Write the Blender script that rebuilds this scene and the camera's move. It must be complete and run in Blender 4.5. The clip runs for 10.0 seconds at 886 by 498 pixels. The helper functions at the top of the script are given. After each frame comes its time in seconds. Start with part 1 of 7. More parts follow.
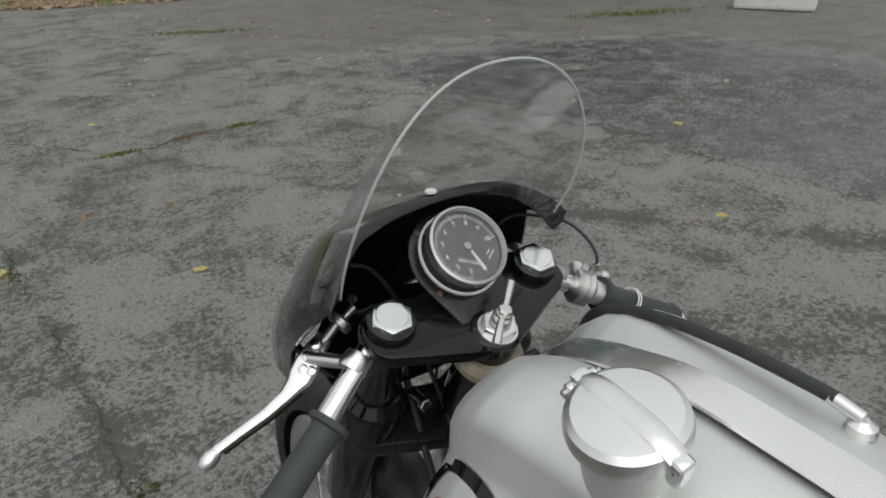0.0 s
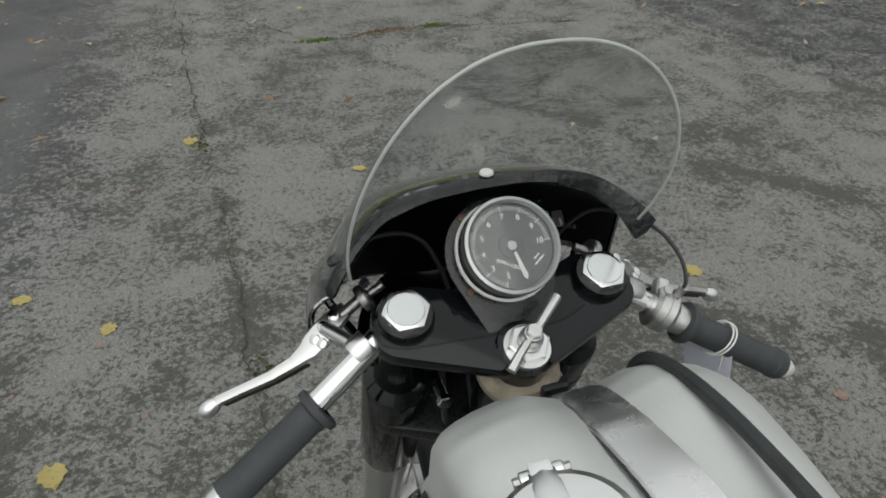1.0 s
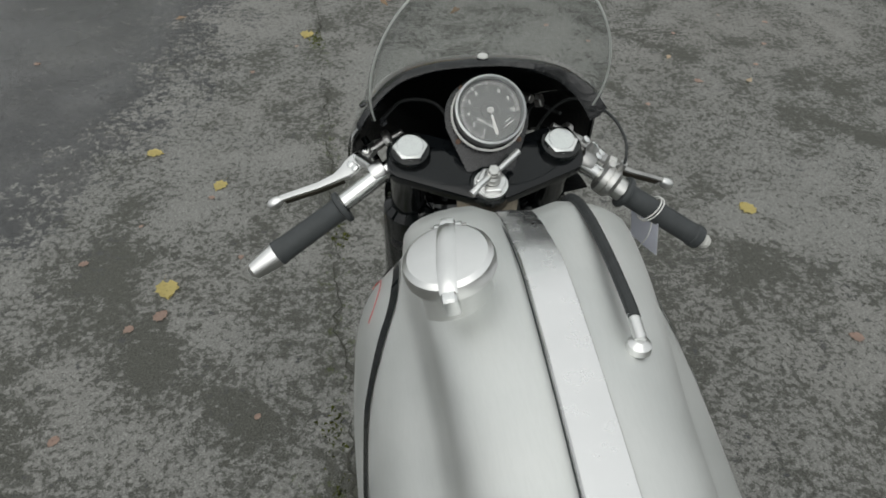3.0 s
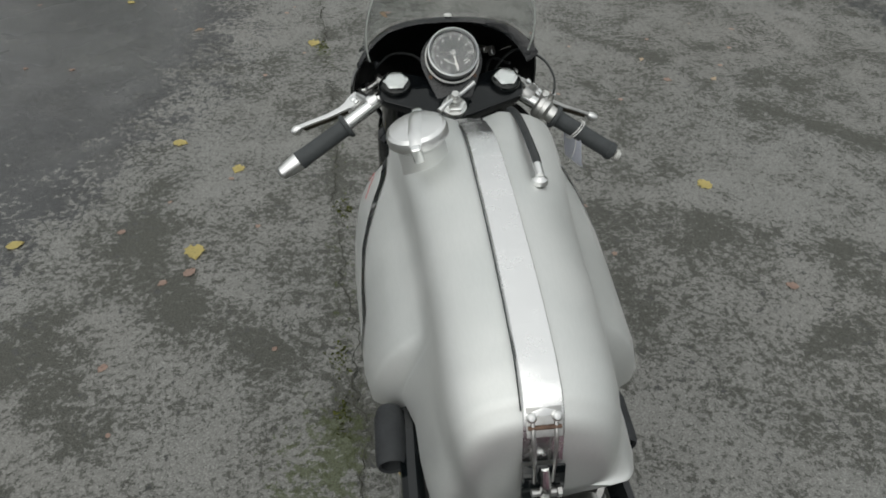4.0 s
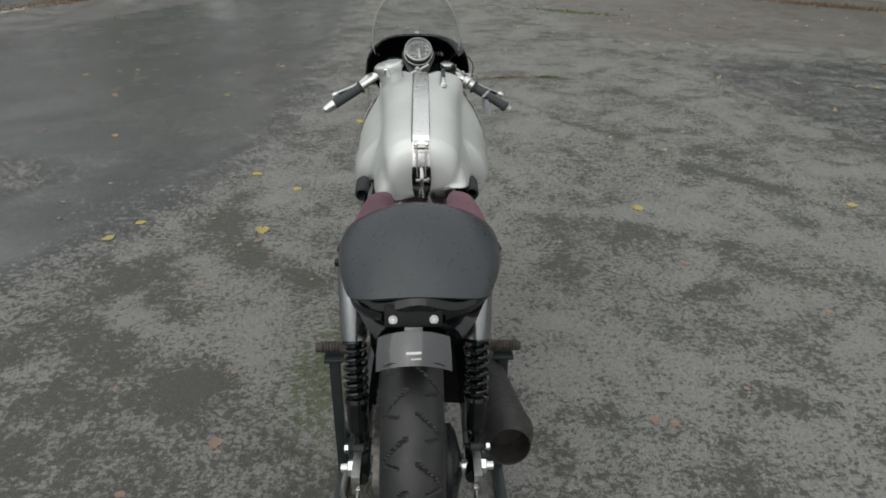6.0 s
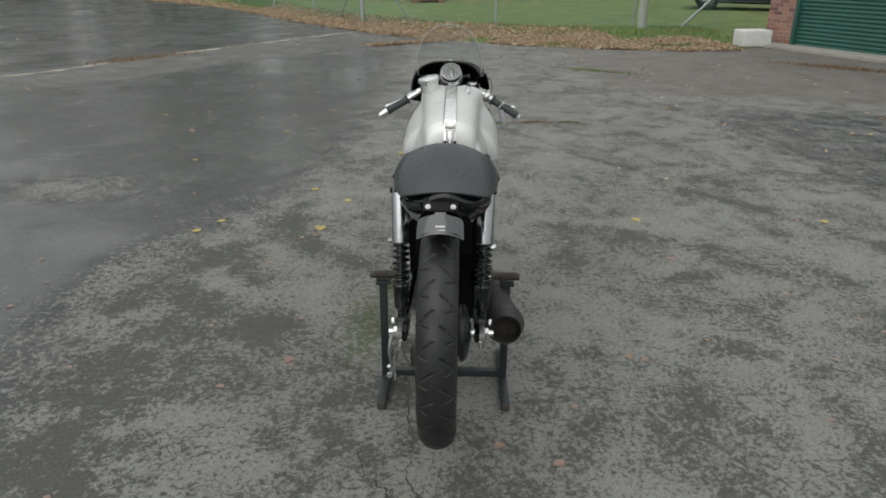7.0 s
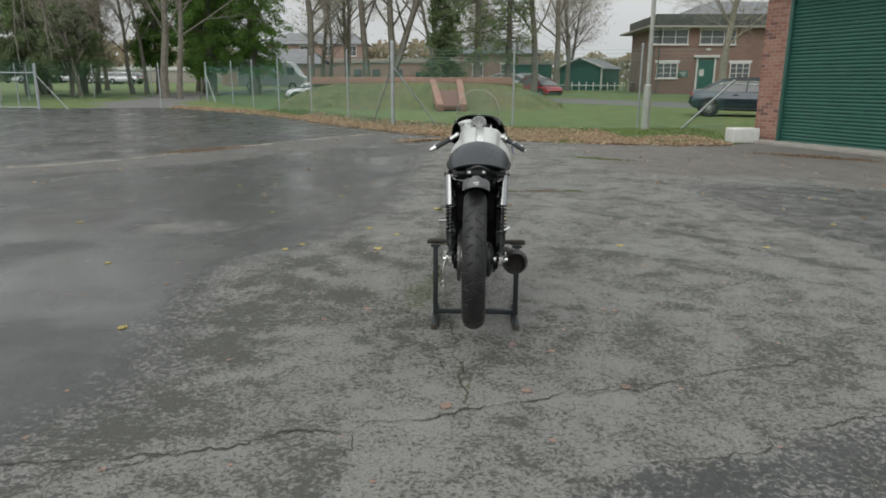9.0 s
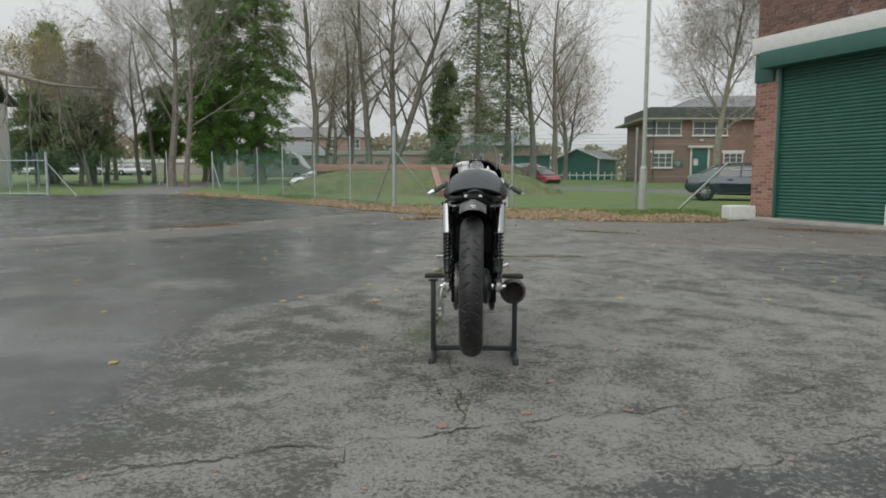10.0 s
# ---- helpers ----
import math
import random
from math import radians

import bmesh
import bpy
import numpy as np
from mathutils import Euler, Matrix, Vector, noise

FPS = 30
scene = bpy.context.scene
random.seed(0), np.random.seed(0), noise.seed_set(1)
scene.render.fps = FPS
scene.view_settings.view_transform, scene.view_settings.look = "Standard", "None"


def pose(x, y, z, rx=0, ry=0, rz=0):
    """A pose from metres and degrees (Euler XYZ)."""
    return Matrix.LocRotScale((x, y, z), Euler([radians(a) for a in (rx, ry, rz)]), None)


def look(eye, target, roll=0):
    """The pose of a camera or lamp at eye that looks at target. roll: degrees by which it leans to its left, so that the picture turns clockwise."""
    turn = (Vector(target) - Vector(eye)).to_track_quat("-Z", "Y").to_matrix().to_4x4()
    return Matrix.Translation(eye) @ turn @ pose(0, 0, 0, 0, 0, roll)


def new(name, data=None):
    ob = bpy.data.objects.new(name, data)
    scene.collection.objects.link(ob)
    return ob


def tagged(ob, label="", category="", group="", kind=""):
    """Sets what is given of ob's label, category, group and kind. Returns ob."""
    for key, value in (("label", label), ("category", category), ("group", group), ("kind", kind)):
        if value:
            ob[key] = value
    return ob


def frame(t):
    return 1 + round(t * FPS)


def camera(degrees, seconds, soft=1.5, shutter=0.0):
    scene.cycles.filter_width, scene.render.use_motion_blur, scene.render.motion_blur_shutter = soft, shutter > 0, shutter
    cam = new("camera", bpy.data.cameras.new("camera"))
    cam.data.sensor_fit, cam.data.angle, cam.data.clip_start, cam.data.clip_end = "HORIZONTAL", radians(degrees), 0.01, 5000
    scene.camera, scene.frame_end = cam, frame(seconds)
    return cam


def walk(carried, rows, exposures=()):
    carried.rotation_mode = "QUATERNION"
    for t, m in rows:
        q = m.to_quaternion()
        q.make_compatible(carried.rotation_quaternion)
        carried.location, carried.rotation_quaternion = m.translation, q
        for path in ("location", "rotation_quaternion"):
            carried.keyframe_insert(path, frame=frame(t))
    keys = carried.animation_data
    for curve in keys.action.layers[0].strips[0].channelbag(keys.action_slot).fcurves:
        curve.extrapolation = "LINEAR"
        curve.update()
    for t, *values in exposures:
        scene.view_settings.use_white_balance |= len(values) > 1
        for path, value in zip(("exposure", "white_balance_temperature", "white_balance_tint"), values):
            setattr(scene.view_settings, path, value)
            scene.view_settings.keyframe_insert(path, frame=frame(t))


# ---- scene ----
cam = camera(66.3, 10.0, soft=1.75)
PATH = [  # seconds, eye, target, roll
    (0.0, (-0.373, 0.466, 1.330), (0.681, 1.885, 0.395), -1.6),
    (0.5, (-0.299, 0.467, 1.355), (0.508, 1.987, 0.335), -1.1),
    (1.0, (-0.203, 0.503, 1.345), (0.320, 2.053, 0.194), -0.2),
    (1.5, (-0.132, 0.536, 1.340), (0.225, 2.024, 0.052), 0.6),
    (2.0, (-0.117, 0.487, 1.382), (0.135, 1.960, 0.052), 0.8),
    (2.5, (-0.129, 0.402, 1.406), (0.084, 1.879, 0.074), 0.9),
    (2.7, (-0.136, 0.341, 1.414), (0.075, 1.816, 0.080), 1.2),
    (3.8, (-0.165, -0.054, 1.457), (0.037, 1.474, 0.182), 1.0),
    (4.0, (-0.149, -0.120, 1.474), (0.053, 1.411, 0.203), 0.6),
    (4.5, (-0.130, -0.312, 1.490), (0.057, 1.262, 0.271), 0.6),
    (5.0, (-0.125, -0.603, 1.459), (0.050, 1.045, 0.340), 0.4),
    (5.5, (-0.073, -0.886, 1.459), (0.080, 0.827, 0.438), 0.3),
    (5.7, (-0.045, -1.022, 1.460), (0.080, 0.713, 0.474), 0.3),
    (6.8, (0.002, -1.823, 1.435), (-0.001, 0.008, 0.631), 0.4),
    (7.0, (0.000, -1.969, 1.427), (-0.016, -0.124, 0.655), 0.4),
    (7.5, (-0.028, -2.353, 1.411), (-0.075, -0.478, 0.717), 0.4),
    (8.0, (-0.047, -2.759, 1.381), (-0.111, -0.857, 0.764), 0.4),
    (8.5, (-0.061, -3.111, 1.340), (-0.131, -1.194, 0.775), 0.3),
    (9.0, (-0.050, -3.335, 1.248), (-0.126, -1.394, 0.772), 0.2),
    (9.5, (-0.039, -3.391, 1.103), (-0.118, -1.421, 0.767), 0.1),
    (10.0, (-0.029, -3.379, 0.954), (-0.111, -1.392, 0.740), 0.1),
]
walk(cam, [(t, look(eye, target, roll)) for t, eye, target, roll in PATH], [(0.0, 0.18), (5.0, 0.18), (7.0, 0.32), (8.5, 0.38), (10.0, 0.38)])

# ---- overcast daylight ----
world = bpy.data.worlds.new("overcast_sky")
scene.world = world
world.use_nodes = True
wn, wl = world.node_tree.nodes, world.node_tree.links
sky = wn.new("ShaderNodeTexSky")
sky.sky_type, sky.sun_disc = "NISHITA", False
sky.sun_elevation, sky.sun_rotation = radians(38), radians(200)
sky.air_density, sky.dust_density = 1.0, 4.0
grey = wn.new("ShaderNodeHueSaturation")
grey.inputs["Saturation"].default_value = 0.12
cover = wn.new("ShaderNodeMix")
cover.data_type = "RGBA"
cover.inputs["Factor"].default_value = 0.85
# a clouded sky is twice as bright overhead as at the horizon
way = wn.new("ShaderNodeTexCoord")
part_z = wn.new("ShaderNodeSeparateXYZ")
wl.new(way.outputs["Generated"], part_z.inputs["Vector"])
lift = wn.new("ShaderNodeMix")
lift.data_type = "RGBA"
lift.inputs["A"].default_value = (4.65, 4.82, 4.86, 1)
lift.inputs["B"].default_value = (9.4, 9.7, 9.65, 1)
wl.new(part_z.outputs["Z"], lift.inputs["Factor"])
wl.new(lift.outputs["Result"], cover.inputs["B"])
wl.new(sky.outputs["Color"], grey.inputs["Color"])
wl.new(grey.outputs["Color"], cover.inputs["A"])
wl.new(cover.outputs["Result"], wn["Background"].inputs["Color"])
wn["Background"].inputs["Strength"].default_value = 0.1
sun = new("sun", bpy.data.lights.new("sun", "SUN"))
sun.data.energy, sun.data.angle, sun.data.color = 0.75, radians(75), (1.0, 0.985, 0.93)
sun.matrix_world = look((0, 0, 20), (4, 7, 10))

# ---- materials ----
class Nodes:
    """A short way to write a node material."""

    def __init__(self, name, rough=0.5, metal=0.0, colour=(0.5, 0.5, 0.5)):
        self.m = bpy.data.materials.new(name)
        self.m.use_nodes = True
        self.n, self.l = self.m.node_tree.nodes, self.m.node_tree.links
        self.b = self.n["Principled BSDF"]
        self.b.inputs["Roughness"].default_value = rough
        self.b.inputs["Metallic"].default_value = metal
        self.b.inputs["Base Color"].default_value = (*colour, 1)
        self.pos = self.n.new("ShaderNodeNewGeometry").outputs["Position"]
        self.obj = self.n.new("ShaderNodeTexCoord").outputs["Object"]

    def put(self, socket, value):
        if hasattr(value, "is_linked"):
            self.l.new(value, socket)
        elif isinstance(value, tuple) and len(value) == 3 and socket.type == "RGBA":
            socket.default_value = (*value, 1)
        else:
            socket.default_value = value
        return self

    def set(self, **inputs):
        for key, value in inputs.items():
            self.put(self.b.inputs[key.replace("_", " ")], value)
        return self

    def noise(self, scale, detail=4.0, rough=0.55, distort=0.0, at=None, stretch=None):
        t = self.n.new("ShaderNodeTexNoise")
        t.inputs["Scale"].default_value, t.inputs["Detail"].default_value = scale, detail
        t.inputs["Roughness"].default_value, t.inputs["Distortion"].default_value = rough, distort
        v = at if at is not None else self.pos
        if stretch:
            mp = self.n.new("ShaderNodeMapping")
            mp.inputs["Scale"].default_value = stretch
            self.l.new(v, mp.inputs["Vector"])
            v = mp.outputs["Vector"]
        self.l.new(v, t.inputs["Vector"])
        return t.outputs["Fac"]

    def cells(self, scale, feature="F1", at=None, out="Distance"):
        t = self.n.new("ShaderNodeTexVoronoi")
        t.feature = feature
        t.inputs["Scale"].default_value = scale
        self.l.new(at if at is not None else self.pos, t.inputs["Vector"])
        return t.outputs[out]

    def ramp(self, value, lo, hi, a=0.0, b=1.0):
        t = self.n.new("ShaderNodeMapRange")
        t.interpolation_type = "SMOOTHSTEP"
        self.put(t.inputs["Value"], value)
        for key, x in (("From Min", lo), ("From Max", hi), ("To Min", a), ("To Max", b)):
            t.inputs[key].default_value = x
        return t.outputs["Result"]

    def math(self, op, a, b=0.0):
        t = self.n.new("ShaderNodeMath")
        t.operation = op
        self.put(t.inputs[0], a).put(t.inputs[1], b)
        return t.outputs["Value"]

    def mix(self, f, a, b):
        t = self.n.new("ShaderNodeMix")
        t.data_type = "RGBA"
        self.put(t.inputs["Factor"], f).put(t.inputs["A"], a).put(t.inputs["B"], b)
        return t.outputs["Result"]

    def attr(self, name):
        t = self.n.new("ShaderNodeAttribute")
        t.attribute_name = name
        return t.outputs["Fac"]

    def rnd(self):
        return self.n.new("ShaderNodeObjectInfo").outputs["Random"]

    def island(self):
        return self.n.new("ShaderNodeNewGeometry").outputs["Random Per Island"]

    def bump(self, height, strength=0.3, distance=0.01, normal=None):
        t = self.n.new("ShaderNodeBump")
        t.inputs["Strength"].default_value, t.inputs["Distance"].default_value = strength, distance
        self.put(t.inputs["Height"], height)
        if normal is not None:
            self.l.new(normal, t.inputs["Normal"])
        self.l.new(t.outputs["Normal"], self.b.inputs["Normal"])
        return t.outputs["Normal"]


def plain(name, colour, rough=0.5, metal=0.0, vary=0.15, scale=40.0, bump=0.0, bump_scale=300.0, coat=0.0, dirt=None, specular=0.5):
    """Paint, metal or rubber with two scales of unevenness in colour and gloss."""
    k = Nodes(name, rough, metal)
    a, b = k.noise(scale, at=k.obj), k.noise(scale * 6, 6, 0.65, at=k.obj)
    f = k.math("ADD", k.math("MULTIPLY", a, 0.6), k.math("MULTIPLY", b, 0.4))
    dark = tuple(c * (1 - vary) for c in colour)
    light = tuple(min(1.0, c * (1 + vary)) for c in colour)
    c = k.mix(k.ramp(f, 0.3, 0.7), dark, light)
    if dirt:
        c = k.mix(k.ramp(k.noise(scale * 1.7, 8, 0.7, at=k.obj), 0.55, 0.75, 0, 0.7), c, dirt)
    swing = 0.08 if metal > 0.9 and not dirt else 0.22
    k.set(Base_Color=c, Roughness=k.ramp(b, 0.3, 0.7, max(0.02, rough * (1 - swing)), min(1.0, rough * (1 + swing))))
    k.b.inputs["Coat Weight"].default_value = coat
    k.b.inputs["Coat Roughness"].default_value = 0.06
    k.b.inputs["Specular IOR Level"].default_value = specular
    if bump:
        k.bump(k.noise(bump_scale, 3, at=k.obj), bump, 0.002)
    return k.m


chrome = plain("chrome", (0.76, 0.77, 0.76), 0.17, 1.0, 0.04, 12)
polished = plain("polished_aluminium", (0.74, 0.745, 0.735), 0.3, 1.0, 0.05, 10)
pale_cast = plain("pale_cast_alloy", (0.62, 0.62, 0.6), 0.4, 1.0, 0.12, 40, bump=0.1)
cast_alloy = plain("cast_aluminium", (0.46, 0.46, 0.45), 0.42, 1.0, 0.2, 40, bump=0.25, dirt=(0.12, 0.11, 0.09))
steel = plain("zinc_steel", (0.42, 0.42, 0.41), 0.35, 1.0, 0.2, 60, bump=0.1, dirt=(0.16, 0.12, 0.08))
rusty = plain("rusty_bolt", (0.13, 0.08, 0.055), 0.75, 0.3, 0.4, 90, bump=0.3)
gloss_black = plain("gloss_black_paint", (0.004, 0.0055, 0.006), 0.06, 0.0, 0.3, 20, specular=0.5)
satin_black = plain("satin_black_paint", (0.012, 0.013, 0.015), 0.3, 0.0, 0.25, 30, bump=0.05, specular=0.3)
black_inside = plain("black_fibreglass_inside", (0.004, 0.0045, 0.0048), 0.5, 0.0, 0.4, 60, bump=0.4, bump_scale=120, specular=0.2)
tar_black = plain("glossy_resin_black", (0.007, 0.008, 0.009), 0.2, 0.0, 0.4, 80, bump=0.9, bump_scale=130)
rubber = plain("black_rubber", (0.026, 0.028, 0.03), 0.62, 0.0, 0.2, 50, bump=0.15, specular=0.3)
grip_rubber = plain("grip_rubber", (0.048, 0.053, 0.055), 0.55, 0.0, 0.15, 50, specular=0.3)
hose_rubber = plain("hose_rubber", (0.032, 0.035, 0.036), 0.5, 0.0, 0.2, 50, bump=0.1, specular=0.3)
vinyl = plain("grey_vinyl", (0.037, 0.043, 0.048), 0.33, 0.0, 0.12, 12, bump=0.12, bump_scale=700)
gasket = plain("dusty_felt", (0.3, 0.26, 0.2), 0.9, 0.0, 0.3, 60, bump=0.3)
brass = plain("dull_brass", (0.45, 0.38, 0.26), 0.35, 1.0, 0.2, 80)
white_paint = plain("white_paint", (0.62, 0.62, 0.6), 0.55, 0.0, 0.08, 8, bump=0.1, dirt=(0.42, 0.42, 0.38))
paper = plain("white_tag_card", (0.72, 0.74, 0.84), 0.8, 0.0, 0.04, 30)
string_white = plain("white_string", (0.75, 0.75, 0.73), 0.8, 0.0, 0.06, 80)
dial_black = plain("dial_black", (0.075, 0.078, 0.08), 0.5, 0.0, 0.12, 60)
dial_white = plain("dial_white", (0.7, 0.7, 0.68), 0.6, 0.0, 0.04, 60)
red_line = plain("red_pinstripe", (0.5, 0.06, 0.06), 0.4, 0.0, 0.1, 60)
stand_green = plain("dark_green_paint", (0.02, 0.026, 0.027), 0.4, 0.0, 0.25, 25, bump=0.15, dirt=(0.05, 0.04, 0.032))
peg_rust = plain("worn_peg_rubber", (0.06, 0.052, 0.045), 0.75, 0.0, 0.3, 60, bump=0.4)
exhaust_black = plain("matt_black_exhaust", (0.028, 0.027, 0.027), 0.5, 0.2, 0.3, 18, bump=0.25, dirt=(0.09, 0.07, 0.06))
soot = plain("soot", (0.045, 0.04, 0.036), 0.9, 0.0, 0.4, 40, bump=0.3)
galvanised = plain("galvanised_steel", (0.42, 0.45, 0.46), 0.5, 0.7, 0.15, 6, bump=0.1)
lamp_grey = plain("painted_lamp_post", (0.36, 0.38, 0.35), 0.55, 0.0, 0.12, 5, dirt=(0.2, 0.22, 0.17))
wire_mat = plain("fence_wire", (0.13, 0.3, 0.255), 0.5, 0.1, 0.15, 3)
shutter_green = plain("shutter_green_paint", (0.023, 0.1, 0.075), 0.42, 0.0, 0.12, 3, bump=0.05, dirt=(0.05, 0.1, 0.08))
trim_green = plain("trim_green_paint", (0.03, 0.105, 0.085), 0.4, 0.0, 0.1, 3, bump=0.05)
shed_green = plain("shed_green_boards", (0.02, 0.1, 0.08), 0.6, 0.0, 0.15, 3)
mortar = plain("mortar", (0.3, 0.27, 0.24), 0.9, 0.0, 0.2, 12, bump=0.4)
concrete = plain("concrete", (0.34, 0.32, 0.29), 0.85, 0.0, 0.2, 5, bump=0.4, bump_scale=60, dirt=(0.18, 0.17, 0.14))
roof_tile = plain("grey_roof", (0.2, 0.21, 0.22), 0.7, 0.0, 0.2, 2)
felt_roof = plain("felt_fascia", (0.085, 0.095, 0.085), 0.7, 0.0, 0.2, 2)
dark_glass = plain("window_glass", (0.1, 0.11, 0.115), 0.08, 0.0, 0.3, 1)
car_blue = plain("dark_blue_car_paint", (0.022, 0.04, 0.058), 0.15, 0.2, 0.1, 3, coat=0.8)
car_red = plain("red_car_paint", (0.35, 0.02, 0.04), 0.25, 0.1, 0.1, 3, coat=0.8)
car_silver = plain("silver_car_paint", (0.5, 0.51, 0.53), 0.3, 0.5, 0.1, 3, coat=0.6)
van_white = plain("van_white_paint", (0.5, 0.53, 0.54), 0.35, 0.0, 0.08, 3, coat=0.4)
van_orange = plain("orange_livery", (0.5, 0.16, 0.06), 0.4, 0.0, 0.2, 2)
# bark and twigs are paled: the haze of distance is put into their colour
bark = plain("bark", (0.18, 0.165, 0.138), 0.9, 0.0, 0.3, 4, bump=0.6, bump_scale=14)
bark_green = plain("mossy_bark", (0.25, 0.24, 0.18), 0.9, 0.0, 0.3, 4, bump=0.6, bump_scale=14)
twig = plain("twig", (0.3, 0.275, 0.24), 0.9, 0.0, 0.25, 6)


def brick_material(name, a, b, c):
    k = Nodes(name, 0.88)
    r = k.rnd()
    col = k.mix(k.ramp(r, 0.2, 0.6), a, b)
    col = k.mix(k.ramp(r, 0.75, 0.95), col, c)
    col = k.mix(k.ramp(k.noise(30, 6, 0.7), 0.35, 0.8, 0, 0.5), col, tuple(x * 0.55 for x in a))
    k.set(Base_Color=col)
    k.bump(k.noise(160, 4), 0.4, 0.004)
    return k.m


brick_mat = brick_material("red_brick", (0.29, 0.14, 0.105), (0.38, 0.21, 0.16), (0.17, 0.09, 0.08))
brick_old = brick_material("weathered_brick", (0.16, 0.095, 0.08), (0.21, 0.12, 0.1), (0.12, 0.085, 0.08))


def far_brick(name, colour):
    """Brickwork too far off to tell its bricks apart."""
    k = Nodes(name, 0.9)
    t = k.n.new("ShaderNodeTexBrick")
    t.inputs["Color1"].default_value = (*colour, 1)
    t.inputs["Color2"].default_value = (*(c * 0.75 for c in colour), 1)
    t.inputs["Mortar"].default_value = (*(c * 0.6 + 0.12 for c in colour), 1)
    t.inputs["Scale"].default_value = 1.0
    t.inputs["Brick Width"].default_value, t.inputs["Row Height"].default_value = 0.225, 0.075
    t.inputs["Mortar Size"].default_value = 0.008
    turn = k.n.new("ShaderNodeMapping")
    turn.inputs["Rotation"].default_value = (radians(90), 0, 0)
    k.l.new(k.obj, turn.inputs["Vector"])
    k.l.new(turn.outputs["Vector"], t.inputs["Vector"])
    k.set(Base_Color=k.mix(k.ramp(k.noise(0.7, 5), 0.35, 0.7, 0, 0.35), t.outputs["Color"], tuple(c * 0.6 for c in colour)))
    return k.m


far_red = far_brick("far_red_brick", (0.275, 0.165, 0.133))
# paler and greyer than the brick itself, to paint in the distant haze
far_orange = far_brick("far_orange_brick", (0.37, 0.25, 0.21))
mound_brick = far_brick("mound_brick", (0.4, 0.225, 0.17))


def brushed(name="brushed_aluminium"):
    """Satin aluminium of the tank, with a hand-rubbed grain."""
    k = Nodes(name, 0.4, 1.0)
    g = k.noise(60, 5, 0.6, at=k.obj, stretch=(6, 1, 6))
    big = k.noise(7, 3, at=k.obj)
    col = k.mix(k.ramp(big, 0.3, 0.7), (0.65, 0.665, 0.65), (0.715, 0.725, 0.71))
    k.set(Base_Color=col, Roughness=k.math("ADD", k.ramp(g, 0.3, 0.7, 0.54, 0.61), k.ramp(big, 0.3, 0.7, -0.03, 0.05)))
    k.bump(g, 0.03, 0.001)
    return k.m


tank_alloy = brushed()


def suede(name="burgundy_suede"):
    k = Nodes(name, 0.95)
    c = k.mix(k.ramp(k.noise(9, 4, 0.6, at=k.obj), 0.3, 0.7), (0.06, 0.03, 0.041), (0.125, 0.066, 0.085))
    c = k.mix(k.ramp(k.noise(45, 6, 0.7, at=k.obj), 0.45, 0.75, 0, 0.5), c, (0.145, 0.082, 0.105))
    k.set(Base_Color=c)
    k.b.inputs["Sheen Weight"].default_value = 0.25
    k.b.inputs["Sheen Tint"].default_value = (0.5, 0.25, 0.3, 1)
    k.bump(k.noise(600, 3, at=k.obj), 0.35, 0.002)
    return k.m


suede_mat = suede()


def tyre_material(name="tyre_rubber"):
    k = Nodes(name, 0.6)
    c = k.mix(k.ramp(k.noise(14, 6, 0.65, at=k.obj), 0.35, 0.7), (0.008, 0.0095, 0.0095), (0.019, 0.0195, 0.0185))
    c = k.mix(k.ramp(k.noise(70, 6, 0.7, at=k.obj), 0.6, 0.75, 0, 0.5), c, (0.09, 0.075, 0.06))
    k.set(Base_Color=c, Roughness=k.ramp(k.noise(25, 4, at=k.obj), 0.3, 0.7, 0.36, 0.56))
    k.bump(k.noise(300, 3, at=k.obj), 0.2, 0.002)
    return k.m


tyre_mat = tyre_material()


def clear(name, tint, rough, trans=1.0, ior=1.45):
    k = Nodes(name, rough, 0.0, tint)
    k.b.inputs["Transmission Weight"].default_value = trans
    k.b.inputs["IOR"].default_value = ior
    return k


def screen_material():
    """Clear acrylic with a slightly hazed, scratched surface."""
    k = Nodes("hazed_acrylic", 0.1, 0.0)
    out = k.n["Material Output"]
    clear_bsdf = k.n.new("ShaderNodeBsdfTransparent")
    clear_bsdf.inputs["Color"].default_value = (0.965, 0.975, 0.97, 1)
    gl = k.n.new("ShaderNodeBsdfGlossy")
    gl.inputs["Roughness"].default_value = 0.08
    haze = k.n.new("ShaderNodeBsdfDiffuse")
    haze.inputs["Color"].default_value = (0.75, 0.77, 0.77, 1)
    edge_on = k.n.new("ShaderNodeLayerWeight")
    fres = k.math("ADD", 0.035, k.math("MULTIPLY", k.math("POWER", edge_on.outputs["Facing"], 4.5), 0.6))
    a = k.n.new("ShaderNodeMixShader")
    k.l.new(k.ramp(k.noise(14, 7, 0.7, at=k.obj), 0.4, 0.8, 0.018, 0.06), a.inputs["Fac"])
    k.l.new(clear_bsdf.outputs[0], a.inputs[1])
    k.l.new(haze.outputs[0], a.inputs[2])
    b = k.n.new("ShaderNodeMixShader")
    k.l.new(fres, b.inputs["Fac"])
    k.l.new(a.outputs[0], b.inputs[1])
    k.l.new(gl.outputs[0], b.inputs[2])
    k.l.new(b.outputs[0], out.inputs["Surface"])
    return k.m


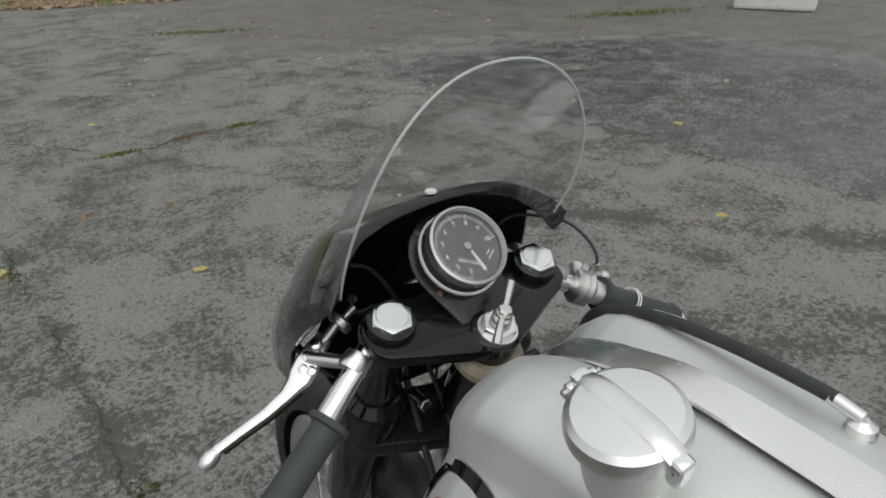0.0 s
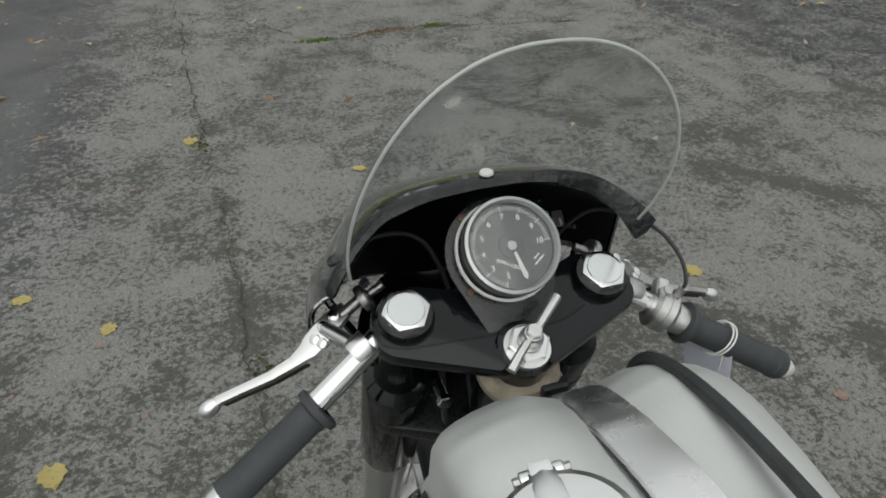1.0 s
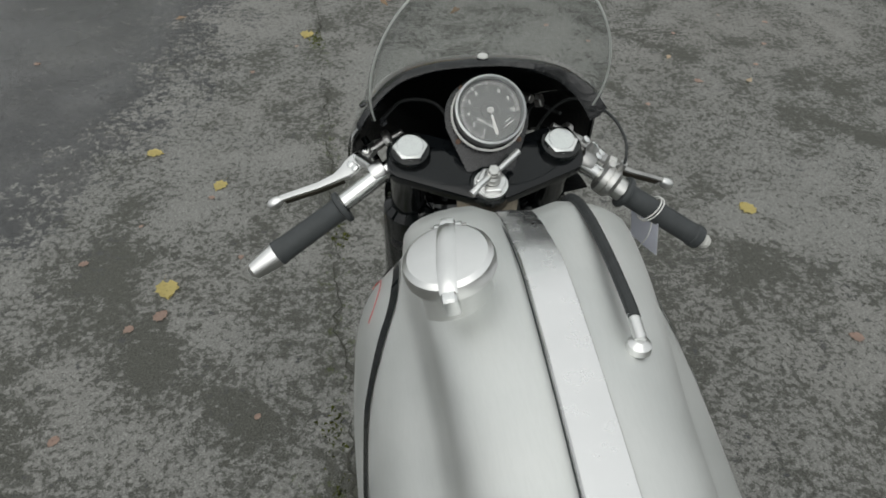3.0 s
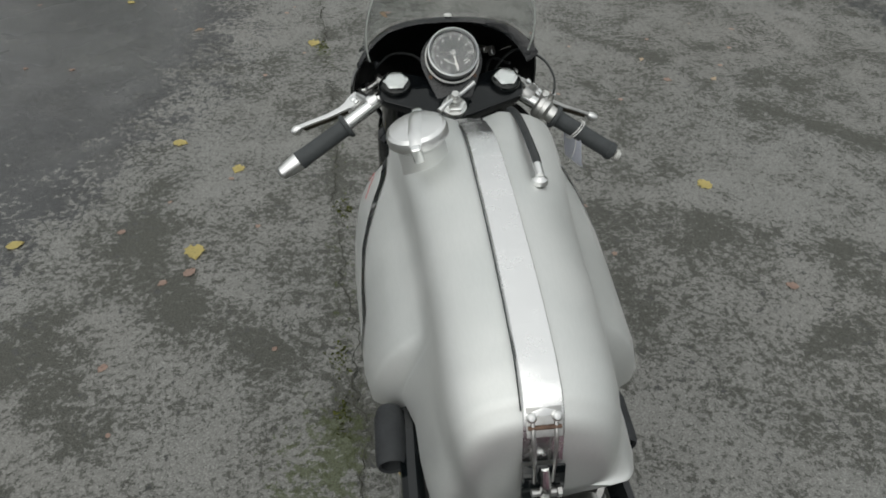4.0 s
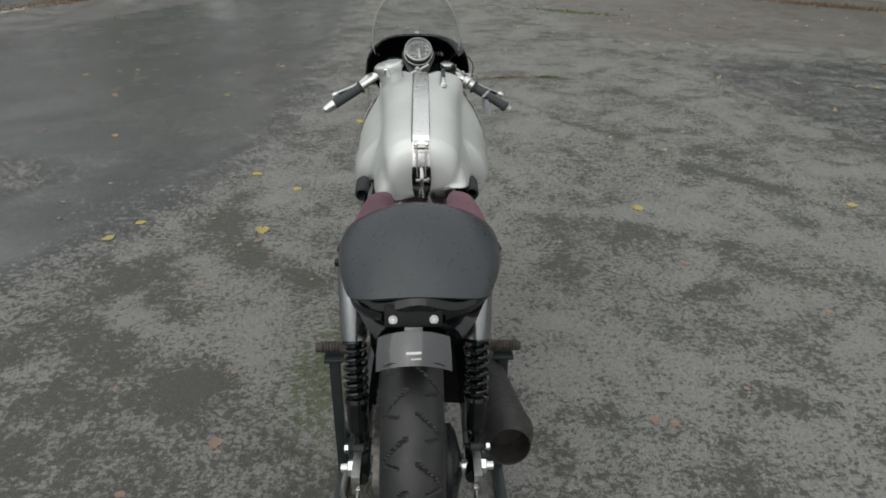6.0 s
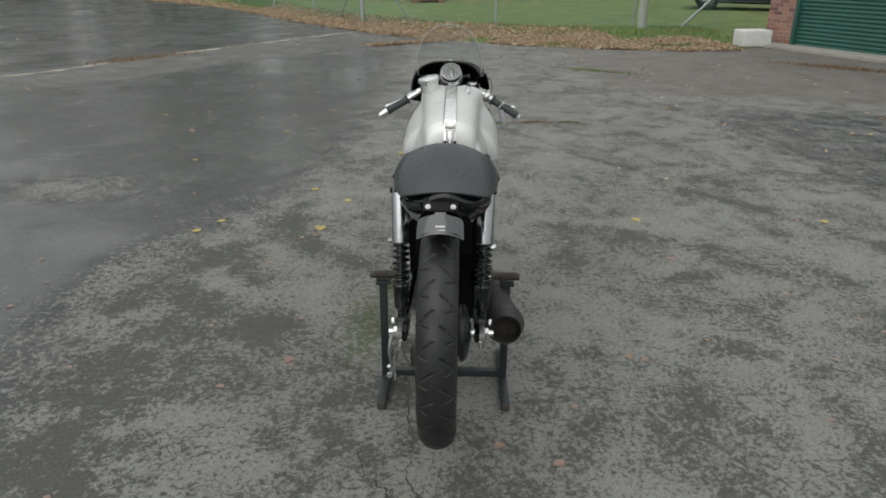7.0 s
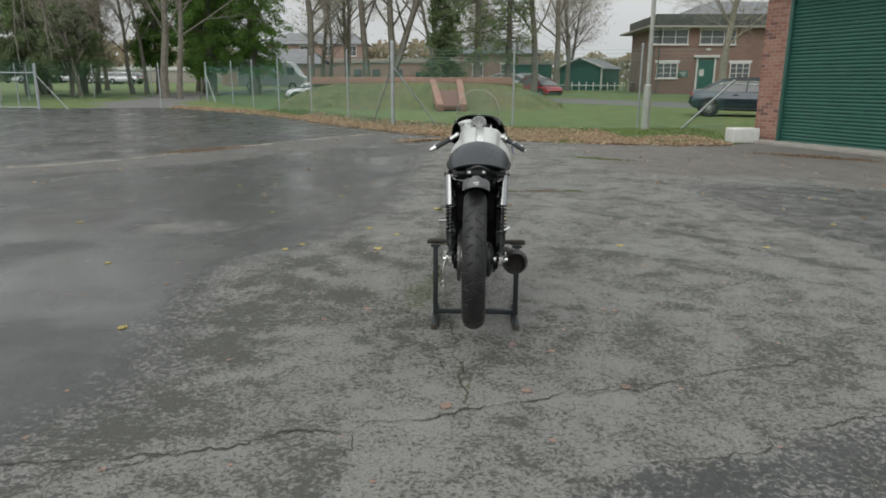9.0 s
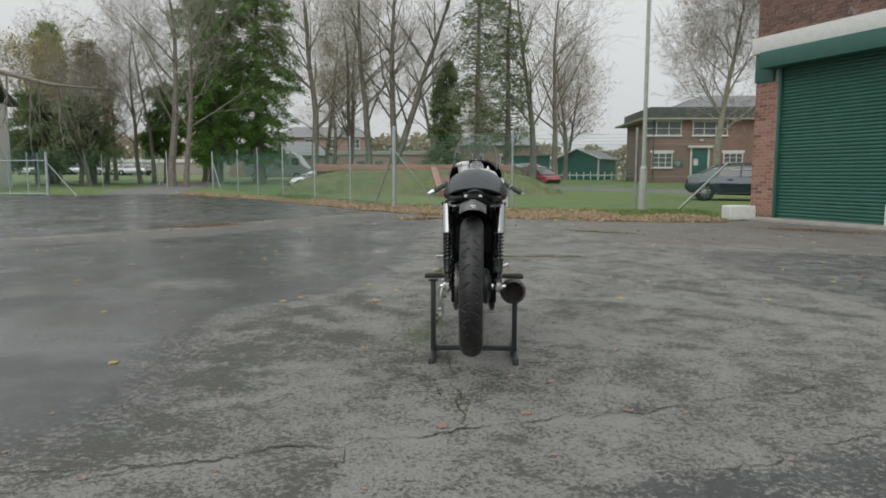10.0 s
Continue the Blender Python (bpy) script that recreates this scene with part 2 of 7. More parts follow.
acrylic = screen_material()
yoke_black = plain("stoved_black_enamel", (0.005, 0.006, 0.007), 0.07, 0.0, 0.25, 30, bump=0.01, specular=0.35)
acrylic_edge = plain("frosted_acrylic_edge", (0.42, 0.44, 0.42), 0.5, 0.0, 0.08, 40)
car_glass = plain("car_glass", (0.11, 0.12, 0.125), 0.05, 0.0, 0.2, 2, coat=0.5)


def ground_material():
    k = Nodes("worn_wet_asphalt", 0.8)
    wet, grass, road, moss, stain, dust = (k.attr(a) for a in ("wet", "grass", "road", "moss", "stain", "dust"))
    fine, grain = k.noise(260, 4, 0.75), k.noise(90, 5, 0.7)
    big = k.noise(1.9, 4, 0.6, 0.6)
    chip = k.noise(34, 9, 0.74, 0.3)
    fleck = k.noise(62, 7, 0.74, 0.2)
    pebble = k.cells(150)
    grit = k.cells(190, out="Color")
    # pale, weathered asphalt with exposed aggregate
    base = k.mix(k.ramp(fine, 0.36, 0.64), (0.16, 0.162, 0.151), (0.345, 0.347, 0.33))
    base = k.mix(k.ramp(grain, 0.52, 0.7, 0.0, 0.4), base, (0.1, 0.1, 0.09))
    base = k.mix(k.ramp(pebble, 0.25, 0.55, 0.0, 0.35), base, (0.1, 0.1, 0.092))
    base = k.mix(k.ramp(grit, 0.8, 0.97, 0.0, 0.45), base, (0.36, 0.35, 0.33))
    base = k.mix(k.ramp(k.noise(0.7, 4), 0.35, 0.65, 0.0, 0.3), base, (0.21, 0.2, 0.182))
    # dark chips where the surface has worn away, thick in the stained places
    field = k.math("ADD", k.math("MULTIPLY", k.math("SUBTRACT", big, 0.5), 0.42), k.math("MULTIPLY", k.math("MULTIPLY", stain, k.ramp(k.noise(5.5, 4, 0.6), 0.36, 0.6, 0.1, 1.4)), 0.11))
    patch = k.math("MULTIPLY", k.math("SUBTRACT", k.noise(6.0, 5, 0.65, 0.4), 0.5), 0.38)
    thin = k.math("ADD", k.math("MULTIPLY", field, 0.6), k.math("MULTIPLY", patch, 0.6))
    flecks = k.ramp(k.math("ADD", fleck, thin), 0.515, 0.565)
    base = k.mix(k.math("MULTIPLY", flecks, 0.8), base, k.mix(fine, (0.034, 0.036, 0.03), (0.115, 0.115, 0.102)))
    worn = k.ramp(k.math("ADD", k.math("ADD", chip, field), patch), 0.535, 0.575)
    base = k.mix(k.math("MULTIPLY", worn, 0.84), base, k.mix(k.ramp(fine, 0.35, 0.65), (0.026, 0.028, 0.022), (0.125, 0.125, 0.108)))
    # dusty, brownish asphalt towards the buildings
    dusty = k.ramp(k.math("ADD", dust, k.math("MULTIPLY", k.math("SUBTRACT", big, 0.5), 0.8)), 0.35, 0.65)
    base = k.mix(k.math("MULTIPLY", dusty, 0.6), base, k.mix(grain, (0.115, 0.1, 0.09), (0.215, 0.19, 0.172)))
    # smoother, darker relaid asphalt that holds the wet
    ragged = k.math("ADD", k.math("MULTIPLY", k.math("SUBTRACT", chip, 0.5), 4.0), k.math("MULTIPLY", k.math("SUBTRACT", k.noise(4.5, 6, 0.7, 0.4), 0.5), 2.0))
    w = k.ramp(k.math("ADD", wet, k.math("MULTIPLY", ragged, 0.95)), 0.4, 0.62)
    smooth = k.mix(k.ramp(fine, 0.35, 0.68), (0.014, 0.015, 0.016), (0.066, 0.068, 0.072))
    smooth = k.mix(k.ramp(k.noise(1.1, 6, 0.65), 0.52, 0.66, 0.0, 0.4), smooth, (0.12, 0.118, 0.113))
    smooth = k.mix(k.ramp(grit, 0.82, 0.98, 0.0, 0.35), smooth, (0.2, 0.198, 0.19))
    smooth = k.mix(k.math("MULTIPLY", flecks, 0.6), smooth, (0.035, 0.036, 0.036))
    holes = k.ramp(k.noise(75, 5, 0.65), 0.55, 0.63)
    smooth = k.mix(k.math("MULTIPLY", holes, 0.8), smooth, (0.018, 0.019, 0.019))
    col = k.mix(k.math("MULTIPLY", w, 0.92), base, smooth)
    # moss along the joints
    m = k.ramp(k.math("ADD", moss, k.math("MULTIPLY", k.math("SUBTRACT", k.noise(30, 8, 0.75), 0.5), 2.6)), 0.6, 0.8)
    col = k.mix(k.math("MULTIPLY", m, 0.7), col, k.mix(k.ramp(fine, 0.3, 0.7), (0.035, 0.042, 0.016), (0.09, 0.115, 0.03)))
    # grass and tracks beyond the yard
    ge = k.ramp(k.math("ADD", grass, k.math("MULTIPLY", k.math("SUBTRACT", k.noise(3.0, 6, 0.7), 0.5), 0.7)), 0.42, 0.58)
    gcol = k.mix(k.ramp(k.noise(1.2, 8, 0.7), 0.35, 0.65), (0.095, 0.145, 0.045), (0.175, 0.235, 0.08))
    gcol = k.mix(k.ramp(k.noise(0.35, 5), 0.5, 0.7, 0, 0.5), gcol, (0.15, 0.14, 0.075))
    gcol = k.mix(k.ramp(k.noise(9.0, 6, 0.8), 0.4, 0.7, 0, 0.5), gcol, (0.07, 0.095, 0.035))
    track = k.ramp(road, 0.4, 0.6)
    gcol = k.mix(track, gcol, k.mix(fine, (0.13, 0.128, 0.127), (0.21, 0.205, 0.203)))
    col = k.mix(ge, col, gcol)
    rough = k.ramp(k.noise(0.5, 4, 0.55, 0.4), 0.4, 0.6, 0.36, 0.55)
    rough = k.math("ADD", rough, k.math("MULTIPLY", k.math("SUBTRACT", fine, 0.5), 0.2))
    dry = k.ramp(fine, 0.3, 0.7, 0.7, 0.92)
    mixr = k.n.new("ShaderNodeMix")
    k.put(mixr.inputs["Factor"], w).put(mixr.inputs["A"], dry).put(mixr.inputs["B"], rough)
    r2 = k.math("MAXIMUM", mixr.outputs["Result"], k.math("MULTIPLY", ge, 0.95))
    k.set(Base_Color=col, Roughness=r2)
    h = k.math("ADD", k.math("MULTIPLY", fine, 0.5), k.math("MULTIPLY", pebble, 0.4))
    h = k.math("SUBTRACT", h, k.math("ADD", k.math("MULTIPLY", worn, 0.5), k.math("MULTIPLY", flecks, 0.45)))
    h = k.math("SUBTRACT", h, k.math("MULTIPLY", holes, 0.4))
    k.put(k.b.inputs["Specular IOR Level"], k.ramp(w, 0.0, 1.0, 0.4, 0.55))
    # a film of water that lies smooth on the relaid asphalt
    film = k.math("MULTIPLY", k.math("MULTIPLY", w, k.math("SUBTRACT", 1.0, ge)), k.ramp(k.noise(0.75, 5, 0.6, 0.5), 0.38, 0.6, 0.22, 0.95))
    film = k.math("MULTIPLY", k.math("MULTIPLY", film, k.ramp(wet, 0.6, 0.88)), k.math("SUBTRACT", 1.0, k.math("MULTIPLY", holes, 0.75)))
    k.put(k.b.inputs["Coat Weight"], film)
    k.put(k.b.inputs["Coat Roughness"], k.ramp(k.noise(0.9, 4, 0.6), 0.4, 0.62, 0.15, 0.3))
    k.b.inputs["Coat IOR"].default_value = 1.33
    k.bump(h, 0.5, 0.006)
    relief = k.b.inputs["Normal"].links[0].from_node
    k.put(relief.inputs["Strength"], k.ramp(w, 0.0, 1.0, 0.6, 0.36))
    return k.m


asphalt = ground_material()


def leaf_material(name, a, b, c, thin=0.4):
    k = Nodes(name, 0.7)
    r = k.island()
    col = k.mix(k.ramp(r, 0.1, 0.5), a, b)
    col = k.mix(k.ramp(r, 0.6, 0.9), col, c)
    col = k.mix(k.ramp(k.noise(120, 4), 0.5, 0.8, 0, 0.5), col, tuple(x * 0.45 for x in a))
    k.set(Base_Color=col)
    k.b.inputs["Specular IOR Level"].default_value = 0.3
    through_leaf = k.n.new("ShaderNodeBsdfTranslucent")
    k.l.new(col, through_leaf.inputs["Color"])
    both = k.n.new("ShaderNodeMixShader")
    both.inputs["Fac"].default_value = thin
    k.l.new(k.b.outputs["BSDF"], both.inputs[1])
    k.l.new(through_leaf.outputs["BSDF"], both.inputs[2])
    k.l.new(both.outputs["Shader"], k.n["Material Output"].inputs["Surface"])
    return k.m


leaf_yellow = leaf_material("yellow_leaf", (0.52, 0.39, 0.14), (0.6, 0.5, 0.2), (0.5, 0.36, 0.16))
leaf_brown = leaf_material("brown_leaf", (0.26, 0.16, 0.12), (0.4, 0.29, 0.24), (0.32, 0.22, 0.16))
leaf_litter = leaf_material("leaf_litter", (0.42, 0.3, 0.2), (0.56, 0.45, 0.32), (0.34, 0.24, 0.16))
conifer_leaf = leaf_material("conifer_foliage", (0.16, 0.3, 0.07), (0.23, 0.4, 0.1), (0.17, 0.28, 0.085), 0.55)
pine_leaf = leaf_material("pine_foliage", (0.2, 0.27, 0.14), (0.23, 0.31, 0.15), (0.27, 0.31, 0.17), 0.5)
autumn_leaf = leaf_material("autumn_foliage", (0.4, 0.32, 0.11), (0.48, 0.4, 0.16), (0.3, 0.27, 0.11), 0.5)
brown_leaf_tree = leaf_material("brown_foliage", (0.38, 0.32, 0.23), (0.43, 0.37, 0.27), (0.32, 0.31, 0.2), 0.5)
grass_blade = leaf_material("grass_blades", (0.1, 0.17, 0.035), (0.15, 0.23, 0.05), (0.17, 0.18, 0.07))
moss_mat = leaf_material("moss", (0.06, 0.07, 0.015), (0.11, 0.13, 0.03), (0.16, 0.17, 0.04))
dead_grass = leaf_material("dead_grass", (0.24, 0.16, 0.1), (0.28, 0.19, 0.13), (0.2, 0.16, 0.08))
crack_dark = plain("crack_soil", (0.045, 0.045, 0.036), 0.95, 0.0, 0.5, 60, bump=0.6, dirt=(0.05, 0.055, 0.02))
concrete_strip = plain("pale_joint_concrete", (0.36, 0.33, 0.28), 0.9, 0.0, 0.3, 4, bump=0.4, dirt=(0.13, 0.1, 0.08))

# ---- building helpers ----
def smooth_faces(me, angle=28):
    me.polygons.foreach_set("use_smooth", [True] * len(me.polygons))
    me.set_sharp_from_angle(angle=radians(angle))


def link(name, me, mat, parent=None, label="", angle=28):
    me.materials.append(mat)
    smooth_faces(me, angle)
    ob = new(name, me)
    if parent is not None:
        ob.parent = parent
    if label:
        ob["label"] = label
    return ob


def part(name, bm, mat, parent=None, label="", angle=28):
    """One bmesh as one mesh object under a thing or a part."""
    bmesh.ops.recalc_face_normals(bm, faces=bm.faces)
    me = bpy.data.meshes.new(name)
    bm.to_mesh(me)
    bm.free()
    return link(name, me, mat, parent, label, angle)


def raw(name, verts, faces, mat, parent=None, label="", angle=28):
    me = bpy.data.meshes.new(name)
    me.from_pydata([tuple(v) for v in verts], [], [tuple(f) for f in faces])
    me.update()
    return link(name, me, mat, parent, label, angle)


def thing(name, label, category, group="", m=None):
    ob = new(name)
    ob.empty_display_size = 0.1
    if m is not None:
        ob.matrix_world = m
    return tagged(ob, label, category, group)


def merge(*bms):
    a = bms[0]
    for b in bms[1:]:
        me = bpy.data.meshes.new("join")
        b.to_mesh(me)
        b.free()
        a.from_mesh(me)
        bpy.data.meshes.remove(me)
    return a


def moved(bm, m):
    bmesh.ops.transform(bm, matrix=m, verts=bm.verts)
    return bm


def block(sx, sy, sz, at=(0, 0, 0), bevel=0.0, turn=(0, 0, 0), seg=2):
    bm = bmesh.new()
    bmesh.ops.create_cube(bm, size=1)
    bmesh.ops.scale(bm, vec=(sx, sy, sz), verts=bm.verts)
    if bevel:
        bmesh.ops.bevel(bm, geom=bm.edges[:], offset=bevel, segments=seg, affect="EDGES", profile=0.6)
    return moved(bm, pose(*at, *turn))


def aim(a, b):
    """A frame at a whose z axis points to b."""
    a, b = Vector(a), Vector(b)
    return Matrix.Translation(a) @ (b - a).to_track_quat("Z", "Y").to_matrix().to_4x4()


def lathe(profile, m=None, segs=32, close=False):
    """Turns (radius, height) pairs round the z axis."""
    bm = bmesh.new()
    rings = []
    for r, z in profile:
        if r < 1e-5:
            rings.append([bm.verts.new((0, 0, z))])
        else:
            rings.append([bm.verts.new((r * math.cos(2 * math.pi * i / segs), r * math.sin(2 * math.pi * i / segs), z)) for i in range(segs)])
    pairs = list(zip(rings, rings[1:])) + ([(rings[-1], rings[0])] if close else [])
    for a, b in pairs:
        for i in range(segs):
            j = (i + 1) % segs
            if len(a) == 1 and len(b) > 1:
                bm.faces.new((a[0], b[i], b[j]))
            elif len(b) == 1 and len(a) > 1:
                bm.faces.new((a[i], a[j], b[0]))
            elif len(a) > 1:
                bm.faces.new((a[i], a[j], b[j], b[i]))
    return moved(bm, m) if m is not None else bm


def rod(a, b, r, r2=None, segs=16, bevel=0.0):
    """A round bar from a to b, with eased ends."""
    n = (Vector(b) - Vector(a)).length
    r2 = r if r2 is None else r2
    e = min(bevel or r * 0.15, n * 0.3)
    return lathe([(0, 0), (r - e, 0), (r, e), (r2, n - e), (r2 - e, n), (0, n)], aim(a, b), segs)


def curve_points(pts, n=8):
    """Catmull-Rom through the points."""
    p = [Vector(q) for q in pts]
    p = [p[0] * 2 - p[1], *p, p[-1] * 2 - p[-2]]
    out = []
    for i in range(1, len(p) - 2):
        for s in range(n):
            t = s / n
            a, b, c, d = p[i - 1], p[i], p[i + 1], p[i + 2]
            out.append(0.5 * (2 * b + (c - a) * t + (2 * a - 5 * b + 4 * c - d) * t * t + (3 * b - a - 3 * c + d) * t ** 3))
    out.append(p[-2])
    return out


def hose(pts, r, segs=10, n=8, straight=False, cap=True):
    """A tube along points; r may be a list, one radius a given point."""
    line = [Vector(q) for q in pts] if straight else curve_points(pts, n)
    k = len(line)
    if isinstance(r, (list, tuple)):
        rr = np.interp(np.linspace(0, 1, k), np.linspace(0, 1, len(r)), r)
    else:
        rr = [r] * k
    bm = bmesh.new()
    rings, up = [], None
    for i, c in enumerate(line):
        d = (line[min(i + 1, k - 1)] - line[max(i - 1, 0)]).normalized()
        if up is None:
            up = d.orthogonal().normalized()
        up = (up - d * up.dot(d)).normalized()
        side = d.cross(up)
        rings.append([bm.verts.new(c + (up * math.cos(2 * math.pi * j / segs) + side * math.sin(2 * math.pi * j / segs)) * rr[i]) for j in range(segs)])
    for a, b in zip(rings, rings[1:]):
        for j in range(segs):
            bm.faces.new((a[j], a[(j + 1) % segs], b[(j + 1) % segs], b[j]))
    if cap:
        bm.faces.new(rings[0][::-1])
        bm.faces.new(rings[-1])
    return bm


def hexagon(r, h, m, chamfer=0.15, segs=6):
    """A bolt head or nut with chamfered corners."""
    bm = bmesh.new()
    rings = []
    for k, z in ((1.0, 0.0), (1.0, h * (1 - chamfer)), (1 - chamfer, h)):
        rings.append([bm.verts.new((r * k * math.cos(math.pi * 2 * i / segs), r * k * math.sin(math.pi * 2 * i / segs), z)) for i in range(segs)])
    for a, b in zip(rings, rings[1:]):
        for i in range(segs):
            bm.faces.new((a[i], a[(i + 1) % segs], b[(i + 1) % segs], b[i]))
    bm.faces.new(rings[-1])
    bm.faces.new(rings[0][::-1])
    return moved(bm, m)


def sheet(grid, thick=0.0, closed_u=False):
    """A surface through a grid of points, rows of equal length; thick gives it a second skin."""
    rows, cols = len(grid), len(grid[0])
    P = np.array([[tuple(q) for q in row] for row in grid], float)
    bm = bmesh.new()

    def skin(Q):
        v = [[bm.verts.new(Q[i, j]) for j in range(cols)] for i in range(rows)]
        for i in range(rows - 1):
            for j in range(cols if closed_u else cols - 1):
                bm.faces.new((v[i][j], v[i][(j + 1) % cols], v[i + 1][(j + 1) % cols], v[i + 1][j]))
        return v

    a = skin(P)
    if thick:
        du = np.gradient(P, axis=1)
        dv = np.gradient(P, axis=0)
        nrm = np.cross(du, dv)
        nrm /= np.maximum(np.linalg.norm(nrm, axis=2, keepdims=True), 1e-9)
        b = skin(P - nrm * thick)
        ring = [(i, 0) for i in range(rows)] + [(rows - 1, j) for j in range(1, cols)] + [(i, cols - 1) for i in range(rows - 2, -1, -1)] + [(0, j) for j in range(cols - 2, 0, -1)]
        for (i, j), (p, q) in zip(ring, ring[1:] + ring[:1]):
            bm.faces.new((a[i][j], a[p][q], b[p][q], b[i][j]))
    return bm


def plate(outline, thick, m, bevel=0.0):
    """A flat plate from an (x, y) outline."""
    bm = bmesh.new()
    f = bm.faces.new([bm.verts.new((x, y, 0)) for x, y in outline])
    r = bmesh.ops.extrude_face_region(bm, geom=[f])
    bmesh.ops.translate(bm, vec=(0, 0, thick), verts=[v for v in r["geom"] if isinstance(v, bmesh.types.BMVert)])
    if bevel:
        bmesh.ops.bevel(bm, geom=[e for e in bm.edges if e.calc_face_angle(0) > 0.6], offset=bevel, segments=2, affect="EDGES", profile=0.6)
    return moved(bm, m)


def rounded(corners, n=6):
    """An outline with rounded corners from (x, y, radius) rows."""
    out, k = [], len(corners)
    for i, (x, y, r) in enumerate(corners):
        p = Vector((x, y))
        a = (Vector(corners[i - 1][:2]) - p).normalized()
        b = (Vector(corners[(i + 1) % k][:2]) - p).normalized()
        half = a.angle(b) / 2
        d = r / max(math.tan(half), 0.05)
        s, e, c = p + a * d, p + b * d, p + (a + b).normalized() * (r / max(math.sin(half), 0.05))
        for j in range(n + 1):
            q = s.lerp(e, j / n) - c
            out.append(tuple(c + q.normalized() * r) if r else tuple(p))
            if not r:
                break
    return out


def lettering(text, size, m, mat, parent, name="marking", label="", depth=0.0004):
    cu = bpy.data.curves.new(name, "FONT")
    cu.body, cu.size, cu.extrude, cu.align_x, cu.align_y, cu.resolution_u = text, size, depth, "CENTER", "CENTER", 3
    tmp = bpy.data.objects.new("tmp", cu)
    scene.collection.objects.link(tmp)
    me = bpy.data.meshes.new_from_object(tmp.evaluated_get(bpy.context.evaluated_depsgraph_get()))
    bpy.data.objects.remove(tmp)
    me.transform(m)
    return link(name, me, mat, parent, label)

# ---- the yard and the ground to the horizon ----
def rise(x, y):
    """The land climbs gently beyond the fence."""
    return 0.017 * max(0.0, y - 24.0) if y < 90 else 0.017 * 66 + 0.004 * (y - 90)


CRACKS = [  # joints and cracks in the asphalt: way points, width, moss
    ([(-0.45, 6.2), (-0.42, 5.6), (-0.345, 3.78), (-0.3, 2.95), (-0.27, 2.4), (-0.26, 1.75), (-0.225, 1.14), (-0.2, 0.75), (-0.15, 0.1), (-0.085, -0.43), (-0.07, -0.65), (-0.072, -0.72), (-0.058, -0.795), (-0.045, -0.9)], 0.0045, 1.0),
    ([(-2.6, -1.6), (-1.9, -1.42), (-1.345, -1.316), (-1.014, -1.242), (-0.844, -1.204), (-0.768, -1.14), (-0.68, -1.106), (-0.596, -1.109), (-0.468, -1.083), (-0.395, -1.02), (-0.194, -0.985), (-0.137, -0.938), (-0.051, -0.904), (0.113, -0.837), (0.318, -0.773), (0.417, -0.735), (0.518, -0.686), (0.621, -0.654), (0.788, -0.6), (1.055, -0.495), (1.328, -0.415), (1.541, -0.312), (1.681, -0.283), (2.6, 0.02)], 0.007, 0.6),
    ([(-0.3, -0.25), (-0.28, -0.3), (-0.19, -0.43), (-0.11, -0.6)], 0.005, 0.2),
    ([(-0.4, 5.2), (-0.14, 5.35), (0.29, 4.8), (0.55, 4.66), (0.85, 4.72), (1.3, 4.66), (2.1, 4.5)], 0.007, 0.8),
    ([(-1.35, -1.37), (-1.2, -1.36), (-1.1, -1.31), (-0.95, -1.24)], 0.004, 0.2),
    ([(0.4, -0.742), (0.55, -0.711), (0.667, -0.692), (0.788, -0.605)], 0.004, 0.3),
    ([(-0.46, -1.1), (-0.44, -1.2), (-0.47, -1.28)], 0.004, 0.1),
    ([(0.19, -1.44), (0.6, -1.24), (0.95, -1.19), (1.1, -1.05), (1.5, -0.89), (2.2, -0.6)], 0.004, 0.3),
]


def near_line(px, py, line):
    d = np.full(px.shape, 1e9)
    for (ax, ay), (bx, by) in zip(line, line[1:]):
        ux, uy = bx - ax, by - ay
        t = np.clip(((px - ax) * ux + (py - ay) * uy) / (ux * ux + uy * uy), 0, 1)
        d = np.minimum(d, np.hypot(px - ax - t * ux, py - ay - t * uy))
    return d


def step(v, a, b):
    t = np.clip((v - a) / (b - a), 0, 1)
    return t * t * (3 - 2 * t)


def yard_edge(x):
    """How far the asphalt reaches, by x."""
    return np.interp(x, [-60, -22, -19, -14.3, -8.5, -3.8, -1.9, -0.45, 1.95, 4.2, 5.4, 6.6, 7.2, 40], [27, 27, 27.5, 28.6, 24, 16.8, 14.3, 12.8, 11.5, 11.1, 11.3, 12.2, 16, 16])


gx = np.concatenate([-np.geomspace(900, 6.2, 46), np.arange(-6, 7.01, 0.055), np.geomspace(7.2, 900, 46)])
gy = np.concatenate([-np.geomspace(600, 3.2, 26), np.arange(-3, 9.01, 0.055), np.geomspace(9.2, 40, 60), np.geomspace(42, 1500, 30)])
GX, GY = np.meshgrid(gx, gy)
GZ = np.array([[rise(x, y) for x in gx] for y in gy])
# relaid asphalt on three sides
damp_edge = np.interp(GY, [-1.4, -1.1, -0.9, -0.65, -0.4, 0.12, 0.65, 1.23, 1.53, 1.94, 2.43, 3.13, 4.0, 6.5], [-1.6, -1.47, -1.39, -1.36, -1.38, -1.48, -1.6, -1.62, -1.46, -1.23, -1.0, -0.82, -0.78, -0.8])
left = step(damp_edge - GX, -0.45, 0.6)
left = left * (1 - 0.8 * np.exp(-(((GX + 2.55) / 0.55) ** 2 + ((GY - 2.45) / 0.32) ** 2)))
right_edge = np.interp(GY, [0, 1.5, 2.6, 3.6, 5.0, 6.3, 8.0], [3.1, 3.0, 2.9, 2.8, 2.6, 2.3, 1.6])
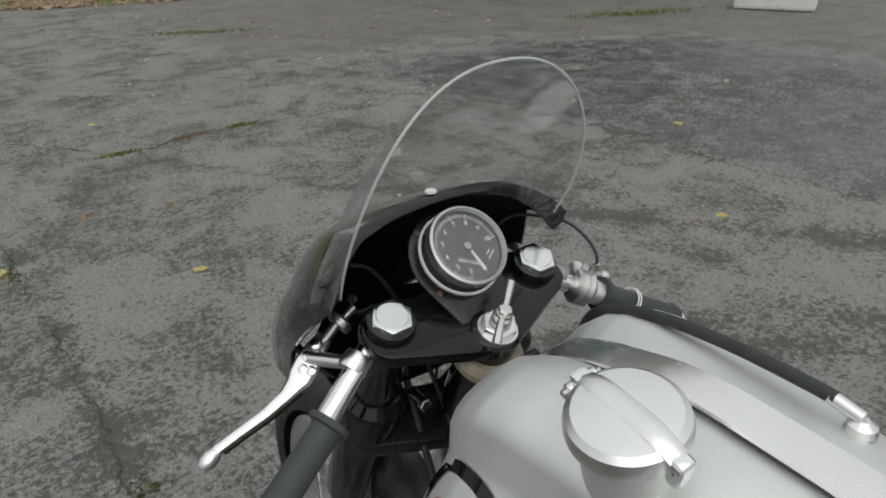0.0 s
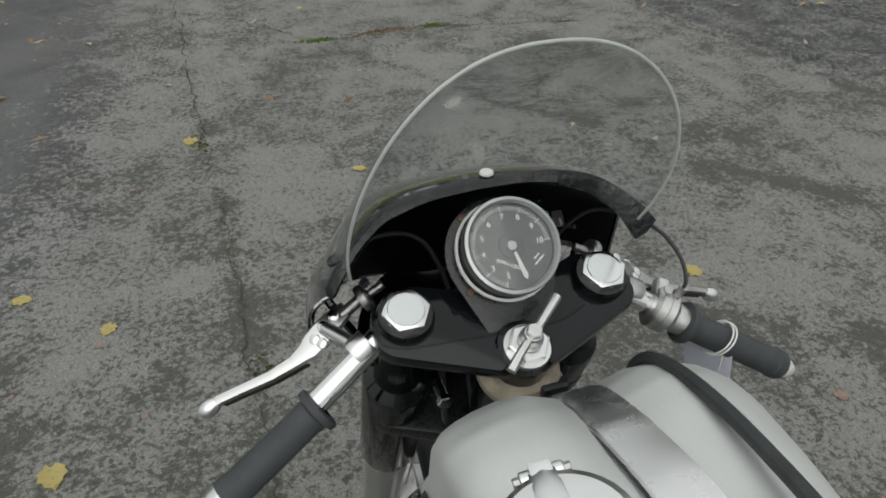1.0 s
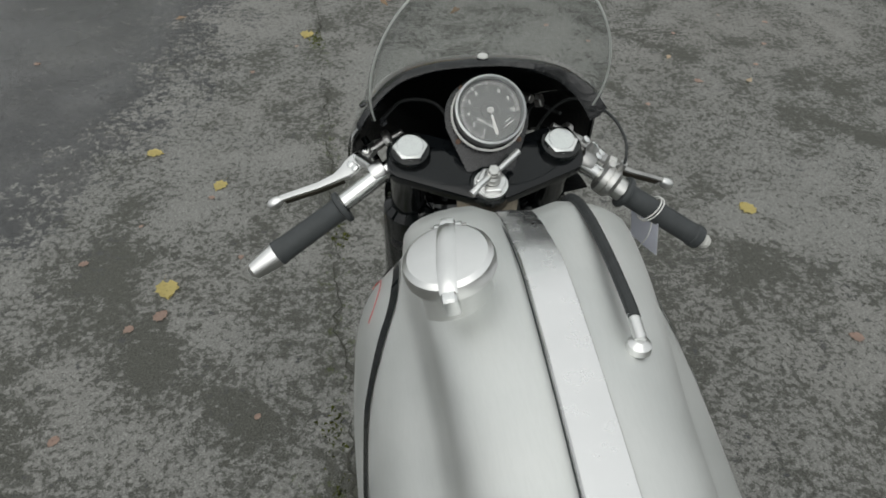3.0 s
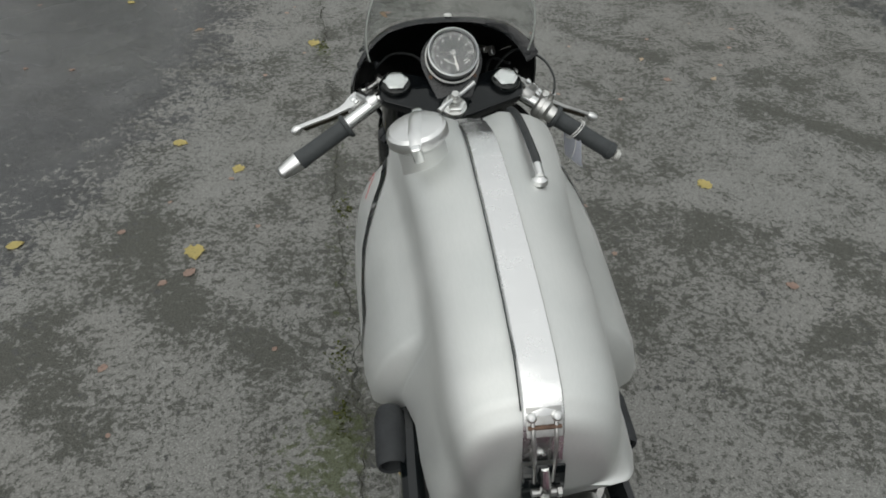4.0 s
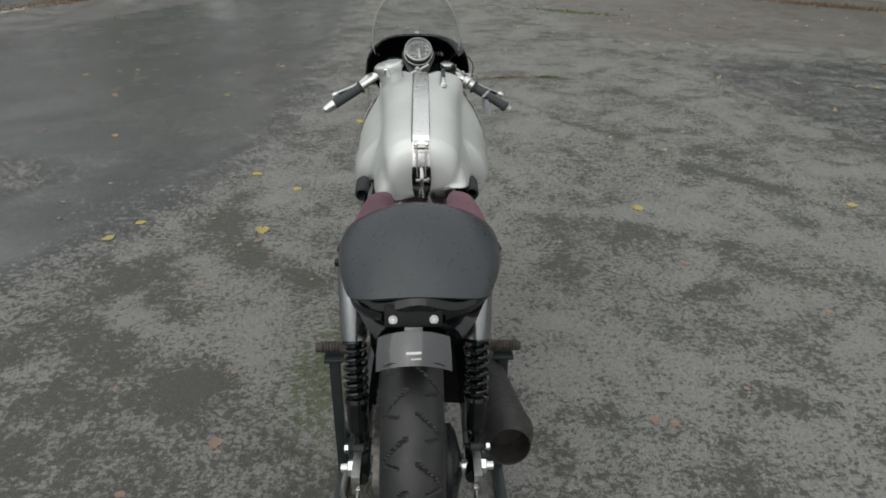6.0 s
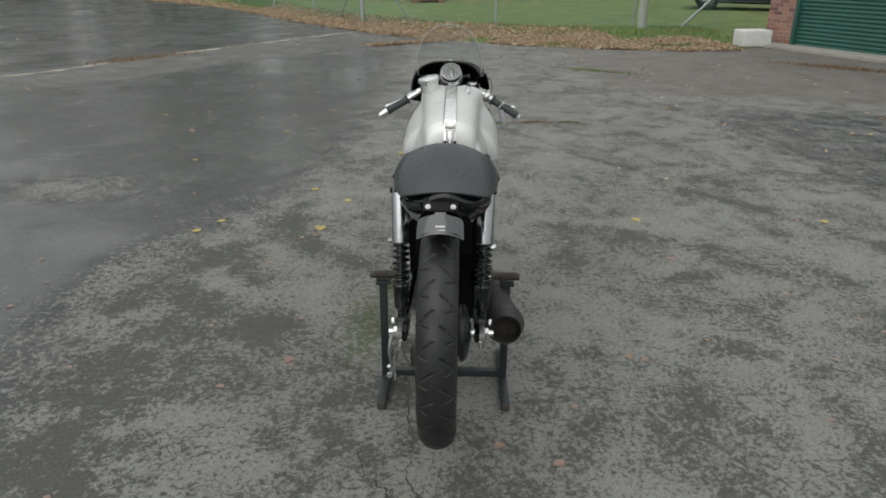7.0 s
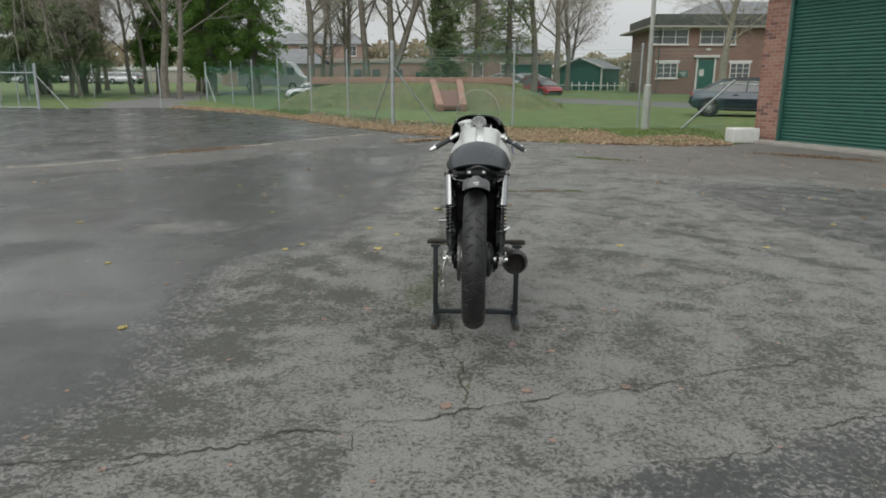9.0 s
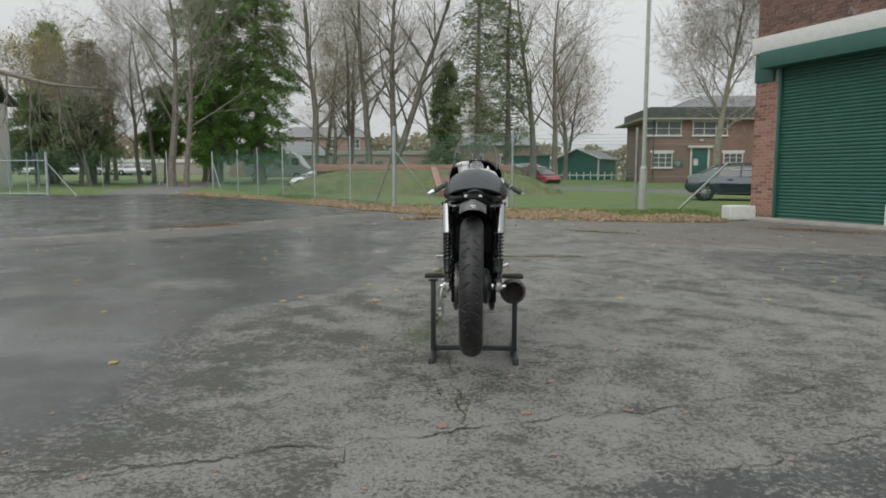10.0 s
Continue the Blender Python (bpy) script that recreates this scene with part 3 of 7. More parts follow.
beyond = np.interp(GY, [1.0, 2.8, 3.5, 4.6, 5.3], [6.3, 6.0, 5.9, 5.7, 4.6])
right = step(GX - right_edge, -0.12, 0.16) * step(beyond - GX, -0.3, 0.4) * step(5.6 - GY, -0.3, 0.5) * step(GY, -1, 1)
corner = step(-(GY - np.interp(GX, [0.2, 0.6, 0.95, 1.1, 1.5, 3.5], [-1.44, -1.24, -1.19, -1.06, -0.89, -0.2])), -0.06, 0.08) * step(GX, 0.1, 0.4)
dry_band = step(GY - np.interp(GX, [-14, -6.2, -4.5, -3.35, -1.6], [0.4, 5.5, 6.9, 8.9, 11.3]), -0.15, 0.2) * step(np.interp(GX, [-16, -7.0, -5.34, -4.0, -2.9], [0.7, 6.7, 8.8, 11.4, 13.3]) - GY, -0.3, 0.3) * step(-GX, 1.6, 2.4)
far = step(GY, 6.0, 8.5) * step(-GX, 0.3, 2.5)
wet = np.clip(np.maximum.reduce([left, right * 0.58, corner * 0.6, far * 0.56]), 0, 1) * (1 - 0.5 * dry_band)
dust = np.clip(np.maximum(step(GX - beyond, -0.3, 0.6) * step(GY, 1.0, 2.0), step(GY + 0.25 * GX, 6.4, 7.6) * step(GX, 1.0, 3.0)) + 0.5 * dry_band, 0, 1)
moss = np.zeros_like(GX)
for line, w, m in CRACKS:
    d = near_line(GX, GY, line)
    moss = np.maximum(moss, m * (0.5 + 0.25 * np.sin(GY * 7.0) * np.sin(GX * 5 + 1)) * np.exp(-(d / 0.1) ** 2))
moss = np.maximum(moss, 0.85 * np.exp(-(((GX + 0.33) / 0.2) ** 2 + ((GY - 0.62) / 0.6) ** 2)))
moss = np.maximum(moss, 0.95 * np.exp(-(((GX + 0.27) / 0.1) ** 2 + ((GY - 0.9) / 0.22) ** 2)))
# damp, worn stains: x, y, half lengths, turn
STAINS = [(-0.97, 1.84, 0.16, 0.12, 0), (-0.76, 1.52, 0.1, 0.2, 25), (-0.48, 1.25, 0.16, 0.1, -35), (-0.84, 0.55, 0.26, 0.16, 10), (1.05, 1.7, 0.15, 0.1, 0), (0.98, 2.03, 0.14, 0.1, -20), (1.22, 1.88, 0.08, 0.07, 0), (0.97, 2.8, 0.12, 0.08, -30), (0.62, 1.37, 0.1, 0.12, 0), (1.4, 1.5, 0.16, 0.08, 0),
          (1.53, 0.84, 0.16, 0.08, 30), (1.2, 1.05, 0.16, 0.1, -20), (1.24, 0.36, 0.18, 0.08, -30), (0.4, 0.07, 0.14, 0.16, 0), (-0.42, -0.2, 0.2, 0.12, 0), (-0.98, -0.44, 0.24, 0.12, 20), (-0.66, -0.66, 0.14, 0.1, 0), (-1.1, 1.3, 0.1, 0.3, 25), (1.9, 2.75, 0.3, 0.1, -40), (-1.2, -0.25, 0.28, 0.4, 0), (-1.2, -0.9, 0.3, 0.3, 15), (-1.3, 0.55, 0.28, 0.4, 0), (-1.25, 1.3, 0.2, 0.3, 20)]
stain = np.zeros_like(GX)
for sx_, sy_, la, lb_, tn in STAINS:
    c_, s_ = math.cos(radians(tn)), math.sin(radians(tn))
    u_, v_ = (GX - sx_) * c_ + (GY - sy_) * s_, -(GX - sx_) * s_ + (GY - sy_) * c_
    stain = np.maximum(stain, np.exp(-((u_ / la) ** 2 + (v_ / lb_) ** 2)))
# a worn joint that runs slantwise, and the shabby edge of the relaid strip
for seam, half_w, depth_ in (([(0.5, 4.43), (0.84, 3.9), (1.1, 3.4), (1.5, 2.95), (1.58, 2.6), (1.8, 2.37), (2.0, 2.14), (2.35, 1.6), (3.0, 0.9)], 0.045, 0.9), ([(2.2, 6.3), (2.6, 5.0), (2.8, 3.6), (2.9, 2.6), (3.0, 1.5)], 0.05, 0.7), ([(-0.3, 3.0), (-0.25, 1.6), (-0.16, 0.2), (-0.08, -0.6)], 0.04, 0.6)):
    stain = np.maximum(stain, depth_ * np.exp(-(near_line(GX, GY, seam) / half_w) ** 2))
grass = step(GY - yard_edge(GX), -0.25, 0.25) * 1.0
track = np.zeros_like(GX)
# the lane to the north-west and the lane behind the fence
track = np.maximum(track, 1 - step(near_line(GX, GY, [(-15.5, 26), (-17.5, 34), (-20, 44), (-17, 60)]), 1.6, 2.3))
track = np.maximum(track, 1 - step(near_line(GX, GY, [(3.5, 40), (8.5, 36), (14, 31), (40, 24)]), 2.4, 3.0))
verts = np.stack([GX, GY, GZ], -1).reshape(-1, 3)
nx, ny = len(gx), len(gy)
idx = np.arange(nx * ny).reshape(ny, nx)
quads = np.stack([idx[:-1, :-1], idx[:-1, 1:], idx[1:, 1:], idx[1:, :-1]], -1).reshape(-1, 4)
ground = raw("ground", verts, quads.tolist(), asphalt)
for key, field in (("wet", wet), ("grass", grass), ("road", track), ("moss", moss), ("stain", stain), ("dust", dust)):
    ground.data.attributes.new(key, "FLOAT", "POINT").data.foreach_set("value", field.reshape(-1).astype(np.float32))
tagged(ground, "worn grey asphalt yard with wet patches and grass beyond", "ground", kind="structure")


def crack_strip(line, width, seed):
    """A ragged, sunken-looking seam of soil, laid a hair over the asphalt."""
    rnd = random.Random(seed)
    pts = curve_points([(x, y, 0) for x, y in line], 44)
    grid_l, grid_r = [], []
    for i, p in enumerate(pts):
        d = (pts[min(i + 1, len(pts) - 1)] - pts[max(i - 1, 0)]).normalized()
        side = Vector((-d.y, d.x, 0))
        wob = side * (0.035 * noise.noise(p * 6 + Vector((seed, 0, 0))) + 0.022 * noise.noise(p * 30))
        w = width * (0.08 + 0.8 * max(0.0, noise.noise(p * 5 + Vector((0, seed, 0))) + 0.25) + 0.3 * rnd.random())
        z = Vector((0, 0, 0.0045))
        q = p + wob
        grid_l.append(q + side * w + z)
        grid_r.append(q - side * w + z)
    return sheet([grid_l, grid_r])


for n_, (line, w_, m_) in enumerate(CRACKS):
    tagged(part("asphalt_crack", crack_strip(line, w_, n_ + 1), crack_dark), "dark soil-filled crack in the asphalt", "crack", "cracks in the asphalt", "structure")
# a pale concrete joint across the far yard
joint = [(-16.0, 0.6), (-7.0, 6.35), (-4.9, 9.6), (-2.74, 13.35), (-1.9, 14.7)]
tagged(part("concrete_joint", crack_strip(joint, 0.12, 31), concrete_strip), "pale worn concrete joint across the wet asphalt", "joint", kind="structure")

# ---- brick garage with the roller shutter ----
GA = Vector((6.265, 12.256, 0))
GU = Vector((0.413, -0.911, 0)).normalized()
garage_m = Matrix(((GU.x, -GU.y, 0, GA.x), (GU.y, GU.x, 0, GA.y), (0, 0, 0.966, 0), (0, 0, 0, 1)))  # x along the front, y into the building
garage = thing("garage_building", "red brick garage with a green roller shutter", "building", m=garage_m)
PIER, SHUT_H, SHUT_W = 0.62, 3.72, 5.2


def brick_courses(x0, x1, z0, z1, depth=0.0, seed=0):
    """Stretcher bond: rows of (x, z, length) that fill a rectangle."""
    rows, z, k = [], z0, 0
    while z + 0.066 <= z1 + 0.01:
        x = x0 - (0.1125 if k % 2 else 0.0)
        while x < x1 - 0.02:
            a, b = max(x, x0), min(x + 0.215, x1)
            if b - a > 0.03:
                rows.append(((a + b) / 2, z + 0.0325, b - a))
            x += 0.225
        z, k = z + 0.075, k + 1
    return rows


part("pier_wall", block(PIER - 0.02, 0.42, SHUT_H, (PIER / 2, 0.226, SHUT_H / 2)), mortar, garage)
part("side_wall", block(0.3, 7.5, 5.6, (0.165, 4.2, 2.8)), far_red, garage)
part("upper_wall", block(6.6, 0.3, 1.8, (3.3, 0.17, 4.12 + 0.9)), mortar, garage, "weathered dark brick wall above the band")
part("right_pier", block(0.6, 0.42, SHUT_H, (PIER + SHUT_W + 0.32, 0.22, SHUT_H / 2)), far_red, garage)
part("concrete_band", block(6.7, 0.44, 0.36, (3.32, 0.1, 3.92), 0.012), white_paint, garage, "white painted concrete band")
part("roof", block(6.9, 8.2, 0.16, (3.3, 4.0, 6.0), 0.02), felt_roof, garage)
part("shutter_hood", block(SHUT_W + 0.5, 0.34, 0.36, (PIER + SHUT_W / 2 + 0.02, -0.17, 3.54), 0.02), trim_green, garage, "dark green painted shutter hood")
part("hood_bracket", block(0.5, 0.06, 0.62, (0.26, -0.012, 3.42), 0.008), trim_green, garage)
part("shutter_guide", block(0.07, 0.1, 3.4, (PIER + 0.02, 0.06, 1.7), 0.006), trim_green, garage)
sh = []
n_slat = 46
for i in range(n_slat + 1):
    z = 3.44 * i / n_slat
    for f, dy in ((0.0, 0.0), (0.18, -0.016), (0.5, -0.022), (0.82, -0.016)):
        zz = z + f * 3.44 / n_slat
        sh.append([(PIER + 0.05, 0.1 + dy, zz + 0.03), (PIER + SHUT_W, 0.1 + dy, zz + 0.03)])
part("roller_shutter", sheet(sh, 0.01), shutter_green, garage, "green ribbed steel roller shutter, closed", angle=50)
part("threshold", block(6.4, 0.7, 0.07, (3.1, -0.1, 0.03), 0.01), concrete, garage, "worn concrete threshold")
stack = thing("brick_stack", "plain red brick chimney stack beyond the garage", "chimney", m=pose(11.55, 22.0, 0))
part("shaft", merge(block(0.6, 0.6, 4.95, (0, 0, 2.47), 0.01), block(0.7, 0.7, 0.14, (0, 0, 3.3), 0.01)), far_red, stack)
wp = thing("bollard", "short white painted bollard by the shutter", "bollard", m=pose(7.6, 9.35, 0))
part("post", lathe([(0.06, 0), (0.06, 0.42), (0.045, 0.46), (0, 0.465)]), white_paint, wp)

# ---- white concrete block by the pier ----
kerb_block = thing("concrete_block", "white painted rounded concrete block on the asphalt edge", "concrete block", m=pose(5.84, 11.83, 0, 0, 0, 8))
part("body", block(0.6, 0.4, 0.32, (0.02, 0, 0.162), 0.05, seg=4), white_paint, kerb_block)
side_block = thing("concrete_block", "long white painted concrete block standing on the asphalt", "concrete block", m=pose(7.8, 4.79, 0, 0, 0, -66))
part("body", block(0.88, 0.4, 0.34, (0, 0, 0.172), 0.05, seg=4), white_paint, side_block)

# ---- chain-link fence ----
fence = thing("chain_link_fence", "chain-link fence with galvanised posts and barbed wire strands", "fence")


def fence_post(x, y, h=2.3, r=0.032, brace=()):
    z = rise(x, y)
    p = part("post", merge(lathe([(r, -0.02), (r, h), (r * 0.6, h + 0.02), (0, h + 0.02)], pose(x, y, z), 10), *[rod((x, y, z + h * 0.72), (x + bx, y + by, z - 0.02), 0.022, segs=8) for bx, by in brace]), galvanised, fence)
    return p


FENCE = [(7.0, 16.2), (4.72, 16.55), (1.2, 17.2), (-2.34, 17.0), (-4.27, 20.4), (-6.14, 23.0), (-8.17, 25.8), (-10.28, 29.0), (-12.22, 31.8), (-14.89, 35.3)]
for i, (x, y) in enumerate(FENCE[1:], 1):
    corner_post = i in (3, 9)
    fence_post(x, y, 2.1 if i == 9 else 2.4 if corner_post else 2.32 if i < 5 else 2.2 - 0.02 * (i - 5), 0.03 if not corner_post else 0.055, [(1.3, 0.3), (-0.75, 1.0)] if i == 3 else ([(-1.0, 1.5), (0.9, -1.2)] if i == 9 else ()))
part("brace", rod((7.1, 15.9, 1.35), (5.9, 16.35, 0.0), 0.03, segs=8), galvanised, fence)
wv, wf = [], []


def wire(a, b, r=0.0024):
    a, b = Vector(a), Vector(b)
    d = (b - a).normalized()
    s = d.orthogonal().normalized()
    t = d.cross(s)
    k = len(wv)
    for q in (a, b):
        for j in range(3):
            an = 2 * math.pi * j / 3
            wv.append(q + (s * math.cos(an) + t * math.sin(an)) * r)
    for j in range(3):
        wf.append((k + j, k + (j + 1) % 3, k + 3 + (j + 1) % 3, k + 3 + j))


def mesh_panel(a, b, h=1.85):
    ax, ay = a
    bx, by = b
    n = math.hypot(bx - ax, by - ay)
    za, zb = rise(ax, ay), rise(bx, by)

    def at(s, z):
        t = s / n
        return (ax + (bx - ax) * t, ay + (by - ay) * t, za + (zb - za) * t + z)

    s = -h
    while s < n:
        for flip in (0, 1):
            s0, s1 = max(s, 0), min(s + h, n)
            z0, z1 = (s0 - s), (s1 - s)
            if flip:
                z0, z1 = h - z0, h - z1
            wire(at(s0, z0 + 0.03), at(s1, z1 + 0.03))
        s += 0.085
    for z in (0.05, 0.95, 1.88, 1.96, 2.06, 2.16):
        wire(at(0, z), at(n, z), 0.004)


for a, b in zip(FENCE, FENCE[1:]):
    mesh_panel(a, b)
gate = thing("steel_gate", "galvanised steel gate with chain-link infill, standing open", "gate")
for x, y, r, br in ((-19.2, 26.7, 0.06, (1.0, 0.2)), (-20.3, 27.0, 0.03, ()), (-21.3, 27.2, 0.035, ()), (-23.0, 27.4, 0.035, ())):
    part("gate_post", merge(lathe([(r, 0), (r, 1.95), (0, 1.97)], pose(x, y, rise(x, y)), 10), *([rod((x, y, 1.55), (x + br[0] * 1.2, y + br[1], 0.02), 0.022, segs=8)] if br else [])), galvanised, gate)
part("top_rail", merge(rod((-23.0, 27.4, 1.62), (-19.2, 26.7, 1.62), 0.025, segs=8), rod((-23.0, 27.4, 0.12), (-19.2, 26.7, 0.12), 0.025, segs=8)), galvanised, gate)
for x, y in ((-14.4, 28.3), (-20.2, 40.0), (-22.6, 37.5), (-25.0, 35.0)):
    fence_post(x, y, 2.0)
mesh_panel((-23.0, 27.4), (-19.2, 26.7))
mesh_panel((-25.0, 35.0), (-20.2, 40.0))
tagged(raw("wire_mesh", wv, wf, wire_mat, fence), kind="stuff")

# ---- lamp post ----
lamp = thing("street_lamp", "tall tapered grey-green lamp post on the grass edge", "street lamp", m=pose(4.8, 16.0, 0))
part("post", lathe([(0.11, -0.05), (0.105, 1.0), (0.1, 1.18), (0.062, 1.24), (0.055, 5.0), (0.045, 9.5), (0, 9.5)], None, 16), lamp_grey, lamp)
part("access_door", block(0.09, 0.012, 0.45, (0, -0.104, 0.62), 0.004), lamp_grey, lamp)

# ---- the motorcycle ----
bike = thing("motorcycle", "vintage racing motorcycle with aluminium tank and burgundy seat on a stand", "motorcycle", m=pose(-0.0151, 0, 0, 0, 0, -0.93))
RA, FA = Vector((-0.004, -0.245, 0.443)), Vector((0, 1.22, 0.318))  # axles
AX = pose(0, 0, 0, 0, 90, 0)  # turns the z axis along x


def wheel(name, centre, r, width, rim_r, tread):
    w = new(name)
    w.parent = bike
    w.location = centre
    na, nc = (900, 45) if tread else (120, 17)
    grid = []
    for j in range(nc):
        s = -1 + 2 * j / (nc - 1)
        ang = s * radians(118)
        row = []
        for i in range(na):
            a = 2 * math.pi * i / na
            h = width / 2 * math.sin(ang) * (1.0 if abs(ang) < 1.57 else 1.0)
            rad = (r - width * 0.47) + width * 0.47 * math.cos(ang)
            if tread:
                u, v = (a / (2 * math.pi) * 26) % 1.0, s
                side = 1 if v > 0 else -1
                k = (u + (0.5 if side > 0 else 0.0)) % 1.0
                p = abs(v)
                cut = 0.0
                if 0.06 < p < 0.62 and abs((k - 0.15 - 1.05 * (p - 0.06)) * 0.078) < 0.0027 * (1.1 - 0.5 * p):
                    cut = 1.0
                if 0.2 < p < 0.5 and abs((k - 0.75 + 0.35 * (p - 0.2)) * 0.078) < 0.002:
                    cut = 0.8
                rad -= 0.0035 * cut
            row.append((h, rad * math.cos(a), rad * math.sin(a)))
        grid.append(row)
    part("tyre", sheet(grid, closed_u=True), tyre_mat, w, "worn black treaded tyre" if tread else "black ribbed tyre", angle=25)
    hw = width * 0.4
    part("rim", lathe([(rim_r + 0.004, -hw), (rim_r + 0.012, -hw + 0.004), (rim_r - 0.002, -hw + 0.012), (rim_r - 0.016, -0.012), (rim_r - 0.016, 0.012), (rim_r - 0.002, hw - 0.012), (rim_r + 0.012, hw - 0.004), (rim_r + 0.004, hw), (rim_r - 0.022, 0.02), (rim_r - 0.022, -0.02)], AX, 64, close=True), polished, w, "polished aluminium rim")
    part("hub", lathe([(0.012, -0.075), (0.06, -0.07), (0.085, -0.062), (0.09, -0.03), (0.05, -0.02), (0.045, 0.03), (0.08, 0.036), (0.08, 0.05), (0.04, 0.07), (0.012, 0.075)], AX, 40), cast_alloy, w, "cast aluminium drum hub")
    for i in range(36):
        a = 2 * math.pi * i / 36
        side = 0.045 if i % 2 else -0.05
        b = a + (0.5 if (i // 2) % 2 else -0.5)
        part("spoke", rod((side, 0.075 * math.cos(b), 0.075 * math.sin(b)), (side * 0.15, (rim_r - 0.015) * math.cos(a), (rim_r - 0.015) * math.sin(a)), 0.0016, segs=6), steel, w)
    return w


rear = wheel("rear_wheel", RA, 0.327, 0.106, 0.232, True)
front = wheel("front_wheel", FA, 0.318, 0.09, 0.232, False)

# chain drive
teeth = []
for i in range(46 * 4):
    a = 2 * math.pi * i / (46 * 4)
    rr = 0.092 + (0.004 if i % 4 in (1, 2) else -0.002)
    teeth.append((rr * math.cos(a), rr * math.sin(a)))
part("rear_sprocket", plate(teeth, 0.006, pose(-0.078, RA.y, RA.z, 0, 90, 0)), steel, bike)
links = bmesh.new()
sp, gb = Vector((-0.075, RA.y, RA.z)), Vector((-0.075, 0.33, 0.44))
run = [sp + Vector((0, 0.096 * math.cos(radians(a)), 0.096 * math.sin(radians(a)))) for a in range(90, 271, 8)]
run += [sp.lerp(gb, f) + Vector((0, 0, -0.096 + 0.05 * f - 0.02 * math.sin(math.pi * f))) for f in np.linspace(0.04, 1, 44)]
run += [gb + Vector((0, 0.045 * math.sin(radians(a)), -0.045 * math.cos(radians(a)))) for a in range(15, 180, 18)]
run += [gb.lerp(sp, f) + Vector((0, 0, 0.045 + 0.051 * f)) for f in np.linspace(0, 0.98, 44)]
for i, (p, q) in enumerate(zip(run, run[1:] + run[:1])):
    links = merge(links, moved(block(0.016 if i % 2 else 0.011, (q - p).length * 1.2, 0.012), Matrix.Translation((p + q) / 2) @ Euler((math.atan2(q.z - p.z, q.y - p.y), 0, 0)).to_matrix().to_4x4()))
part("drive_chain", links, plain("oily_chain", (0.12, 0.115, 0.11), 0.4, 0.9, 0.4, 80, dirt=(0.03, 0.028, 0.025)), bike, "oily steel drive chain")

# swinging arm, axle and linkages
for s in (-1, 1):
    part("swinging_arm", hose([(s * 0.085, 0.3, 0.455), (s * 0.108, 0.1, 0.45), (s * 0.112, -0.14, 0.446), (s * 0.112, -0.275, 0.443)], 0.018), gloss_black, bike)
    part("axle_plate", block(0.008, 0.1, 0.05, (s * 0.118, -0.245, 0.443), 0.012), steel, bike)
    part("axle_nut", merge(hexagon(0.017, 0.016, pose(s * 0.122, RA.y, RA.z, 0, 90 * s, 0)), rod((s * 0.122, RA.y, RA.z), (s * 0.152, RA.y, RA.z), 0.009)), chrome, bike, "bright axle nut")
    part("chain_adjuster", merge(rod((s * 0.112, -0.29, 0.443), (s * 0.112, -0.335, 0.443), 0.004), hexagon(0.008, 0.008, pose(s * 0.112, -0.3, 0.443, 90))), steel, bike)
part("axle_spacer", rod((0.05, RA.y, RA.z), (0.13, RA.y, RA.z), 0.013), polished, bike)
part("brake_plate", lathe([(0.0, 0), (0.08, 0), (0.084, 0.006), (0.084, 0.014), (0.07, 0.024), (0.02, 0.036), (0, 0.036)], pose(0.052, RA.y, RA.z, 0, 90, 0), 40), satin_black, bike, "black drum brake plate")
part("brake_lever", hose([(-0.14, -0.245, 0.44), (-0.15, -0.262, 0.39), (-0.143, -0.262, 0.34), (-0.152, -0.268, 0.3)], [0.007, 0.005, 0.005, 0.003]), steel, bike, "thin bright linkage hanging by the axle")
part("brake_cable_end", merge(rod((-0.152, -0.268, 0.34), (-0.14, -0.24, 0.3), 0.006), rod((-0.136, -0.262, 0.37), (-0.136, -0.262, 0.29), 0.003), hexagon(0.009, 0.009, pose(-0.15, -0.268, 0.312, 90))), cast_alloy, bike)

# rear suspension
for s in (-1, 1):
    top, low = Vector((s * 0.125, -0.088, 0.822)), Vector((s * 0.117, -0.212, 0.462))
    sh_ = new("shock_absorber")
    sh_.parent = bike
    d = (low - top)
    at = lambda f: top + d * f
    L = d.length
    part("shroud", lathe([(0.012, 0.0), (0.0245, 0.006), (0.026, 0.012), (0.026, 0.15), (0.024, 0.153), (0.018, 0.151)], aim(top, low), 28), plain("dull_chrome_shroud", (0.38, 0.39, 0.4), 0.2, 1.0, 0.1, 12), sh_, "polished tubular shroud")
    coil = []
    for i in range(7 * 14 + 1):
        a = 2 * math.pi * i / 14
        z = 0.15 + 0.122 * i / (7 * 14)
        coil.append(aim(top, low) @ Vector((0.0215 * math.cos(a), 0.0215 * math.sin(a), z)))
    part("spring", hose(coil, 0.0042, 8, straight=True), gloss_black, sh_, "black coil spring")
    part("damper_body", lathe([(0.014, 0.16), (0.014, 0.27), (0.024, 0.272), (0.025, 0.28), (0.0225, 0.286), (0.021, 0.33), (0.02, L - 0.04), (0.012, L - 0.03), (0.01, L - 0.01)], aim(top, low), 24), gloss_black, sh_)
    for p in (top, low):
        part("eye", merge(rod(p - Vector((0.013, 0, 0)), p + Vector((0.013, 0, 0)), 0.017), rod(p - Vector((0.018, 0, 0)), p + Vector((0.018, 0, 0)), 0.007)), satin_black, sh_)
        part("mounting_bolt", hexagon(0.009, 0.008, pose(p.x + s * 0.022, p.y, p.z, 0, 90 * s, 0)), satin_black if p.z > 0.6 else chrome, sh_)

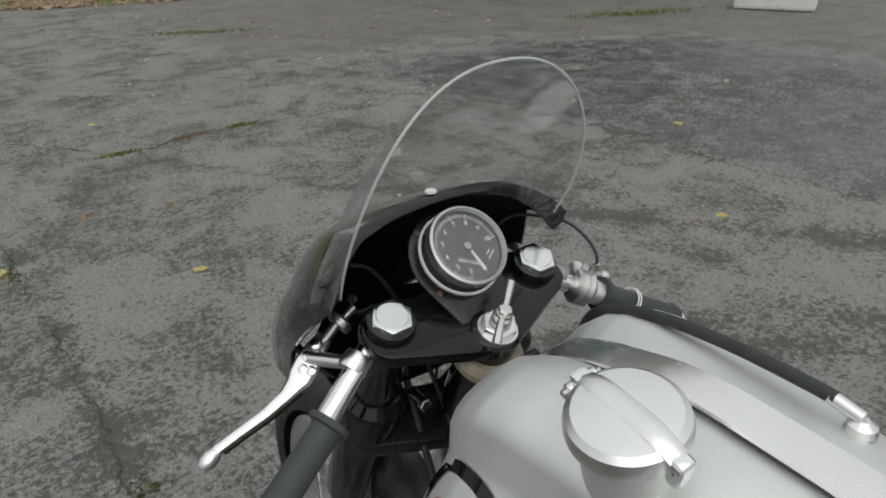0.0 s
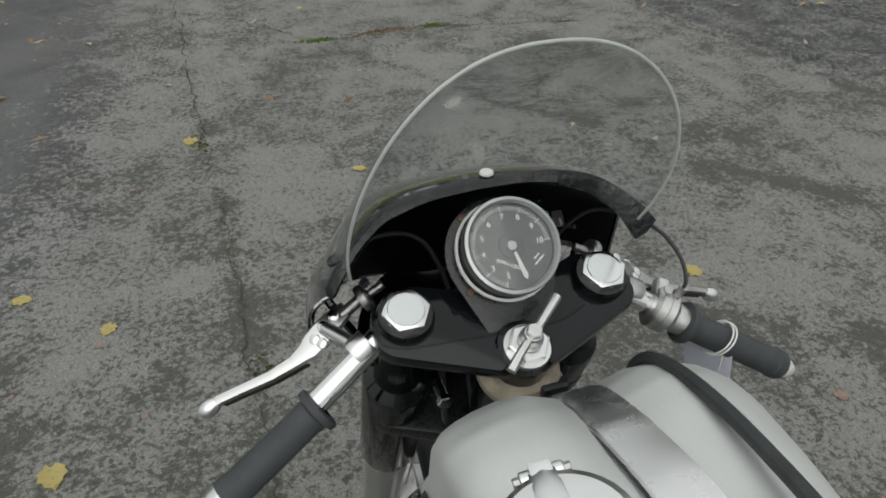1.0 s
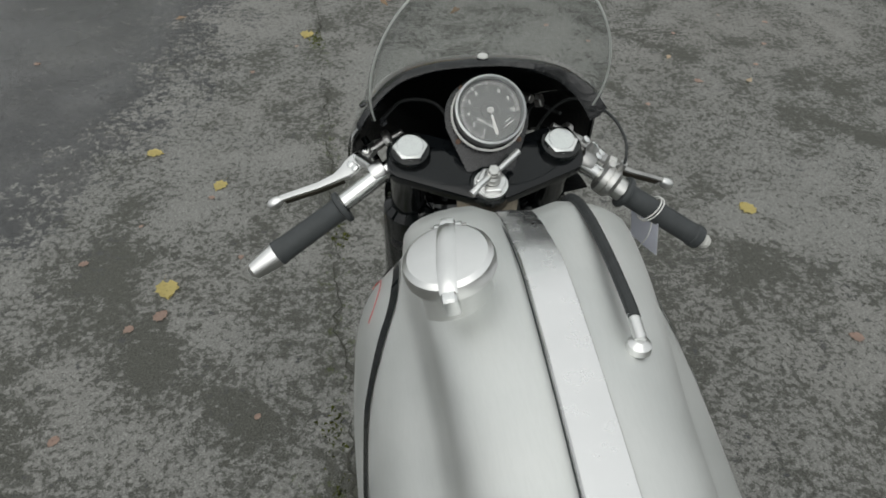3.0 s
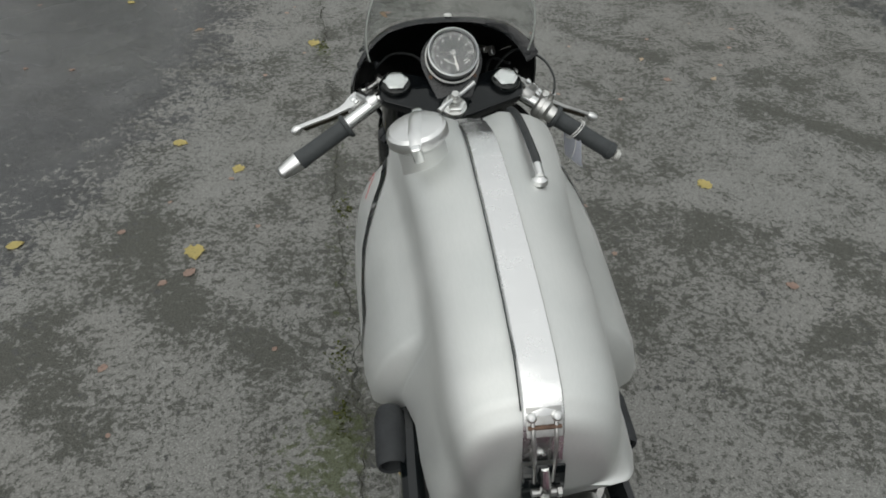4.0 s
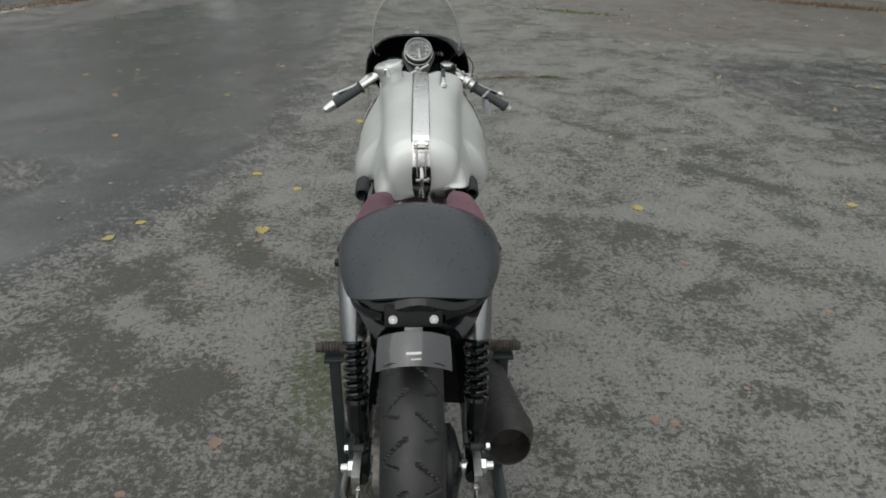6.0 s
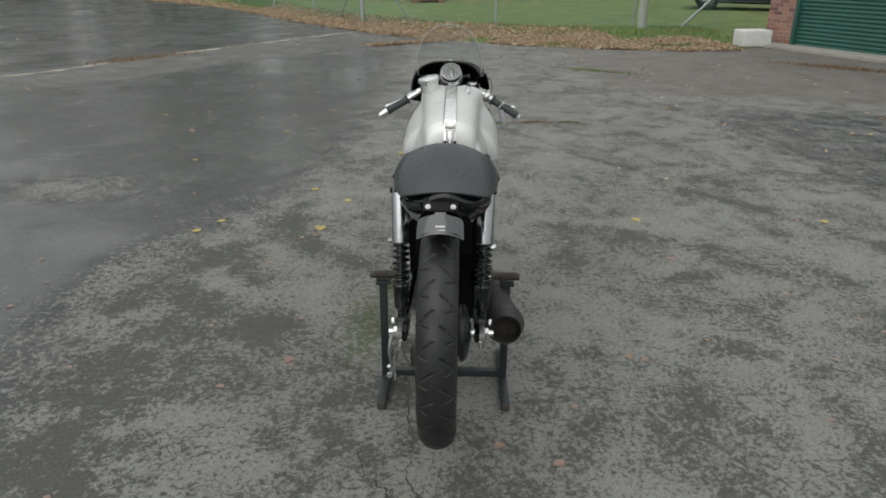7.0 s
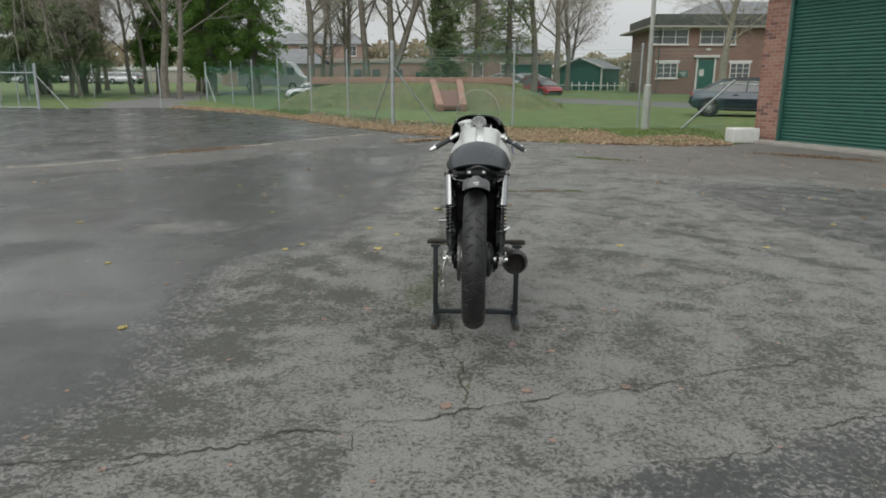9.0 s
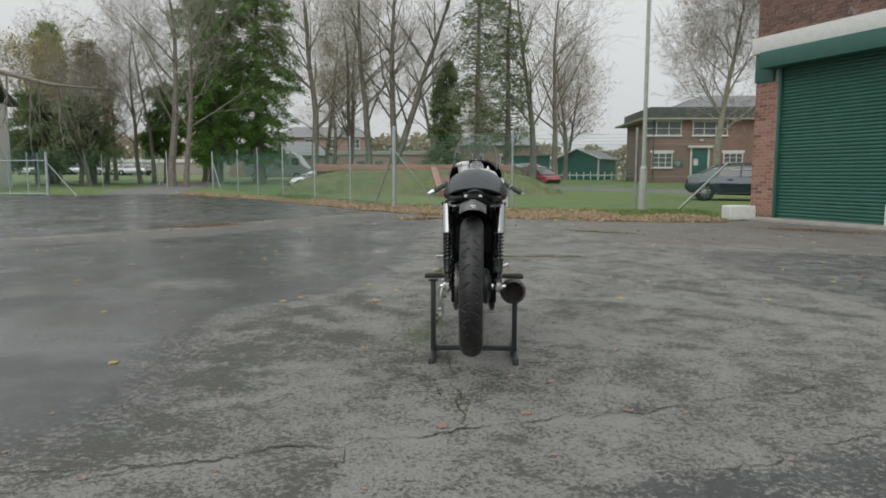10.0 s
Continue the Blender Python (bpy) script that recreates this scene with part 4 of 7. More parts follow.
# rear mudguard and lamp bracket
def arc_sheet(c, r, w, a0, a1, drop, n=26, m=13, cx=0.0):
    g = []
    for i in range(n):
        a = radians(a0 + (a1 - a0) * i / (n - 1))
        row = []
        for j in range(m):
            v = -1 + 2 * j / (m - 1)
            rr = r - drop * v ** 4
            row.append((cx + w * v, c.y - rr * math.sin(a), c.z + rr * math.cos(a)))
        g.append(row)
    return g


part("rear_mudguard", sheet(arc_sheet(RA, 0.392, 0.055, -70, 21.5, 0.022), 0.003), gloss_black, bike, "black painted short mudguard")
part("inner_guard", sheet(arc_sheet(RA, 0.386, 0.082, -30, 6, 0.03), 0.003), satin_black, bike, "wide black inner guard between the shocks")
part("front_guard", sheet(arc_sheet(RA, 0.388, 0.116, -112, -29, 0.012), 0.003), black_inside, bike, "black guard panel ahead of the rear wheel")
part("mudguard_plate", merge(sheet([[(w * u, y + 0.012 * abs(u) ** 2, z - 0.02 * abs(u) ** 2) for u in np.linspace(-1, 1, 13)] for w, y, z in ((0.055, -0.357, 0.846), (0.057, -0.376, 0.83), (0.058, -0.392, 0.806))], 0.004), block(0.03, 0.008, 0.02, (0, -0.352, 0.848), 0.003, (-35, 0, 0))), plain("dark_grey_gloss", (0.03, 0.032, 0.035), 0.16, 0.0, 0.15, 20, coat=0.6, specular=0.8), bike, "dark grey gloss plate with white script")
part("lamp_bracket", block(0.092, 0.01, 0.036, (0, -0.345, 0.868), 0.005, (-35, 0, 0)), black_inside, bike, "gloss black bracket under the tail")
part("badge_bar", block(0.024, 0.0015, 0.004, (0, -0.3845, 0.8245), 0.0004, (-33, 0, 4)), dial_white, bike)
part("badge_bar", block(0.016, 0.0015, 0.002, (0.004, -0.389, 0.8165), 0.0004, (-33, 0, 4)), dial_white, bike)
for s in (-1, 1):
    part("mudguard_bolt", merge(hexagon(0.005, 0.006, pose(s * 0.032, -0.353, 0.866, 60, 0, 0)), lathe([(0.007, -0.002), (0.007, 0.0015), (0, 0.0015)], pose(s * 0.032, -0.352, 0.865, 60, 0, 0), 16)), steel, bike, "bright hexagon bolt with washer")

# frame
for s in (-1, 1):
    part("seat_rail", hose([(s * 0.045, 0.78, 0.86), (s * 0.1, 0.6, 0.79), (s * 0.112, 0.35, 0.782), (s * 0.112, 0.1, 0.8), (s * 0.108, -0.1, 0.825), (s * 0.09, -0.27, 0.85), (s * 0.04, -0.33, 0.86)], 0.0155), gloss_black, bike)
    part("rear_downtube", hose([(s * 0.112, 0.34, 0.782), (s * 0.11, 0.3, 0.62), (s * 0.105, 0.27, 0.44), (s * 0.1, 0.3, 0.26), (s * 0.1, 0.5, 0.2), (s * 0.09, 0.8, 0.22), (s * 0.06, 0.88, 0.5), (s * 0.03, 0.88, 0.8)], 0.0155), gloss_black, bike)
    part("shock_mount", block(0.012, 0.07, 0.07, (s * 0.112, -0.08, 0.82), 0.01), gloss_black, bike)
part("cross_tube", rod((-0.11, 0.215, 0.79), (0.11, 0.215, 0.79), 0.012), satin_black, bike)
part("cross_tube", rod((-0.11, 0.13, 0.79), (0.11, 0.13, 0.79), 0.01), satin_black, bike)
part("headstock", rod((0, 0.885, 0.945), (0, 0.955, 0.77), 0.028), gloss_black, bike)
part("rear_crossbar", rod((-0.112, -0.1, 0.828), (0.112, -0.1, 0.828), 0.011), gloss_black, bike)

# engine, gearbox, carburettor
part("crankcase", merge(block(0.2, 0.34, 0.24, (0, 0.62, 0.34), 0.045, seg=3), rod((-0.13, 0.62, 0.36), (0.13, 0.62, 0.36), 0.1, segs=32), block(0.16, 0.2, 0.2, (0, 0.4, 0.4), 0.04, seg=3)), cast_alloy, bike, "cast aluminium crankcase")
fins = bmesh.new()
for i in range(11):
    fins = merge(fins, block(0.19 - 0.002 * i, 0.19, 0.006, (0, 0.64 + 0.003 * i, 0.48 + 0.0165 * i), 0.002, (-4, 0, 0), 1))
part("cylinder", merge(fins, block(0.13, 0.14, 0.2, (0, 0.65, 0.56), 0.03)), cast_alloy, bike, "finned alloy cylinder")
part("rocker_box", block(0.17, 0.17, 0.07, (0, 0.665, 0.7), 0.02, seg=3), polished, bike)
part("carburettor", merge(rod((0.05, 0.5, 0.69), (0.055, 0.31, 0.815), 0.026), rod((0.053, 0.4, 0.66), (0.053, 0.42, 0.8), 0.022)), cast_alloy, bike)
part("bellmouth", lathe([(0.023, -0.06), (0.024, -0.02), (0.028, -0.006), (0.034, 0.0), (0.034, 0.003), (0.028, 0.0), (0.021, -0.02), (0.02, -0.06)], aim((0.06, 0.268, 0.808), (0.062, 0.216, 0.842)), 32), cast_alloy, bike, "aluminium carburettor bellmouth")
part("bellmouth_throat", lathe([(0.0, -0.045), (0.0205, -0.045), (0.0205, -0.04), (0, -0.04)], aim((0.06, 0.268, 0.808), (0.062, 0.216, 0.842)), 20), soot, bike)
for s in (-1, 1):
    part("knee_sleeve", lathe([(0.012, 0.07), (0.02, 0.02), (0.022, 0.0), (0.027, -0.003), (0.031, 0.004), (0.032, 0.02), (0.031, 0.1), (0.024, 0.122), (0.0, 0.125)], aim((s * 0.136, 0.325, 0.785), (s * 0.137, 0.44, 0.8)) @ Matrix.Scale(0.6, 4), 28), rubber, bike, "dark rubber sleeve with an open end")
part("fuel_pipe", hose([(-0.125, 0.38, 0.78), (-0.128, 0.38, 0.7), (-0.11, 0.4, 0.6)], 0.004), plain("amber_pipe", (0.4, 0.27, 0.04), 0.35, 0, 0.1, 40), bike, "amber plastic fuel pipe")

# oil tank
oil = new("oil_tank")
oil.parent = bike
part("shell", merge(block(0.17, 0.16, 0.22, (0, 0.12, 0.683), 0.02, seg=3), rod((-0.085, 0.165, 0.782), (0.085, 0.165, 0.782), 0.016)), polished, oil, "polished aluminium oil tank")
part("rear_panel", block(0.178, 0.004, 0.225, (0, 0.037, 0.684), 0.0015), black_inside, oil, "thin black panel over the rear of the oil tank")


def flip_cap(parent, m, r, label):
    """A domed quick-release filler cap with a raised spine, hinge and latch."""
    c = new("filler_cap")
    c.parent = parent
    c.matrix_basis = m
    part("neck", lathe([(r * 0.86, -0.048), (r * 0.8, -0.03), (r * 0.8, -0.002), (r * 0.86, 0.001), (r * 0.9, 0.006)], None, 40), tank_alloy, c)
    part("lid", lathe([(r * 0.9, 0.004), (r, 0.007), (r * 1.01, 0.014), (r * 0.97, 0.02), (r * 0.86, 0.0235), (r * 0.5, 0.026), (0, 0.0265)], None, 48), polished, c, label)
    spine = [[(v * (0.0075 + 0.0015 * math.cos(u * 1.5)), -r * 1.06 + 2.1 * r * (u + 1) / 2, 0.0262 + 0.0024 * (1 - v * v) - 0.0075 * u ** 4) for v in (-1, -0.8, 0, 0.8, 1)] for u in np.linspace(-1, 1, 17)]
    part("spine", sheet(spine, 0.006), polished, c)
    part("hinge", merge(rod((-0.013, r * 1.06, 0.012), (0.013, r * 1.06, 0.012), 0.0055), block(0.014, 0.014, 0.016, (0, r * 1.02, 0.014), 0.003)), chrome, c)
    part("latch", merge(block(0.014, 0.012, 0.026, (0, -r * 1.07, 0.008), 0.0045, (12, 0, 0), 3), rod((-0.007, -r * 1.06, 0.012), (0.007, -r * 1.06, 0.012), 0.004)), chrome, c)
    for q in (-1, 1):
        part("hinge_pin", rod((q * 0.012, r * 1.06, 0.012), (q * 0.017, r * 1.06, 0.012), 0.0035, segs=8), steel, c)
    return c


flip_cap(oil, pose(0.012, 0.138, 0.8, 6, 0, 0), 0.038, "domed polished aluminium oil filler cap")
for x in (-0.045, 0.03):
    part("breather_bolt", hexagon(0.008, 0.016, pose(x, 0.235, 0.785)), cast_alloy, bike)

# exhaust
ex = new("exhaust")
ex.parent = bike
part("megaphone", lathe([(0.018, 0.0), (0.02, 0.1), (0.057, 0.5), (0.062, 0.52), (0.062, 0.535), (0.046, 0.582), (0.044, 0.58), (0.058, 0.533), (0.052, 0.5), (0.02, 0.3)], aim((0.172, 0.42, 0.33), (0.196, -0.165, 0.405)), 40), exhaust_black, ex, "matt black reverse-cone megaphone")
part("soot_lining", lathe([(0.0, 0.5), (0.05, 0.5), (0.056, 0.531), (0.0435, 0.578)], aim((0.172, 0.42, 0.33), (0.196, -0.165, 0.405)), 32), soot, ex)
part("header_pipe", hose([(0.03, 0.74, 0.66), (0.06, 0.84, 0.6), (0.12, 0.86, 0.4), (0.155, 0.72, 0.27), (0.17, 0.42, 0.33)], 0.019), chrome, ex)
part("silencer_bracket", merge(block(0.006, 0.03, 0.12, (0.14, 0.02, 0.46), 0.003), hexagon(0.009, 0.01, pose(0.143, 0.02, 0.5, 0, 90, 0))), steel, ex)

# footrests and pedals
for s in (-1, 1):
    part("footrest", merge(rod((s * 0.115, 0.178, 0.432), (s * 0.26, 0.178, 0.428), 0.0125), *[lathe([(0.0125, 0), (0.0152, 0.001), (0.0152, 0.004), (0.0125, 0.005)], pose(s * (0.178 + 0.0075 * i), 0.178, 0.43, 0, 90, 0), 20) for i in range(10)]), peg_rust, bike, "worn ribbed footrest")
    part("footrest_plate", plate(rounded([(-0.03, -0.05, 0.02), (0.1, -0.02, 0.02), (0.12, 0.05, 0.02), (-0.02, 0.04, 0.02)]), 0.007, pose(s * 0.118, 0.18, 0.44, 90, 0, 90)), polished, bike)
part("gear_lever", hose([(-0.13, 0.23, 0.45), (-0.14, 0.25, 0.5), (-0.165, 0.26, 0.52), (-0.205, 0.262, 0.522)], [0.007, 0.006, 0.006, 0.008]), cast_alloy, bike, "bright gear lever")
part("gear_rubber", merge(*[lathe([(0.006, 0), (0.0095, 0.001), (0.0095, 0.004), (0.006, 0.005)], pose(-0.2 + 0.0065 * i, 0.262, 0.522, 0, 90, 0), 14) for i in range(6)]), cast_alloy, bike)
part("brake_pedal", hose([(0.13, 0.2, 0.42), (0.145, 0.25, 0.47), (0.15, 0.32, 0.46), (0.18, 0.35, 0.47)], [0.008, 0.007, 0.007, 0.01]), chrome, bike, "bright brake pedal")
part("side_plate", plate(rounded([(-0.12, -0.12, 0.04), (0.12, -0.1, 0.04), (0.1, 0.12, 0.05), (-0.08, 0.13, 0.05)]), 0.01, pose(0.118, 0.12, 0.6, 90, 0, 90)), polished, bike)

# ---- fuel tank ----
TY = [0.2455, 0.247, 0.252, 0.262, 0.28, 0.31, 0.36, 0.4, 0.422, 0.45, 0.5, 0.57, 0.64, 0.7, 0.755, 0.785, 0.808, 0.826, 0.838, 0.844]
TOP = [0.822, 0.862, 0.9, 0.93, 0.949, 0.962, 0.974, 0.981, 0.984, 0.988, 0.993, 0.998, 1.0, 0.999, 0.995, 0.988, 0.977, 0.96, 0.93, 0.89]
HALF = [0.055, 0.068, 0.078, 0.085, 0.09, 0.094, 0.096, 0.097, 0.098, 0.099, 0.101, 0.105, 0.112, 0.119, 0.124, 0.125, 0.122, 0.115, 0.103, 0.087]
LOBE = [0, 0, 0, 0, 0, 0, 0, 0.25, 0.92, 1, 1, 1, 1, 1, 1, 0.97, 0.9, 0.8, 0.7, 0.6]
OUT = [0.1, 0.1, 0.11, 0.12, 0.13, 0.15, 0.165, 0.172, 0.174, 0.176, 0.179, 0.183, 0.186, 0.186, 0.184, 0.182, 0.178, 0.17, 0.156, 0.136]


def tank_section(y, right=False):
    zt, w, lobe, xo = (np.interp(y, TY, k) for k in (TOP, HALF, LOBE, OUT))
    zb = 0.782 if y > 0.4 else 0.8
    if right and y < 0.36:
        zb = 0.8 + 0.035 * max(0.0, 1 - (y - 0.245) / 0.1)
    zc = max(zt - 0.07 * min(1.0, (zt - 0.8) / 0.12), zb + 0.005)
    front_sag = 0.026 * float(step(np.array(y), 0.66, 0.8))
    pts = []
    for i in range(9):
        a = math.pi / 2 * i / 8
        x = w * math.sin(a)
        z = zc + (zt - zc) * math.cos(a) ** (0.75 - 0.25 * float(step(np.array(y), 0.5, 0.64))) if a < 1.57 else zc
        z -= front_sag * math.exp(-(x / 0.03) ** 2)
        pts.append((x, z))
    h = zc - zb
    bare = [(w + 0.006, zc - h * 0.16), (w + 0.011, zc - h * 0.32), (w + 0.015, zc - h * 0.46), (w + 0.019, zc - h * 0.6), (w + 0.022, zc - h * 0.73), (w + 0.023, zc - h * 0.84), (w + 0.022, zc - h * 0.93), (w + 0.018, zb)]
    full = [(w + fx * (xo - w), zc - fz * h) for fx, fz in ((0.13, 0.09), (0.3, 0.17), (0.48, 0.26), (0.65, 0.37), (0.8, 0.5), (0.92, 0.66), (1.0, 0.84), (0.97, 1.0))]
    for (ax_, az_), (bx_, bz_) in zip(bare, full):
        pts.append((ax_ + (bx_ - ax_) * lobe, az_ + (bz_ - az_) * lobe))
    return pts


ts = np.concatenate([np.linspace(0.2455, 0.28, 9), np.linspace(0.285, 0.395, 14), np.linspace(0.398, 0.424, 8), np.linspace(0.43, 0.77, 36), np.linspace(0.775, 0.844, 15)])
rows_ = []
for y in ts:
    r_, l_ = tank_section(y, True), tank_section(y)
    rows_.append([(-x, y, z) for x, z in l_[::-1]] + [(x, y, z) for x, z in r_[1:]])
tank = new("fuel_tank")
tank.parent = bike
tank.location = (0.012, 0, 0)
tb = sheet(rows_)
bmesh.ops.holes_fill(tb, edges=[e for e in tb.edges if e.is_boundary], sides=0)
bmesh.ops.triangulate(tb, faces=[f for f in tb.faces if len(f.verts) > 4])
shell = part("tank_shell", tb, tank_alloy, tank, "brushed aluminium fuel tank with knee recesses", angle=60)


def on_tank(y, f, lift, side=-1):
    """A point on the tank's skin: f runs from the ridge (0) down the flank (1)."""
    p = tank_section(y, side > 0)
    q = f * (len(p) - 1)
    i = min(int(q), len(p) - 2)
    x = p[i][0] + (p[i + 1][0] - p[i][0]) * (q - i)
    z = p[i][1] + (p[i + 1][1] - p[i][1]) * (q - i)
    return Vector((side * (x + lift), y, z + lift * 0.4))


# painted flank panel: a black border and a red line
for side in (-1, 1):
    border = [(0.475, 0.99), (0.49, 0.94), (0.52, 0.87), (0.57, 0.85), (0.635, 0.8), (0.69, 0.7), (0.735, 0.6), (0.775, 0.55), (0.806, 0.56), (0.82, 0.68), (0.826, 0.9)]
    cp = curve_points([(a, min(0.98, b + (0.05 if side > 0 else 0.0)), 0) for a, b in border], 8)
    part("flank_stripe", sheet([[on_tank(p.x + dx, p.y + dy, 0.0016, side) for p, dx, dy in ((q, 0.0, -0.012 - 0.014 * float(step(np.array(q.x), 0.58, 0.72))), (q, 0.0, 0.012 + 0.014 * float(step(np.array(q.x), 0.58, 0.72))))] if 0.452 < q.x < 0.8 else [on_tank(q.x - 0.008, q.y, 0.0016, side), on_tank(q.x + 0.008, q.y, 0.0016, side)] for q in cp]), gloss_black, tank, "black painted flank stripe")
    if side < 0:
        part("pinstripe", hose([on_tank(a_, b_, 0.001, side) for a_, b_ in ((0.806, 0.76), (0.802, 0.7), (0.79, 0.67), (0.765, 0.69), (0.74, 0.76))], 0.0004, 6, 3), red_line, tank, "thin red pinstripe")

# strap, buckle and spring catch
strap_rows = []
for y in np.linspace(0.2495, 0.838, 72):
    z = tank_section(y)[0][1] + 0.0045 + 0.006 * float(step(np.array(y), 0.66, 0.8))
    strap_rows.append([(x, y, z + dz) for x, dz in ((-0.0205, -0.001), (-0.019, 0.0008), (0, 0.0016), (0.019, 0.0008), (0.0205, -0.001))])
part("strap", sheet(strap_rows, 0.002), plain("strap_aluminium", (0.8, 0.8, 0.795), 0.26, 1.0, 0.03, 9), tank, "polished aluminium tank strap")
# left edge only: one dark line for black edging and the strap's shadow
for s in (-1,):
    part("strap_edge_and_shade", hose([(s * 0.022, y, tank_section(y)[0][1] + 0.003 + 0.006 * float(step(np.array(y), 0.66, 0.8))) for y in np.linspace(0.27, 0.79, 14)], 0.0008, 6, 4), hose_rubber, tank)
part("strap_front_hook", block(0.024, 0.008, 0.03, (0, 0.847, 0.915), 0.003), satin_black, tank)
part("buckle_plate", block(0.036, 0.03, 0.003, (0, 0.2625, 0.9325), 0.001, (52, 0, 0)), steel, tank)
for s in (-1, 1):
    part("rivet", lathe([(0.0052, 0), (0.005, 0.002), (0.003, 0.0038), (0, 0.0042)], pose(s * 0.0125, 0.264, 0.9375, 52), 14), polished, tank, "dull aluminium rivet")
    part("spring_rod", hose([(s * 0.0115, 0.261, 0.934), (s * 0.0115, 0.252, 0.921), (s * 0.0105, 0.244, 0.9), (s * 0.009, 0.238, 0.868)], 0.0024, 8, 5), steel, tank)
part("hinge_pin", rod((-0.0165, 0.2575, 0.93), (0.0165, 0.2575, 0.93), 0.0022), rusty, tank)
# black sheet whose colour gives the dark of the recess below the buckle
part("recess_plate", sheet([[(-0.021, 0.243, 0.89), (0.021, 0.243, 0.89)], [(-0.022, 0.239, 0.865), (0.022, 0.239, 0.865)], [(-0.021, 0.236, 0.84), (0.021, 0.236, 0.84)], [(-0.012, 0.236, 0.806), (0.012, 0.236, 0.806)]], 0.003), gloss_black, tank, "black sheet for the dark recess below the buckle")
part("catch_lever", hose([(0, 0.238, 0.89), (0.001, 0.23, 0.868), (0, 0.226, 0.846), (0.0, 0.222, 0.822)], [0.004, 0.006, 0.0045, 0.007], 10), chrome, tank, "chromed over-centre catch")
part("catch_bolt", merge(rod((-0.013, 0.23, 0.862), (0.013, 0.23, 0.862), 0.004), hexagon(0.006, 0.005, pose(0.013, 0.23, 0.862, 0, 90))), steel, tank)
part("lower_strap", hose([(0, 0.232, 0.83), (0, 0.226, 0.79), (0, 0.21, 0.74)], 0.012, 8), satin_black, tank)
for y, x in ((0.24, -0.05), (0.24, 0.062)):
    part("mounting_stud", merge(rod((x, y - 0.012, 0.795), (x, y + 0.02, 0.795), 0.009), hexagon(0.009, 0.008, pose(x, y - 0.018, 0.795, -90))), steel, tank)

flip_cap(tank, pose(-0.086, 0.664, 1.012, 2, -13, -6), 0.0415, "domed polished aluminium fuel filler cap")
part("breather_hose", hose([(0.066, 0.842, 0.86), (0.067, 0.842, 0.92), (0.067, 0.83, 0.955), (0.066, 0.8, 0.978), (0.064, 0.745, 0.996), (0.062, 0.68, 1.005), (0.061, 0.62, 1.007), (0.06, 0.6, 1.007)], 0.0056, 12), hose_rubber, tank, "black rubber breather hose")
part("breather_stub", merge(rod((0.06, 0.605, 1.007), (0.06, 0.58, 1.002), 0.0055), lathe([(0.011, -0.004), (0.01, 0.002), (0.004, 0.006), (0, 0.006)], pose(0.06, 0.58, 0.996), 16)), polished, tank)

# ---- seat ----
seat = new("seat")
seat.parent = bike
seat.location = (0.009, 0, 0)


def pad(x0, x1, y0, y1, z0, z1, n=12, thick=0.03, edge=0.01):
    g = []
    for i in range(n + 1):
        v = i / n
        row = []
        for j in range(n + 1):
            u = j / n
            a, b = x0(v), x1(v)
            rnd = min(u, 1 - u) * abs(b - a)
            ends = min(v, 1 - v) * abs(y1 - y0)
            dz = -edge * math.exp(-(rnd / (edge * 0.8)) ** 1.2) - edge * 0.8 * math.exp(-(ends / (edge * 0.8)) ** 1.2)
            y = y0 + (y1 - y0) * v
            row.append((a + (b - a) * u, y, z0 + (z1 - z0) * v + dz))
        g.append(row)
    return sheet(g, thick)


half = lambda y: np.interp(y, [-0.2, -0.1, 0.05, 0.2], [0.15, 0.15, 0.142, 0.124])
zs = lambda y: np.interp(y, [-0.17, -0.14, -0.08, 0.04, 0.21], [0.93, 0.905, 0.88, 0.868, 0.853])
g = []
ys = np.concatenate([np.linspace(-0.15, 0.045, 26)])
for y in ys:
    row = []
    for u in np.linspace(-1, 1, 41):
        x = u * half(y)
        e = (1 - abs(u)) * half(y)
        back = max(0.0, (-0.1 - y) / 0.05)
        z = zs(y) - 0.03 * math.exp(-(e / 0.012)) + 0.004 * math.cos(u * 2)
        for sx in (-0.056, 0.0, 0.056):
            z -= 0.0022 * math.exp(-((x - sx * (1 + 0.6 * (0.045 - y))) / 0.0025) ** 2)
        row.append((x, y, z))
    g.append(row)
part("cushion", sheet(g, 0.035), suede_mat, seat, "burgundy suede cushion with pale stitching", angle=70)
for s in (-1, 1):
    g = []
    for y in np.linspace(0.044, 0.205, 22):
        row = []
        for u in np.linspace(0, 1, 15):
            a, b = s * 0.06, s * half(y)
            x = a + (b - a) * u
            e = min(u, 1 - u) * abs(b - a)
            f = 0.205 - y
            z = zs(y) - 0.03 * math.exp(-((1 - u) * abs(b - a) / 0.012)) - 0.022 * math.exp(-(u * abs(b - a) / 0.007)) - 0.02 * math.exp(-(f / 0.008)) + 0.002 * math.sin(40 * y + u * 3)
            row.append((x, y, z))
        g.append(row)
    part("front_pad", sheet(g if s > 0 else [r[::-1] for r in g], 0.032), suede_mat, seat, "burgundy suede pad beside the oil filler", angle=70)
for sx in (-0.056, 0.0, 0.056):
    part("stitch_line", hose([(sx * (1 + 0.6 * (0.045 - y)), y, zs(y) + 0.004 * math.cos(sx / 0.14 * 2) - 0.001) for y in np.linspace(0.04, -0.125, 10)], 0.0009, 5, 2), plain("pale_thread", (0.5, 0.42, 0.4), 0.8, 0, 0.1, 80), seat)
